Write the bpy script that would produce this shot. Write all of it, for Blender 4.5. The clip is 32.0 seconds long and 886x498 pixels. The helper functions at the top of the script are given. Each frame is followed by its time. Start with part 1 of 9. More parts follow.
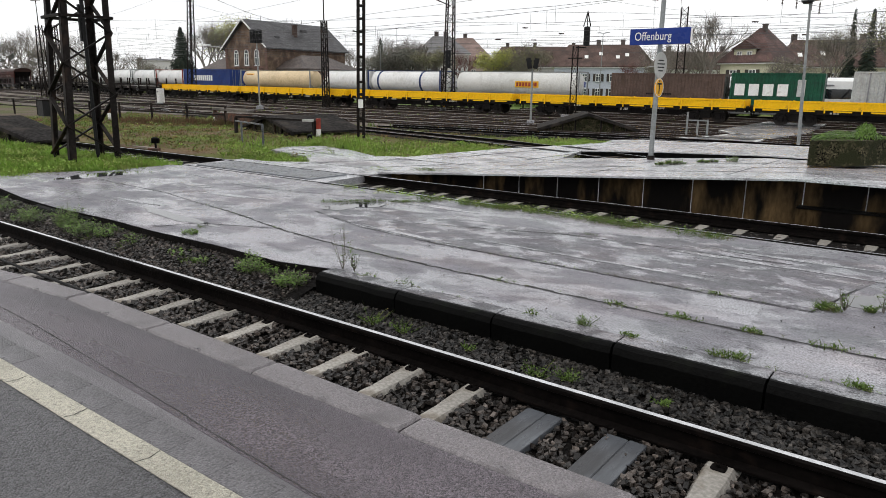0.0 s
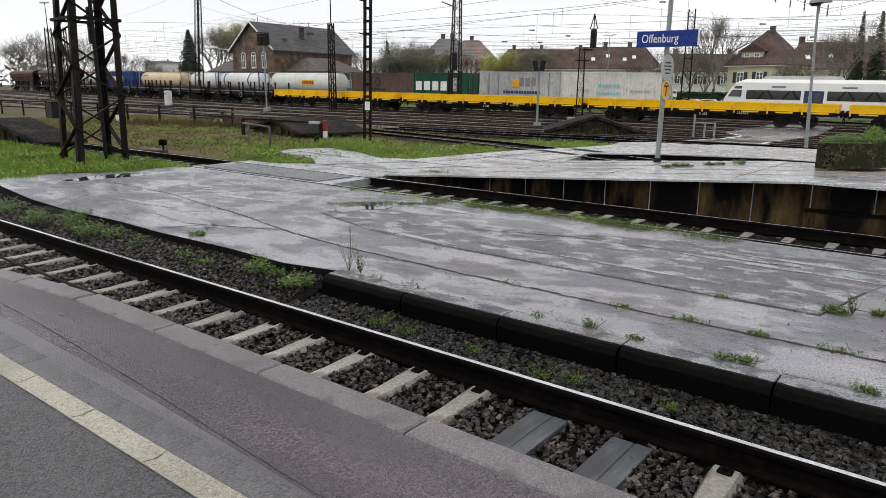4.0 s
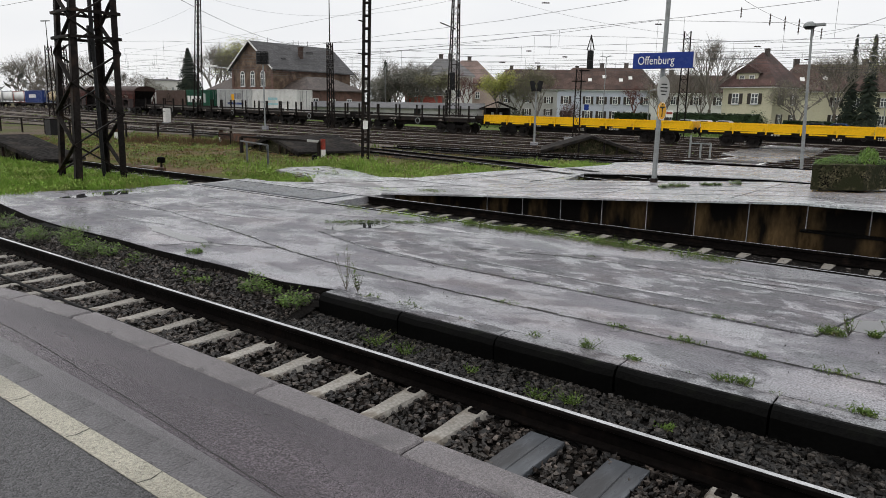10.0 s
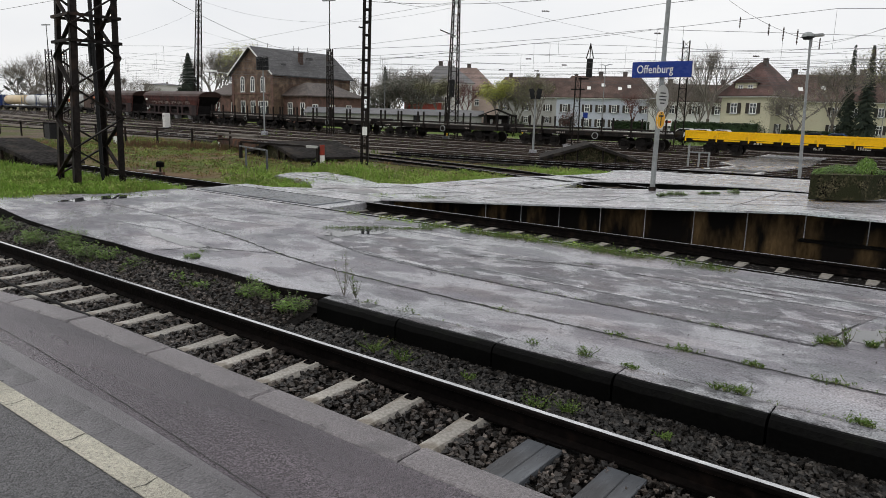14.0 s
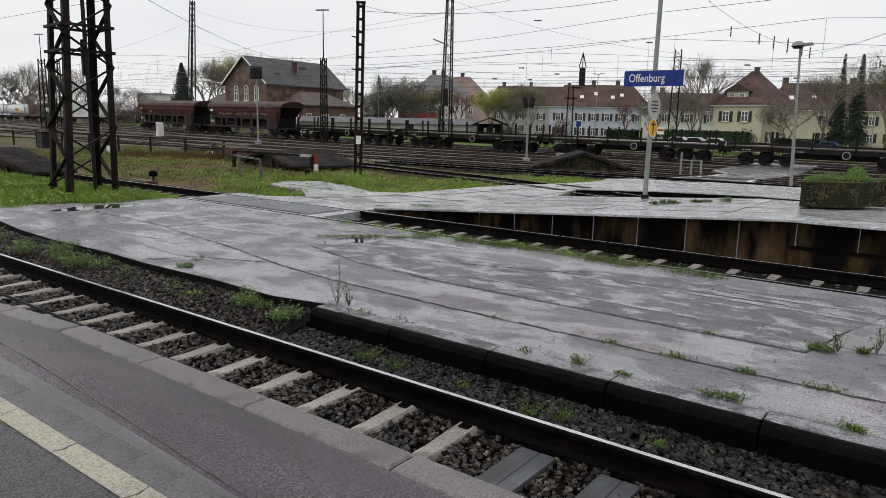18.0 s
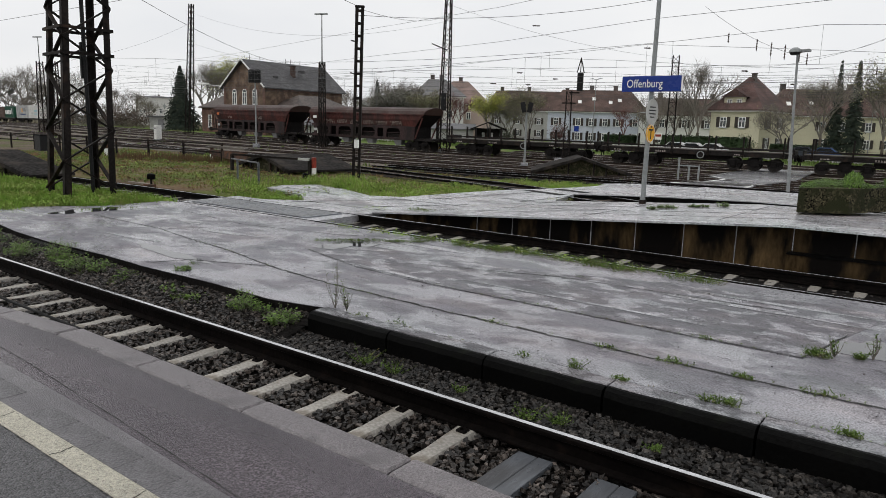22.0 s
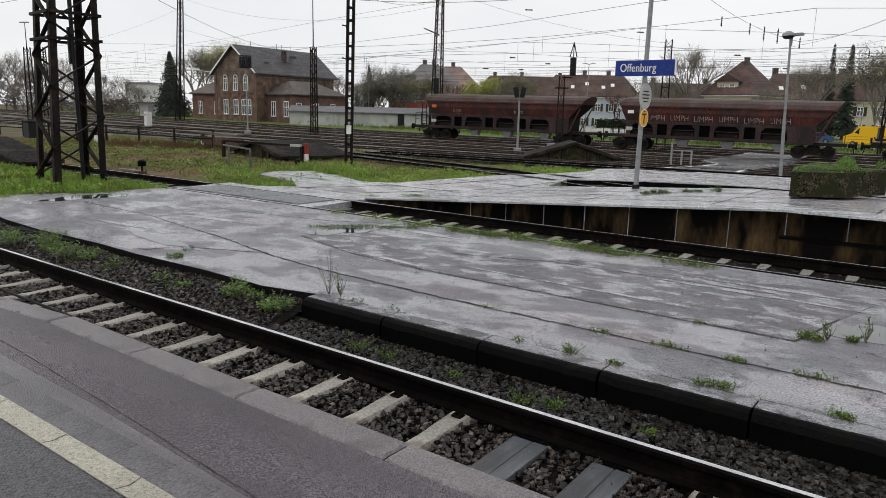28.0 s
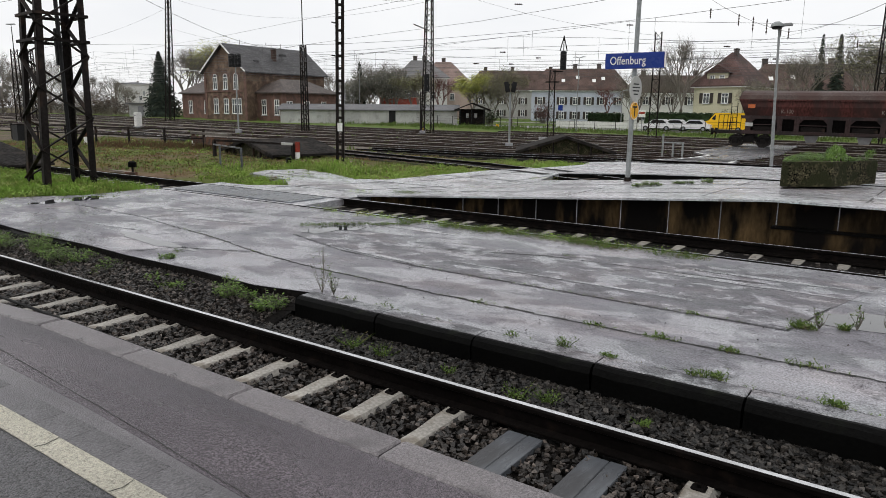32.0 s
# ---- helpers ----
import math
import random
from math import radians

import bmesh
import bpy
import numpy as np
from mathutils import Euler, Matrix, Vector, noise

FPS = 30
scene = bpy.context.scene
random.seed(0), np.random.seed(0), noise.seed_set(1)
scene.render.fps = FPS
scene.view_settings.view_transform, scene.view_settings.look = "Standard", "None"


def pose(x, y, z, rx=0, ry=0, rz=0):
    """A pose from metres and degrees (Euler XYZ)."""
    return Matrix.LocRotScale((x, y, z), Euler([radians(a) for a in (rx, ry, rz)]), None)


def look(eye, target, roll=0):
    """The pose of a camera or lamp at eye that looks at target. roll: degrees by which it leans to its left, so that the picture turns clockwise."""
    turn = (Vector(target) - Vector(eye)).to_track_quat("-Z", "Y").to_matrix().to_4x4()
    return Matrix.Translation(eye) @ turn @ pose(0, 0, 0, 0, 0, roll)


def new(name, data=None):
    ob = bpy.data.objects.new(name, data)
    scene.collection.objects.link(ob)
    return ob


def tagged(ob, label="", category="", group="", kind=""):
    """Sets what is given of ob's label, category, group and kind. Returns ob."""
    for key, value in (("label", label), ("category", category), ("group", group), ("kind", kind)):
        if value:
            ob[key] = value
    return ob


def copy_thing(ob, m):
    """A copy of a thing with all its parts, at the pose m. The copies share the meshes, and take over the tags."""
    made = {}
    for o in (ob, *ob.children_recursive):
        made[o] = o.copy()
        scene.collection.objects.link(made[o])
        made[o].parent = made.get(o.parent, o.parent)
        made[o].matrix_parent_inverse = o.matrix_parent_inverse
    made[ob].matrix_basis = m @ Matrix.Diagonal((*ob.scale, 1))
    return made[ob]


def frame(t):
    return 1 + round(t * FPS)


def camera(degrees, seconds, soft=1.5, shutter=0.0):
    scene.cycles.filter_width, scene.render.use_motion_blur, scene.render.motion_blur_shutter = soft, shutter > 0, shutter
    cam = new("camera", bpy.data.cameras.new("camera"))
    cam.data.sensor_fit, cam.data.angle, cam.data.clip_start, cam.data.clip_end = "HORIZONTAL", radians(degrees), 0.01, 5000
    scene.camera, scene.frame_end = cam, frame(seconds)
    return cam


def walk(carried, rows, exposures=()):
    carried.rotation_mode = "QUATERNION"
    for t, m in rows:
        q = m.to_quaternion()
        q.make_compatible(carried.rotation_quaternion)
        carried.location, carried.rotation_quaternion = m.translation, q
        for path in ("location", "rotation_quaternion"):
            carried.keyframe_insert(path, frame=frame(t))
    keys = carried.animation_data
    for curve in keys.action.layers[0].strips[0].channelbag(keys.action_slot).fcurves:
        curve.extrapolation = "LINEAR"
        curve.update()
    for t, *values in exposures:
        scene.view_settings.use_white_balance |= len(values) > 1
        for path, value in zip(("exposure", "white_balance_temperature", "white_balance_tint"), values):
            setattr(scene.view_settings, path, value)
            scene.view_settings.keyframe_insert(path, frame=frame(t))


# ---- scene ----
cam = camera(65.39, 32.0, soft=0.5)


def aim(yaw, pitch, roll, x, y, z):
    """The pose of the hand-held camera from its heading, downward tilt and lean in degrees."""
    a, b = radians(yaw), radians(pitch)
    eye = Vector((x, y, 2.1 + z))
    return look(eye, eye + Vector((math.sin(a) * math.cos(b), math.cos(a) * math.cos(b), -math.sin(b))), roll)


walk(cam, [(t, aim(*r)) for t, *r in (
    (0.0, -37.276, 13.218, 0.548, -0.001, 0.020, -0.011),
    (0.5, -37.368, 13.239, 0.561, 0.001, 0.017, -0.009),
    (1.0, -37.425, 13.258, 0.567, -0.004, 0.015, -0.010),
    (1.5, -37.547, 13.329, 0.605, 0.001, 0.013, -0.011),
    (2.0, -37.601, 13.373, 0.648, 0.000, 0.018, -0.010),
    (2.5, -37.635, 13.358, 0.663, -0.003, 0.017, -0.010),
    (3.0, -37.653, 13.142, 0.616, -0.001, 0.018, -0.008),
    (3.5, -37.770, 13.074, 0.606, 0.001, 0.016, -0.010),
    (5.5, -37.751, 12.810, 0.587, 0.007, 0.022, -0.007),
    (6.0, -37.697, 12.539, 0.727, 0.014, 0.010, -0.002),
    (6.5, -37.691, 12.140, 0.764, 0.007, 0.016, -0.003),
    (7.0, -37.696, 11.872, 0.769, 0.004, 0.013, -0.003),
    (7.5, -37.632, 11.800, 0.721, 0.007, 0.011, -0.001),
    (8.0, -37.639, 11.804, 0.725, 0.008, 0.015, -0.002),
    (8.5, -37.636, 11.777, 0.720, 0.009, 0.021, -0.002),
    (9.0, -37.604, 11.640, 0.617, 0.015, 0.010, 0.003),
    (9.5, -37.554, 11.592, 0.799, 0.007, 0.012, -0.002),
    (10.0, -37.555, 11.511, 0.914, 0.004, 0.007, 0.001),
    (10.5, -37.532, 11.470, 0.999, 0.005, 0.005, 0.000),
    (11.0, -37.490, 11.427, 1.125, 0.004, -0.001, 0.002),
    (11.5, -37.500, 11.366, 1.213, 0.000, -0.003, -0.000),
    (12.0, -37.490, 11.265, 1.342, -0.002, -0.005, 0.002),
    (12.5, -37.516, 11.197, 1.285, -0.006, 0.001, -0.002),
    (13.0, -37.448, 11.057, 1.302, 0.000, -0.000, 0.000),
    (13.5, -37.454, 10.986, 1.309, 0.003, 0.006, -0.001),
    (14.0, -37.418, 10.959, 1.378, 0.002, 0.008, 0.001),
    (14.5, -37.393, 10.890, 1.387, 0.004, 0.011, 0.002),
    (16.5, -37.194, 10.580, 1.259, 0.013, 0.021, 0.001),
    (17.0, -37.108, 10.503, 1.284, 0.013, 0.020, -0.001),
    (17.5, -37.001, 10.384, 1.294, 0.023, 0.007, 0.001),
    (18.0, -36.943, 10.243, 1.276, 0.019, 0.004, 0.001),
    (18.5, -36.968, 10.178, 1.280, 0.021, 0.004, 0.001),
    (19.0, -36.990, 10.128, 1.273, 0.022, 0.004, 0.003),
    (19.5, -36.939, 10.035, 1.337, 0.015, 0.007, 0.002),
    (20.0, -36.873, 9.869, 1.388, 0.021, -0.002, 0.005),
    (20.5, -36.808, 9.808, 1.424, 0.015, 0.005, 0.003),
    (21.0, -36.768, 9.818, 1.448, 0.016, 0.005, 0.003),
    (21.5, -36.760, 9.868, 1.606, 0.016, -0.003, 0.002),
    (22.0, -36.750, 9.893, 1.543, 0.020, -0.005, 0.003),
    (22.5, -36.688, 9.840, 1.531, 0.015, -0.002, 0.003),
    (23.0, -36.621, 9.893, 1.558, 0.013, -0.002, 0.001),
    (23.5, -36.586, 9.959, 1.581, 0.013, -0.003, 0.001),
    (24.0, -36.531, 9.978, 1.582, 0.009, 0.006, -0.002),
    (24.5, -36.521, 9.992, 1.435, 0.010, 0.011, -0.004),
    (25.0, -36.447, 10.113, 1.387, 0.014, 0.015, -0.005),
    (25.5, -36.389, 10.195, 1.371, 0.008, 0.017, -0.007),
    (27.5, -36.238, 10.900, 1.384, -0.001, 0.009, -0.007),
    (28.0, -36.142, 11.032, 1.365, -0.001, 0.009, -0.008),
    (28.5, -36.112, 11.041, 1.358, 0.005, 0.011, -0.006),
    (29.0, -35.994, 11.035, 1.302, 0.006, 0.016, -0.010),
    (29.5, -35.949, 11.019, 1.128, 0.013, 0.015, -0.005),
    (30.0, -35.929, 11.043, 0.744, 0.018, 0.025, -0.008),
    (30.5, -35.815, 11.065, 0.558, 0.016, 0.020, -0.006),
    (31.0, -35.737, 11.059, 0.543, 0.011, 0.018, -0.007),
    (31.5, -35.705, 11.276, 0.467, 0.012, 0.020, -0.004),
    (32.0, -35.613, 11.356, 0.445, 0.009, 0.020, -0.009),
)], exposures=((0.0, 0.2), (3.0, 0.15), (6.0, 0.04), (13.0, -0.03), (19.0, -0.1), (23.0, -0.1), (25.0, -0.04), (29.0, -0.05), (32.0, 0.04)))

# ---- world and light: flat grey overcast after rain ----
world = bpy.data.worlds.new("overcast")
scene.world = world
world.use_nodes = True
wn, wl = world.node_tree.nodes, world.node_tree.links
wn.clear()
sky = wn.new("ShaderNodeTexSky")
sky.sky_type = "NISHITA"
sky.sun_disc = False
sky.sun_elevation, sky.sun_rotation = radians(48), radians(200)
sky.air_density, sky.dust_density = 1.0, 4.0
sat = wn.new("ShaderNodeHueSaturation")
sat.inputs["Saturation"].default_value = 0.25
sat.inputs["Value"].default_value = 0.1
coord = wn.new("ShaderNodeTexCoord")
stretch = wn.new("ShaderNodeMapping")
stretch.inputs["Scale"].default_value = (1.0, 1.0, 3.0)
cloud = wn.new("ShaderNodeTexNoise")
cloud.inputs["Scale"].default_value, cloud.inputs["Detail"].default_value = 2.2, 5.0
ramp = wn.new("ShaderNodeValToRGB")
ramp.color_ramp.elements[0].position, ramp.color_ramp.elements[0].color = 0.3, (0.86, 0.875, 0.905, 1)
ramp.color_ramp.elements[1].position, ramp.color_ramp.elements[1].color = 0.72, (1.0, 1.0, 1.0, 1)
blend = wn.new("ShaderNodeMixRGB")
blend.inputs[0].default_value = 0.85
back = wn.new("ShaderNodeBackground")
back.inputs["Strength"].default_value = 1.1
wout = wn.new("ShaderNodeOutputWorld")
wl.new(sky.outputs[0], sat.inputs["Color"])
wl.new(coord.outputs["Generated"], stretch.inputs[0])
wl.new(stretch.outputs[0], cloud.inputs["Vector"])
wl.new(cloud.outputs["Fac"], ramp.inputs[0])
wl.new(sat.outputs[0], blend.inputs[1])
wl.new(ramp.outputs[0], blend.inputs[2])
wl.new(blend.outputs[0], back.inputs["Color"])
wl.new(back.outputs[0], wout.inputs["Surface"])

sun_data = bpy.data.lights.new("sun", "SUN")
sun_data.energy, sun_data.angle, sun_data.color = 0.6, radians(25), (1.0, 0.97, 0.92)
sun = new("sun", sun_data)
sun.matrix_world = look((0, 0, 50), (12, 30, 0))


# ---- materials ----
def surface(name, colour, rough=0.6, vary=0.25, grain=12.0, coarse=0.6, bump=0.15, metal=0.0, stain=None, stain_at=0.6, wet=0.0, random_tint=0.0,
            stain_scale=1.2, stretch_xyz=(1, 1, 1), bump_scale=None, spec=None, speck=0.0, speck_scale=120, island=0.0, pebble=0.0):
    """A surface with fine grain, coarse mottling, optional stains of a second colour and glossy damp areas."""
    spec = (0.5 if wet else 0.2) if spec is None else spec
    m = bpy.data.materials.new(name)
    m.use_nodes = True
    n, l = m.node_tree.nodes, m.node_tree.links
    bsdf = n["Principled BSDF"]
    tc = n.new("ShaderNodeTexCoord")
    mp = n.new("ShaderNodeMapping")
    mp.inputs["Scale"].default_value = stretch_xyz
    l.new(tc.outputs["Object"], mp.inputs[0])

    def tex(scale, detail=4.0):
        t = n.new("ShaderNodeTexNoise")
        t.inputs["Scale"].default_value, t.inputs["Detail"].default_value = scale, detail
        l.new(mp.outputs[0], t.inputs["Vector"])
        return t.outputs["Fac"]

    fine, broad = tex(grain), tex(coarse)
    add = n.new("ShaderNodeMath")
    add.operation = "ADD"
    l.new(fine, add.inputs[0])
    l.new(broad, add.inputs[1])
    span = n.new("ShaderNodeMapRange")
    span.inputs["From Min"].default_value, span.inputs["From Max"].default_value = 0.75, 1.25
    span.inputs["To Min"].default_value, span.inputs["To Max"].default_value = 1 - vary, 1 + vary
    l.new(add.outputs[0], span.inputs["Value"])
    shade = span.outputs[0]
    if speck:
        vo = n.new("ShaderNodeTexVoronoi")
        vo.inputs["Scale"].default_value = speck_scale
        l.new(tc.outputs["Object"], vo.inputs["Vector"])
        lum = n.new("ShaderNodeRGBToBW")
        l.new(vo.outputs["Color"], lum.inputs[0])
        sr = n.new("ShaderNodeMapRange")
        sr.inputs["From Min"].default_value, sr.inputs["From Max"].default_value = 0.2, 0.8
        sr.inputs["To Min"].default_value, sr.inputs["To Max"].default_value = 1 - speck, 1 + speck
        l.new(lum.outputs[0], sr.inputs["Value"])
        sm = n.new("ShaderNodeMath")
        sm.operation = "MULTIPLY"
        l.new(shade, sm.inputs[0])
        l.new(sr.outputs[0], sm.inputs[1])
        shade = sm.outputs[0]
    if random_tint:
        info = n.new("ShaderNodeObjectInfo")
        rr = n.new("ShaderNodeMapRange")
        rr.inputs["To Min"].default_value, rr.inputs["To Max"].default_value = 1 - random_tint, 1 + random_tint
        l.new(info.outputs["Random"], rr.inputs["Value"])
        mul = n.new("ShaderNodeMath")
        mul.operation = "MULTIPLY"
        l.new(shade, mul.inputs[0])
        l.new(rr.outputs[0], mul.inputs[1])
        shade = mul.outputs[0]
    if island:
        geo = n.new("ShaderNodeNewGeometry")
        pw = n.new("ShaderNodeMath")
        pw.operation = "POWER"
        pw.inputs[1].default_value = 3.0
        l.new(geo.outputs["Random Per Island"], pw.inputs[0])
        ir = n.new("ShaderNodeMapRange")
        ir.inputs["To Min"].default_value, ir.inputs["To Max"].default_value = 0.45, 0.45 + island
        l.new(pw.outputs[0], ir.inputs["Value"])
        im = n.new("ShaderNodeMath")
        im.operation = "MULTIPLY"
        l.new(shade, im.inputs[0])
        l.new(ir.outputs[0], im.inputs[1])
        shade = im.outputs[0]
    scale = n.new("ShaderNodeVectorMath")
    scale.operation = "SCALE"
    scale.inputs[0].default_value = colour
    l.new(shade, scale.inputs["Scale"])
    out = scale.outputs[0]
    if stain:
        st = tex(stain_scale, 6.0)
        step = n.new("ShaderNodeMapRange")
        step.inputs["From Min"].default_value, step.inputs["From Max"].default_value = stain_at - 0.07, stain_at + 0.09
        l.new(st, step.inputs["Value"])
        mix = n.new("ShaderNodeMixRGB")
        l.new(step.outputs[0], mix.inputs[0])
        l.new(out, mix.inputs[1])
        mix.inputs[2].default_value = (*stain, 1)
        out = mix.outputs[0]
    l.new(out, bsdf.inputs["Base Color"])
    bsdf.inputs["Metallic"].default_value = metal
    bsdf.inputs["Specular IOR Level"].default_value = spec
    gl = n.new("ShaderNodeMapRange")
    gl.inputs["From Min"].default_value, gl.inputs["From Max"].default_value = 0.35, 0.65
    gl.inputs["To Min"].default_value = rough
    gl.inputs["To Max"].default_value = max(0.05, rough * (1 - wet)) if wet else rough * 0.8
    l.new(tex(coarse * 1.7, 5.0) if wet else fine, gl.inputs["Value"])
    l.new(gl.outputs[0], bsdf.inputs["Roughness"])
    if bump:
        b = n.new("ShaderNodeBump")
        b.inputs["Strength"].default_value, b.inputs["Distance"].default_value = bump, 0.02
        l.new(tex(bump_scale or grain * 1.5, 3.0), b.inputs["Height"])
        last = b
        if pebble:
            pv = n.new("ShaderNodeTexVoronoi")
            pv.inputs["Scale"].default_value = speck_scale
            l.new(tc.outputs["Object"], pv.inputs["Vector"])
            last = n.new("ShaderNodeBump")
            last.invert = True
            last.inputs["Strength"].default_value, last.inputs["Distance"].default_value = pebble, 0.006
            l.new(pv.outputs["Distance"], last.inputs["Height"])
            l.new(b.outputs[0], last.inputs["Normal"])
        l.new(last.outputs[0], bsdf.inputs["Normal"])
    return m


M = {}


def wet_ground(key, smooth, rough, at, scale=0.55):
    """Worn paving after rain: smooth pale areas with a mirror-like film beside bare granular ones, long streaks, grit and dark spots."""
    m = bpy.data.materials.new(key)
    m.use_nodes = True
    n, l = m.node_tree.nodes, m.node_tree.links
    bsdf = n["Principled BSDF"]
    tc = n.new("ShaderNodeTexCoord")

    def noise(stretch, sc, detail=5.0):
        mp = n.new("ShaderNodeMapping")
        mp.inputs["Scale"].default_value = stretch
        l.new(tc.outputs["Object"], mp.inputs[0])
        t = n.new("ShaderNodeTexNoise")
        t.inputs["Scale"].default_value, t.inputs["Detail"].default_value, t.inputs["Roughness"].default_value = sc, detail, 0.68
        l.new(mp.outputs[0], t.inputs["Vector"])
        return t.outputs["Fac"]

    def span(src, a, b, c, d):
        r = n.new("ShaderNodeMapRange")
        for nm, v in zip(("From Min", "From Max", "To Min", "To Max"), (a, b, c, d)):
            r.inputs[nm].default_value = v
        l.new(src, r.inputs["Value"])
        return r.outputs[0]

    def times(a, b):
        k = n.new("ShaderNodeMath")
        k.operation = "MULTIPLY"
        l.new(a, k.inputs[0])
        l.new(b, k.inputs[1])
        return k.outputs[0]

    mask = span(noise((0.7, 1, 1), scale, 14.0), at - 0.028, at + 0.028, 0.0, 1.0)
    grit = noise((1, 1, 1), 60, 5.0)
    broad = noise((0.35, 1, 1), scale * 0.45, 6.0)
    streak = span(noise((0.3, 1.2, 1), 3.0, 12.0), 0.3, 0.7, 0.76, 1.24)
    spots = span(noise((0.7, 1, 1), 11.0, 8.0), 0.6, 0.64, 1.0, 0.45)
    shade = times(times(times(streak, spots), span(broad, 0.3, 0.7, 0.8, 1.18)), span(grit, 0.34, 0.66, 0.2, 1.8))
    mix = n.new("ShaderNodeMixRGB")
    mix.inputs[1].default_value, mix.inputs[2].default_value = (*rough, 1), (*smooth, 1)
    l.new(mask, mix.inputs[0])
    tint = n.new("ShaderNodeValToRGB")
    for k, (at_, c) in enumerate(((0.34, (1.04, 0.96, 0.96)), (0.46, (1.0, 0.985, 1.03)), (0.64, (0.96, 1.02, 1.02)))):
        e = tint.color_ramp.elements[k] if k < 2 else tint.color_ramp.elements.new(at_)
        e.position, e.color = at_, (*c, 1)
    l.new(noise((0.5, 1, 1), scale * 0.6, 5.0), tint.inputs[0])
    tinted = n.new("ShaderNodeMixRGB")
    tinted.blend_type = "MULTIPLY"
    tinted.inputs[0].default_value = 1.0
    l.new(mix.outputs[0], tinted.inputs[1])
    l.new(tint.outputs[0], tinted.inputs[2])
    sc = n.new("ShaderNodeVectorMath")
    sc.operation = "SCALE"
    l.new(tinted.outputs[0], sc.inputs[0])
    l.new(shade, sc.inputs["Scale"])
    l.new(sc.outputs[0], bsdf.inputs["Base Color"])
    film = times(span(mask, 0.0, 1.0, 0.52, 0.22), span(noise((0.6, 1, 1), 3.0, 14.0), 0.38, 0.62, 0.5, 1.3))
    l.new(film, bsdf.inputs["Roughness"])
    l.new(times(span(mask, 0.0, 1.0, 0.4, 0.58), span(broad, 0.3, 0.7, 0.85, 1.15)), bsdf.inputs["Specular IOR Level"])
    b = n.new("ShaderNodeBump")
    b.inputs["Distance"].default_value = 0.012
    l.new(span(mask, 0.0, 1.0, 1.0, 0.2), b.inputs["Strength"])
    l.new(grit, b.inputs["Height"])
    l.new(b.outputs[0], bsdf.inputs["Normal"])
    M[key] = m


def mat(key, *a, **k):
    M[key] = surface(key, *a, **k)


mat("asphalt", (0.104, 0.086, 0.1), 0.5, 0.3, 160, 0.7, 0.5, wet=0.6, stain=(0.06, 0.05, 0.06), stain_at=0.57, stain_scale=0.9, bump_scale=120, stretch_xyz=(0.3, 1.3, 1), speck=0.6, speck_scale=150, pebble=1.0)
mat("asphalt_dark", (0.068, 0.066, 0.07), 0.5, 0.3, 120, 0.8, 0.5, wet=0.6, stain=(0.1, 0.095, 0.1), stain_at=0.56, stain_scale=0.7, bump_scale=120, stretch_xyz=(0.4, 1.2, 1), speck=0.7, speck_scale=115, pebble=1.0)
mat("asphalt_worn", (0.15, 0.142, 0.148), 0.42, 0.3, 60, 0.9, 0.3, wet=0.6, stain=(0.085, 0.078, 0.085), stain_at=0.53, stain_scale=1.3, stretch_xyz=(0.35, 1.4, 1), speck=0.5, speck_scale=140, pebble=0.4)
mat("asphalt_line", (0.47, 0.445, 0.37), 0.6, 0.2, 150, 2.0, 0.5, stain=(0.2, 0.185, 0.16), stain_at=0.63, stain_scale=60, speck=0.2, speck_scale=150, pebble=0.8)
wet_ground("concrete_wet", (0.232, 0.227, 0.241), (0.18, 0.174, 0.188), 0.5, 1.2)
# Kerb tops: the wet sheen is put into this paler colour.
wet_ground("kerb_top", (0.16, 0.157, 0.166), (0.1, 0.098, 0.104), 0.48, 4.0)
wet_ground("wet_film", (0.3, 0.3, 0.308), (0.2, 0.2, 0.205), 0.45, 5.0)
wet_ground("patch", (0.23, 0.225, 0.24), (0.125, 0.12, 0.13), 0.53, 3.4)
wet_ground("concrete_pale", (0.39, 0.39, 0.396), (0.22, 0.215, 0.218), 0.45, 0.9)
wet_ground("path_asphalt", (0.2, 0.198, 0.205), (0.035, 0.034, 0.036), 0.52, 0.7)
mat("board_wet", (0.022, 0.019, 0.017), 0.55, 0.5, 25, 2, 0.4, random_tint=0.4, stretch_xyz=(1, 0.3, 1), spec=0.15)
mat("chalk_faint", (0.36, 0.32, 0.29), 0.85, 0.4, 20, 3, 0.0)
mat("leaf_low", (0.19, 0.295, 0.055), 0.65, 0.5, 6, 0.6, 0.0, stain=(0.26, 0.28, 0.09), stain_at=0.54, stain_scale=0.9, spec=0.08)
mat("tile_strip", (0.092, 0.087, 0.092), 0.5, 0.3, 50, 1.5, 0.4, wet=0.5, random_tint=0.12, speck=0.4, speck_scale=140)
mat("coping", (0.165, 0.149, 0.155), 0.48, 0.3, 90, 1.2, 0.4, wet=0.5, random_tint=0.12, stain=(0.095, 0.085, 0.09), stain_at=0.6, stain_scale=4, speck=0.3, speck_scale=150)
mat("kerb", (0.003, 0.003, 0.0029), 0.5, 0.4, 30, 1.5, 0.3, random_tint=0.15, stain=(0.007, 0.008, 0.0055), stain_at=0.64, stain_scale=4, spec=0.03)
mat("joint", (0.03, 0.03, 0.028), 0.8, 0.3, 40, 2, 0.3)
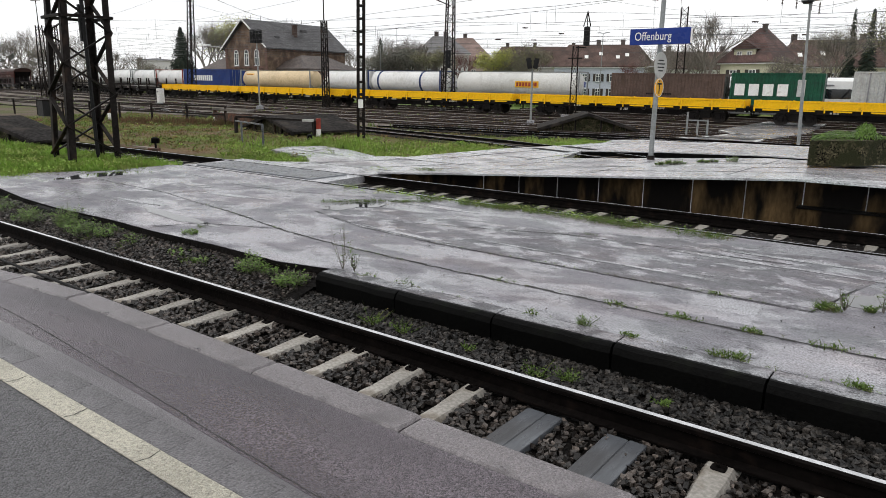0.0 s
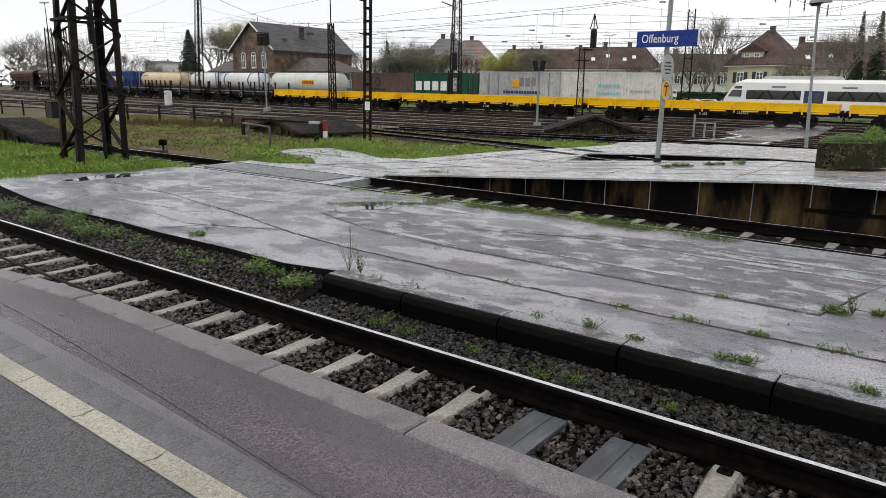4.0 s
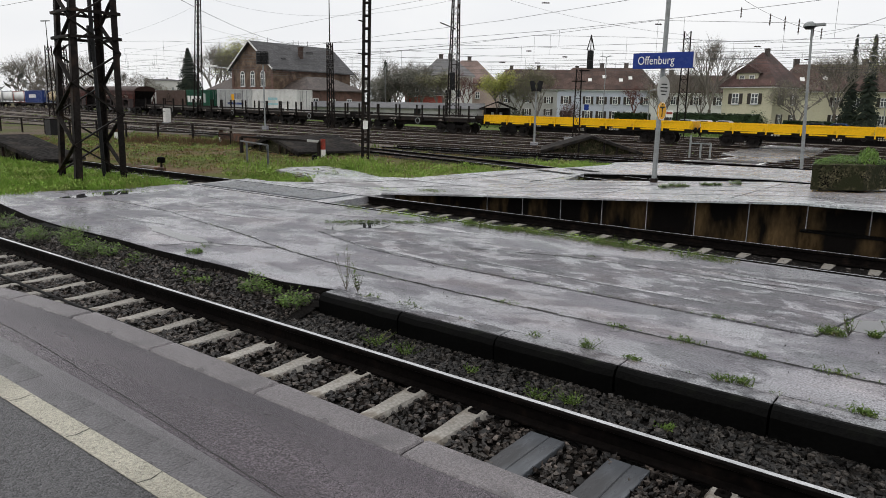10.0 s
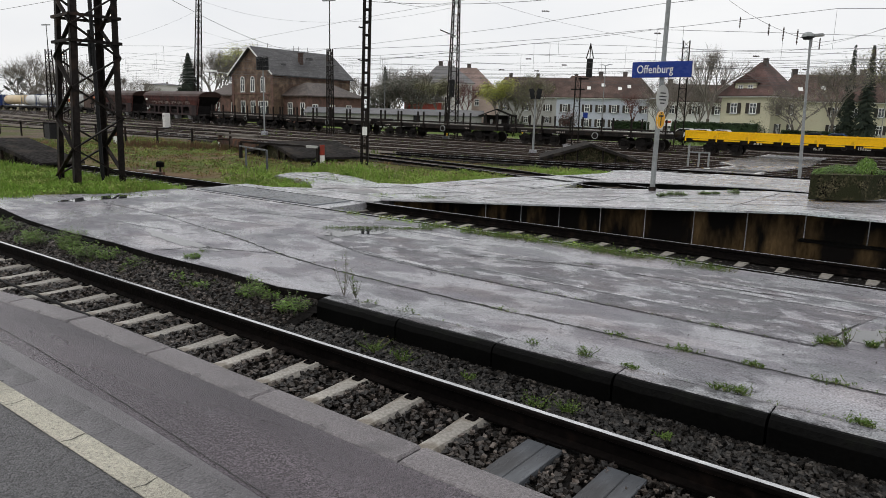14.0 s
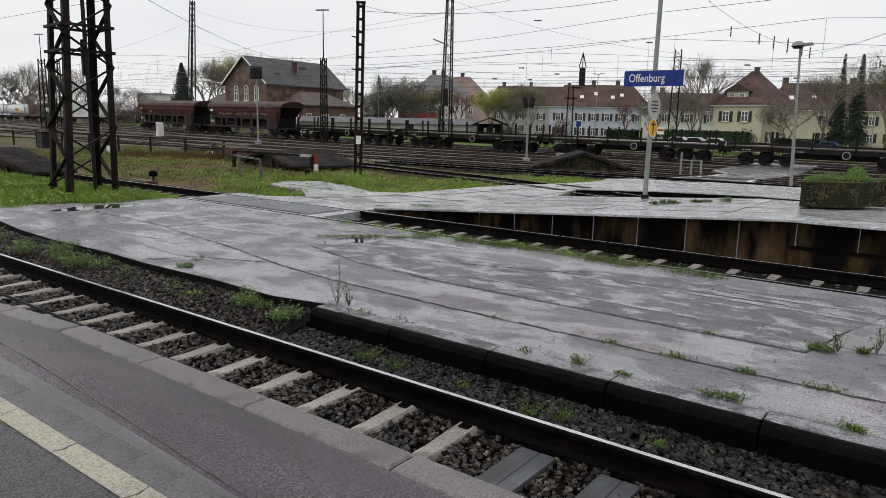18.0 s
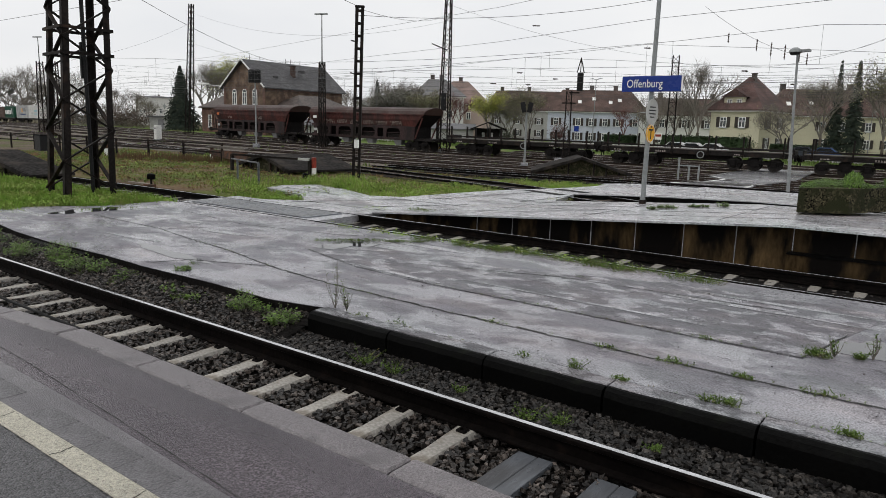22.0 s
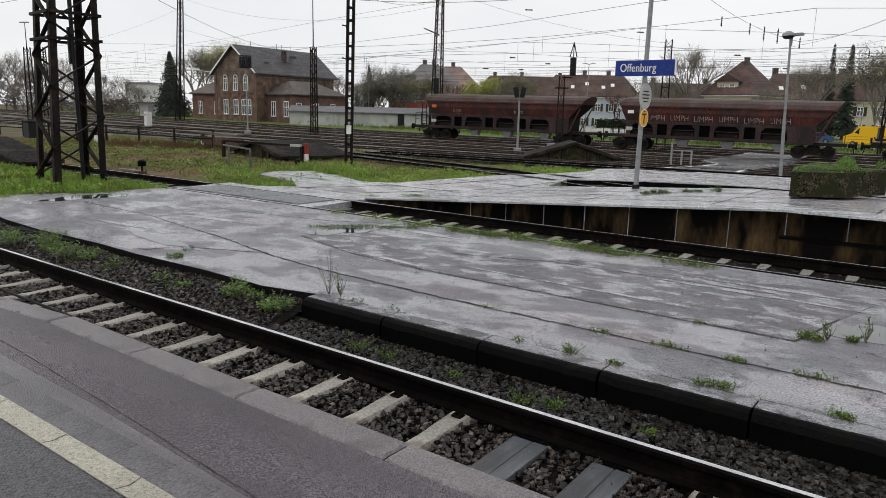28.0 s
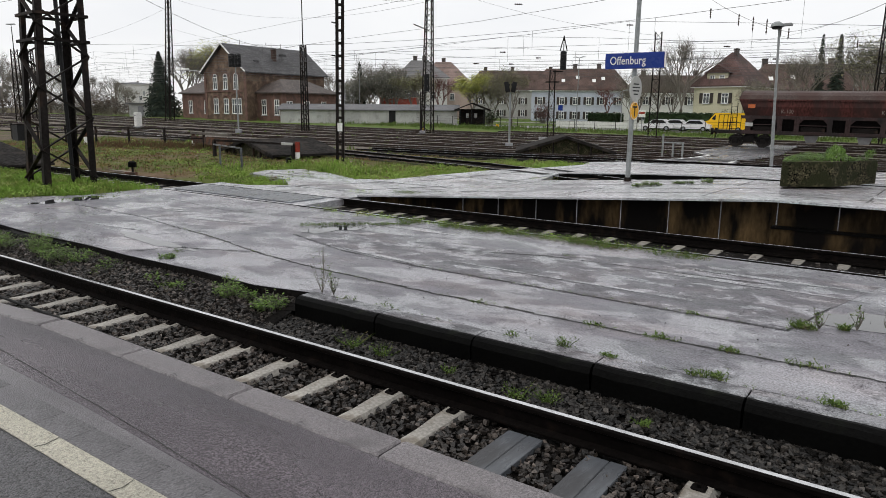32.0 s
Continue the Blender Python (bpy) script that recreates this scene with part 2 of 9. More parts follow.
# Near-black blotches: soot, and the overhang's shade painted into the panels.
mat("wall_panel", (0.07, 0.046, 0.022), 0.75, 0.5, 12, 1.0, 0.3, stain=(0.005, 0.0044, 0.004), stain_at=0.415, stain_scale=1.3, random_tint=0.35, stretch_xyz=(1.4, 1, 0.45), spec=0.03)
mat("sleeper", (0.33, 0.31, 0.28), 0.55, 0.3, 40, 2.5, 0.35, random_tint=0.2, stain=(0.17, 0.145, 0.115), stain_at=0.6, stain_scale=6)
mat("plate_grey", (0.1, 0.108, 0.12), 0.32, 0.35, 20, 2, 0.2, random_tint=0.1, stain=(0.045, 0.045, 0.048), stain_at=0.56, stain_scale=3, stretch_xyz=(1, 0.25, 1))
mat("wood_sleeper", (0.07, 0.056, 0.047), 0.9, 0.4, 25, 2, 0.4, random_tint=0.25, stretch_xyz=(1, 0.3, 1), spec=0.05)
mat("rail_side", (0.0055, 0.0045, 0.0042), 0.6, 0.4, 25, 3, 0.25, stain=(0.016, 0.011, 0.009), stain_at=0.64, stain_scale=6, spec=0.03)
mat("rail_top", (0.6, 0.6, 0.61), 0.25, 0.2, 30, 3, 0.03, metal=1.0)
mat("rail_rusty", (0.04, 0.029, 0.024), 0.7, 0.4, 25, 3, 0.25, spec=0.08)
mat("stones", (0.022, 0.0182, 0.0158), 0.4, 0.6, 30, 12.0, 0.5, stain=(0.062, 0.054, 0.048), stain_at=0.66, stain_scale=14, spec=0.3, island=5.0)
# Darker copy of stones: mud and the kerb's shade share its colour.
mat("stones_mud_shade", (0.01, 0.0088, 0.0078), 0.45, 0.6, 30, 12.0, 0.5, stain=(0.036, 0.032, 0.028), stain_at=0.64, stain_scale=14, spec=0.3, island=6.5)
# Near-black bed: the shade in the gaps between stones is painted into it.
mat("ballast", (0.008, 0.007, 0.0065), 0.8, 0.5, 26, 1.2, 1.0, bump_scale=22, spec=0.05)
mat("yard", (0.115, 0.09, 0.068), 0.9, 0.5, 9, 0.12, 0.8, stain=(0.085, 0.095, 0.035), stain_at=0.52, stain_scale=0.16, bump_scale=14, spec=0.05)
mat("dry_weeds", (0.115, 0.08, 0.048), 0.9, 0.5, 9, 0.3, 0.8, stain=(0.1, 0.125, 0.03), stain_at=0.5, stain_scale=0.25, bump_scale=14, spec=0.05)
mat("verge", (0.09, 0.14, 0.03), 0.85, 0.45, 12, 0.4, 0.8, stain=(0.14, 0.12, 0.055), stain_at=0.58, stain_scale=0.4, bump_scale=16, spec=0.05)
mat("grass", (0.19, 0.31, 0.055), 0.7, 0.5, 8, 0.7, 0.0, stain=(0.2, 0.23, 0.07), stain_at=0.56, stain_scale=2.0, spec=0.05)
mat("weed", (0.095, 0.15, 0.036), 0.7, 0.5, 10, 2.0, 0.0, stain=(0.12, 0.1, 0.055), stain_at=0.58, stain_scale=6, spec=0.05)
mat("fresh_weed", (0.14, 0.23, 0.05), 0.6, 0.5, 10, 2.0, 0.0, stain=(0.07, 0.12, 0.03), stain_at=0.55, stain_scale=7, spec=0.1)
mat("dry_grass", (0.22, 0.15, 0.075), 0.8, 0.4, 8, 0.8, 0.0, stain=(0.12, 0.155, 0.04), stain_at=0.48, stain_scale=0.35, spec=0.05)
mat("yard_ballast", (0.135, 0.118, 0.102), 0.9, 0.5, 11, 0.2, 0.9, stain=(0.19, 0.17, 0.15), stain_at=0.58, stain_scale=0.25, bump_scale=16, spec=0.05)
mat("roof_pink", (0.22, 0.16, 0.142), 0.75, 0.35, 7, 0.4, 0.5, stain=(0.16, 0.115, 0.1), stain_at=0.55, stain_scale=0.6)
# Paled: the haze over the distant grove is mixed into the leaf colour.
mat("grove_leaf", (0.15, 0.155, 0.125), 0.8, 0.4, 4, 0.5, 0.0, stain=(0.11, 0.115, 0.095), stain_at=0.55)
mat("hopper_frame", (0.045, 0.029, 0.028), 0.65, 0.45, 9, 0.6, 0.15, stain=(0.026, 0.021, 0.021), stain_at=0.52, stain_scale=1.2, stretch_xyz=(1, 1, 0.5), spec=0.1)
mat("orange_label", (0.5, 0.14, 0.05), 0.5, 0.2, 9, 0.6, 0.0)
mat("plaster_grey", (0.36, 0.36, 0.34), 0.8, 0.15, 6, 0.3, 0.1, stain=(0.28, 0.28, 0.26), stain_at=0.62)
mat("rust_weed", (0.13, 0.08, 0.048), 0.85, 0.4, 8, 0.8, 0.0, stain=(0.12, 0.11, 0.05), stain_at=0.55, stain_scale=0.6, spec=0.05)
mat("twig_dark", (0.1, 0.075, 0.06), 0.85, 0.3, 6, 0.6, 0.0)
mat("moss", (0.095, 0.125, 0.03), 0.9, 0.5, 14, 1.2, 0.6, stain=(0.14, 0.115, 0.045), stain_at=0.53, stain_scale=1.5, spec=0.03)
mat("litter", (0.22, 0.19, 0.16), 0.85, 0.4, 14, 1.2, 0.4, spec=0.05)
mat("steel_dark", (0.016, 0.0135, 0.0125), 0.6, 0.45, 14, 1.2, 0.2, stain=(0.045, 0.03, 0.023), stain_at=0.62, stain_scale=2.2, spec=0.05)
mat("steel_black", (0.012, 0.012, 0.013), 0.45, 0.3, 14, 1.2, 0.15)
mat("galvanised", (0.26, 0.275, 0.275), 0.45, 0.2, 18, 1.5, 0.12, metal=0.3, stain=(0.17, 0.18, 0.17), stain_at=0.6, stain_scale=3)
mat("post_grey", (0.23, 0.24, 0.24), 0.5, 0.2, 14, 1.2, 0.12)
mat("insulator", (0.05, 0.032, 0.028), 0.25, 0.2, 20, 2, 0.0)
mat("wire", (0.1, 0.1, 0.1), 0.5, 0.1, 5, 1, 0.0, metal=0.4)
mat("sign_blue", (0.013, 0.035, 0.2), 0.3, 0.08, 6, 1.5, 0.02)
mat("sign_white", (0.72, 0.72, 0.7), 0.4, 0.08, 10, 2, 0.02)
mat("sign_grey", (0.42, 0.42, 0.40), 0.45, 0.1, 10, 2, 0.02)
mat("sign_orange", (0.72, 0.36, 0.02), 0.4, 0.08, 10, 2, 0.02)
mat("sign_black", (0.01, 0.01, 0.01), 0.5, 0.1, 10, 2, 0.0)
mat("red_paint", (0.3, 0.045, 0.03), 0.55, 0.3, 14, 2, 0.05, stain=(0.16, 0.05, 0.035), stain_at=0.58, stain_scale=9)
mat("white_paint", (0.78, 0.78, 0.76), 0.5, 0.1, 14, 2, 0.05, stain=(0.5, 0.49, 0.46), stain_at=0.64, stain_scale=3)
mat("yellow_paint", (0.86, 0.50, 0.006), 0.42, 0.14, 10, 0.8, 0.06, stain=(0.60, 0.33, 0.01), stain_at=0.66, stain_scale=1.6)
mat("bogie", (0.011, 0.0098, 0.0096), 0.7, 0.4, 12, 2, 0.2, spec=0.05)
mat("wagon_frame", (0.018, 0.016, 0.0155), 0.65, 0.4, 12, 1.2, 0.2, stain=(0.034, 0.025, 0.021), stain_at=0.6, stain_scale=1.5, spec=0.06)
mat("wheel_rim", (0.03, 0.026, 0.024), 0.55, 0.3, 12, 2, 0.1, metal=0.3)
mat("hopper_red", (0.082, 0.03, 0.026), 0.6, 0.5, 9, 0.5, 0.12, stain=(0.04, 0.025, 0.023), stain_at=0.53, stain_scale=0.7, stretch_xyz=(1, 1, 0.4), spec=0.12)
mat("hopper_roof", (0.078, 0.058, 0.053), 0.6, 0.3, 9, 0.5, 0.1, stain=(0.066, 0.04, 0.035), stain_at=0.52, stain_scale=0.6, spec=0.12)
mat("chalk", (0.55, 0.52, 0.48), 0.8, 0.2, 20, 3, 0.0)
mat("deck_wood", (0.1, 0.088, 0.076), 0.7, 0.4, 14, 1, 0.2)
mat("box_blue", (0.02, 0.045, 0.17), 0.45, 0.2, 8, 0.5, 0.1, stain=(0.03, 0.04, 0.1), stain_at=0.62)
mat("box_green", (0.012, 0.075, 0.043), 0.5, 0.25, 8, 0.5, 0.1, stain=(0.016, 0.05, 0.034), stain_at=0.58)
mat("box_brown", (0.1, 0.068, 0.056), 0.55, 0.25, 8, 0.5, 0.1, stain=(0.075, 0.05, 0.04), stain_at=0.58)
mat("box_grey", (0.42, 0.43, 0.42), 0.5, 0.2, 8, 0.5, 0.1, stain=(0.3, 0.3, 0.29), stain_at=0.62)
mat("box_white", (0.60, 0.60, 0.575), 0.5, 0.15, 8, 0.5, 0.1, stain=(0.45, 0.44, 0.41), stain_at=0.63)
mat("tank_white", (0.68, 0.68, 0.67), 0.4, 0.12, 6, 0.5, 0.04, stain=(0.5, 0.49, 0.46), stain_at=0.65)
mat("tank_beige", (0.62, 0.49, 0.31), 0.42, 0.15, 6, 0.5, 0.04, stain=(0.5, 0.38, 0.22), stain_at=0.62)
mat("train_white", (0.78, 0.78, 0.77), 0.28, 0.05, 5, 0.5, 0.01)
mat("train_blue", (0.03, 0.05, 0.13), 0.3, 0.1, 5, 0.5, 0.02)
mat("train_grey", (0.22, 0.22, 0.23), 0.45, 0.15, 5, 0.5, 0.04)
mat("dark_glass", (0.018, 0.021, 0.024), 0.07, 0.1, 3, 0.5, 0.0, spec=0.8)
mat("window_glass", (0.05, 0.06, 0.065), 0.06, 0.3, 1.5, 0.5, 0.0, spec=0.8)
mat("brick_ochre", (0.15, 0.105, 0.074), 0.8, 0.5, 14, 0.9, 0.3, stain=(0.085, 0.056, 0.044), stain_at=0.52, stain_scale=1.0)
mat("brick_red", (0.145, 0.085, 0.068), 0.8, 0.4, 14, 0.9, 0.3, stain=(0.1, 0.065, 0.055), stain_at=0.56, stain_scale=1.2)
mat("slate", (0.082, 0.08, 0.084), 0.6, 0.5, 5, 0.5, 0.6, stain=(0.05, 0.049, 0.05), stain_at=0.54, stain_scale=2.5, stretch_xyz=(1, 1, 3))
mat("slate_pale", (0.15, 0.148, 0.15), 0.7, 0.3, 5, 0.5, 0.4, stain=(0.14, 0.135, 0.135), stain_at=0.54, stain_scale=1.5, stretch_xyz=(1, 1, 3))
mat("slate_warm", (0.095, 0.077, 0.07), 0.6, 0.4, 7, 0.5, 0.4, stain=(0.06, 0.05, 0.046), stain_at=0.54)
mat("roof_red", (0.105, 0.066, 0.06), 0.75, 0.45, 7, 0.4, 0.6, stain=(0.075, 0.055, 0.05), stain_at=0.54, stain_scale=0.5, spec=0.08)
mat("roof_brown", (0.098, 0.067, 0.058), 0.75, 0.45, 7, 0.4, 0.6, stain=(0.07, 0.052, 0.046), stain_at=0.54, stain_scale=0.5, spec=0.08)
mat("plaster_yellow", (0.56, 0.53, 0.39), 0.8, 0.12, 6, 0.3, 0.1, stain=(0.5, 0.45, 0.31), stain_at=0.64)
mat("plaster_blue", (0.47, 0.5, 0.57), 0.8, 0.12, 6, 0.3, 0.1, stain=(0.36, 0.4, 0.48), stain_at=0.64)
mat("plaster_white", (0.62, 0.62, 0.59), 0.8, 0.12, 6, 0.3, 0.1, stain=(0.5, 0.5, 0.47), stain_at=0.64)
mat("plaster_pink", (0.42, 0.33, 0.29), 0.8, 0.2, 6, 0.3, 0.1)
mat("plaster_red", (0.43, 0.09, 0.07), 0.8, 0.2, 6, 0.3, 0.1)
mat("shutter", (0.05, 0.042, 0.036), 0.6, 0.2, 12, 1, 0.1)
mat("felt_roof", (0.12, 0.12, 0.125), 0.55, 0.25, 6, 0.4, 0.2, stain=(0.08, 0.08, 0.085), stain_at=0.58)
mat("black_roof", (0.02, 0.018, 0.017), 0.9, 0.5, 8, 0.8, 0.4, stain=(0.045, 0.038, 0.032), stain_at=0.58, stain_scale=1.5, spec=0.05)
mat("shed_wall", (0.40, 0.40, 0.385), 0.7, 0.2, 10, 0.7, 0.15, stain=(0.25, 0.25, 0.23), stain_at=0.62)
mat("rust_board", (0.1, 0.045, 0.026), 0.75, 0.5, 10, 0.8, 0.3, stain=(0.05, 0.034, 0.025), stain_at=0.5, stain_scale=3)
mat("bark", (0.095, 0.08, 0.066), 0.85, 0.35, 14, 1.5, 0.5)
# Lighter grey than bark, with distance haze put into the colour.
mat("twig", (0.19, 0.17, 0.148), 0.85, 0.3, 6, 0.6, 0.0)
mat("twig_red", (0.13, 0.062, 0.055), 0.85, 0.3, 6, 0.6, 0.0)
mat("spring_leaf", (0.5, 0.5, 0.12), 0.7, 0.35, 4, 0.5, 0.0, stain=(0.36, 0.4, 0.1), stain_at=0.5)
mat("olive_leaf", (0.21, 0.22, 0.1), 0.7, 0.4, 4, 0.5, 0.0, stain=(0.17, 0.15, 0.085), stain_at=0.55)
mat("needle", (0.038, 0.05, 0.04), 0.8, 0.4, 4, 0.6, 0.0, stain=(0.06, 0.07, 0.05), stain_at=0.56, spec=0.05)
mat("hedge_leaf", (0.03, 0.055, 0.02), 0.7, 0.4, 4, 0.6, 0.0)
mat("planter_stone", (0.045, 0.04, 0.023), 0.85, 0.6, 30, 3, 0.8, stain=(0.022, 0.024, 0.011), stain_at=0.5, stain_scale=4, speck=1.1, speck_scale=38, spec=0.08)
mat("planter_leaf", (0.135, 0.23, 0.045), 0.65, 0.5, 12, 2, 0.0, stain=(0.06, 0.11, 0.03), stain_at=0.52, stain_scale=5)
mat("car_white", (0.7, 0.7, 0.7), 0.25, 0.05, 5, 0.6, 0.0)
mat("car_dark", (0.04, 0.045, 0.055), 0.25, 0.05, 5, 0.6, 0.0)
mat("car_blue", (0.05, 0.09, 0.2), 0.25, 0.05, 5, 0.6, 0.0)
mat("car_yellow", (0.78, 0.47, 0.02), 0.3, 0.05, 5, 0.6, 0.0)
mat("rubber", (0.015, 0.015, 0.015), 0.8, 0.2, 12, 2, 0.0)
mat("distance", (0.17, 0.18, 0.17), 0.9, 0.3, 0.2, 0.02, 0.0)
mat("water", (0.035, 0.036, 0.04), 0.035, 0.2, 3, 0.6, 0.015, bump_scale=7, spec=0.6)


# ---- mesh helpers ----
class Shape:
    """Collects vertices and faces for one mesh."""

    def __init__(self):
        self.v, self.f = [], []

    def add(self, verts, faces):
        k = len(self.v)
        self.v += [tuple(p) for p in verts]
        self.f += [tuple(i + k for i in face) for face in faces]
        return self

    def box(self, x0, y0, z0, x1, y1, z1):
        return self.add([(x0, y0, z0), (x1, y0, z0), (x1, y1, z0), (x0, y1, z0), (x0, y0, z1), (x1, y0, z1), (x1, y1, z1), (x0, y1, z1)],
                        [(0, 3, 2, 1), (4, 5, 6, 7), (0, 1, 5, 4), (1, 2, 6, 5), (2, 3, 7, 6), (3, 0, 4, 7)])

    def cbox(self, x0, y0, z0, x1, y1, z1, c=0.02):
        """A box with chamfered upper and upright edges."""
        def ring(i, z):
            return [(x0 + i + c, y0 + i, z), (x1 - i - c, y0 + i, z), (x1 - i, y0 + i + c, z), (x1 - i, y1 - i - c, z),
                    (x1 - i - c, y1 - i, z), (x0 + i + c, y1 - i, z), (x0 + i, y1 - i - c, z), (x0 + i, y0 + i + c, z)]
        v = ring(0, z0) + ring(0, z1 - c) + ring(c, z1)
        f = [tuple(range(7, -1, -1)), tuple(range(16, 24))]
        for r in (0, 8):
            f += [(r + i, r + (i + 1) % 8, r + 8 + (i + 1) % 8, r + 8 + i) for i in range(8)]
        return self.add(v, f)

    def prism(self, outline, z0, z1):
        n = len(outline)
        top = z1 if callable(z1) else (lambda x, y: z1)
        v = [(x, y, z0) for x, y in outline] + [(x, y, top(x, y)) for x, y in outline]
        return self.add(v, [tuple(range(n - 1, -1, -1)), tuple(range(n, 2 * n))] + [(i, (i + 1) % n, n + (i + 1) % n, n + i) for i in range(n)])

    def tube(self, p, q, r0, r1=None, n=8):
        p, q = Vector(p), Vector(q)
        r1 = r0 if r1 is None else r1
        d = (q - p).normalized()
        a = d.cross(Vector((0, 0, 1)) if abs(d.z) < 0.9 else Vector((1, 0, 0))).normalized()
        b = d.cross(a)
        v = []
        for c, r in ((p, r0), (q, r1)):
            v += [c + (a * math.cos(t) + b * math.sin(t)) * r for t in (2 * math.pi * i / n for i in range(n))]
        return self.add(v, [tuple(range(n)), tuple(range(2 * n - 1, n - 1, -1))] + [(i, n + i, n + (i + 1) % n, (i + 1) % n) for i in range(n)])

    def bar(self, p, q, w, h=None):
        """A straight bar of rectangular section between two points."""
        p, q, h = Vector(p), Vector(q), h or w
        d = (q - p).normalized()
        a = d.cross(Vector((0, 0, 1)) if abs(d.z) < 0.95 else Vector((0, 1, 0))).normalized() * w / 2
        b = d.cross(a).normalized() * h / 2
        v = [p - a - b, p + a - b, p + a + b, p - a + b, q - a - b, q + a - b, q + a + b, q - a + b]
        return self.add(v, [(0, 1, 2, 3), (7, 6, 5, 4), (0, 4, 5, 1), (1, 5, 6, 2), (2, 6, 7, 3), (3, 7, 4, 0)])

    def line(self, pts, r, n=4):
        """One unbroken thin tube through the points."""
        v, f = [], []
        pts = [Vector(p) for p in pts]
        for i, p in enumerate(pts):
            d = (pts[min(i + 1, len(pts) - 1)] - pts[max(i - 1, 0)]).normalized()
            a = d.cross(Vector((0, 0, 1)) if abs(d.z) < 0.9 else Vector((1, 0, 0))).normalized()
            b = d.cross(a)
            v += [p + (a * math.cos(t) + b * math.sin(t)) * r for t in (2 * math.pi * k / n for k in range(n))]
        for i in range(len(pts) - 1):
            f += [(i * n + k, i * n + n + k, i * n + n + (k + 1) % n, i * n + (k + 1) % n) for k in range(n)]
        return self.add(v, f)

    def sweep(self, section, stations):
        """section: (side, up) pairs; stations: (x, y, z, heading). Sweeps the closed section along them."""
        n, v = len(section), []
        for x, y, z, th in stations:
            v += [(x - s * math.sin(th), y + s * math.cos(th), z + u) for s, u in section]
        f = [tuple(range(n)), tuple(range(len(v) - 1, len(v) - n - 1, -1))]
        for k in range(len(stations) - 1):
            f += [(k * n + i, k * n + n + i, k * n + n + (i + 1) % n, k * n + (i + 1) % n) for i in range(n)]
        return self.add(v, f)

    def mesh(self, name, material, smooth=False):
        me = bpy.data.meshes.new(name)
        me.from_pydata(self.v, [], self.f)
        me.materials.append(M[material])
        if smooth:
            me.polygons.foreach_set("use_smooth", [True] * len(me.polygons))
        me.update()
        return me


def thing(name, label, category, m=None, group="", kind=""):
    ob = new(name)
    ob.empty_display_size = 0.2
    if m is not None:
        ob.matrix_basis = m
    return tagged(ob, label, category, group, kind)


def part(name, shape, material, parent, label="", smooth=False):
    me = shape if isinstance(shape, bpy.types.Mesh) else shape.mesh(name, material, smooth)
    ob = new(name, me)
    ob.parent = parent
    return tagged(ob, label)


def solid(name, shape, material, label, category, kind="", group="", smooth=False, m=None):
    ob = new(name, shape.mesh(name, material, smooth))
    if m is not None:
        ob.matrix_basis = m
    return tagged(ob, label, category, group, kind)


def gz(x, y):
    """The height of the yard: the far tracks fall gently from the goods side to the houses."""
    f = min(1.0, max(0.0, (y - 22.0) / 26.0))
    return -0.0102 * (min(40.0, max(-125.0, x)) + 44.0) * f * f * (3 - 2 * f)


TH0, RAD = 0.0993, 500.0
BENDS = ((-400.0, -0.112), (-66.0, -0.112), (-46.0, -0.062), (-18.0, -0.066), (6.0, TH0), (400.0, TH0))


def heading(m):
    """The heading of the goods track: it bends away to the far side down the yard."""
    for (m0, a), (m1, b) in zip(BENDS, BENDS[1:]):
        if m <= m1:
            return a + (b - a) * max(0.0, m - m0) / (m1 - m0)
    return TH0


def goods_line():
    out, x, y = {0: (-44.0, 51.0)}, -44.0, 51.0
    for k in range(0, 400):
        th = heading(k + 0.5)
        x, y = x + math.cos(th), y + math.sin(th)
        out[k + 1] = (x, y)
    x, y = -44.0, 51.0
    for k in range(0, -340, -1):
        th = heading(k - 0.5)
        x, y = x - math.cos(th), y - math.sin(th)
        out[k - 1] = (x, y)
    return out


GOODS = goods_line()


def line_at(m, off=0.0):
    """Place and heading on the goods track, m metres along it; off: metres to its far side."""
    k = math.floor(m)
    (x0, y0), (x1, y1), th = GOODS[k], GOODS[k + 1], heading(m)
    u = m - k
    return x0 + (x1 - x0) * u - off * math.sin(th), y0 + (y1 - y0) * u + off * math.cos(th), th


def street_line(m, off=0.0):
    """Place and heading along the street behind the yard, which runs straighter."""
    if m >= 0:
        x, y, th = -44 + m * math.cos(TH0), 51 + m * math.sin(TH0), TH0
    else:
        th = TH0 + m / RAD
        x, y = -44 + RAD * (math.sin(th) - math.sin(TH0)), 51 - RAD * (math.cos(th) - math.cos(TH0))
    return x - off * math.sin(th), y + off * math.cos(th), th


# ---- ground and platforms ----
def axis(spec):
    out = []
    for a, b, step in spec:
        k = a
        while k < b:
            out.append(k)
            k += step
    return out + [spec[-1][1]]


def build_ground():
    xs = axis([(-3000, -400, 650), (-400, -136, 44), (-136, 64, 8), (64, 400, 48), (400, 3000, 650)])
    ys = axis([(-1500, -60, 480), (-60, 16, 19), (16, 60, 4), (60, 200, 20), (200, 3500, 660)])
    v = [(x, y, gz(x, y) - 0.24) for y in ys for x in xs]
    n = len(xs)
    f = [(j * n + i, j * n + i + 1, (j + 1) * n + i + 1, (j + 1) * n + i) for j in range(len(ys) - 1) for i in range(n - 1)]
    s = Shape().add(v, f)
    solid("ground", s, "yard", "gravelly brown railway yard ground with mossy patches", "ground", "structure")


def sheet(name, outline, z, material, label, category, thick=0.25, kind="structure"):
    top = z if callable(z) else (lambda x, y: z)
    low = min(top(x, y) for x, y in outline) - thick
    return solid(name, Shape().prism(outline, low, top), material, label, category, kind)


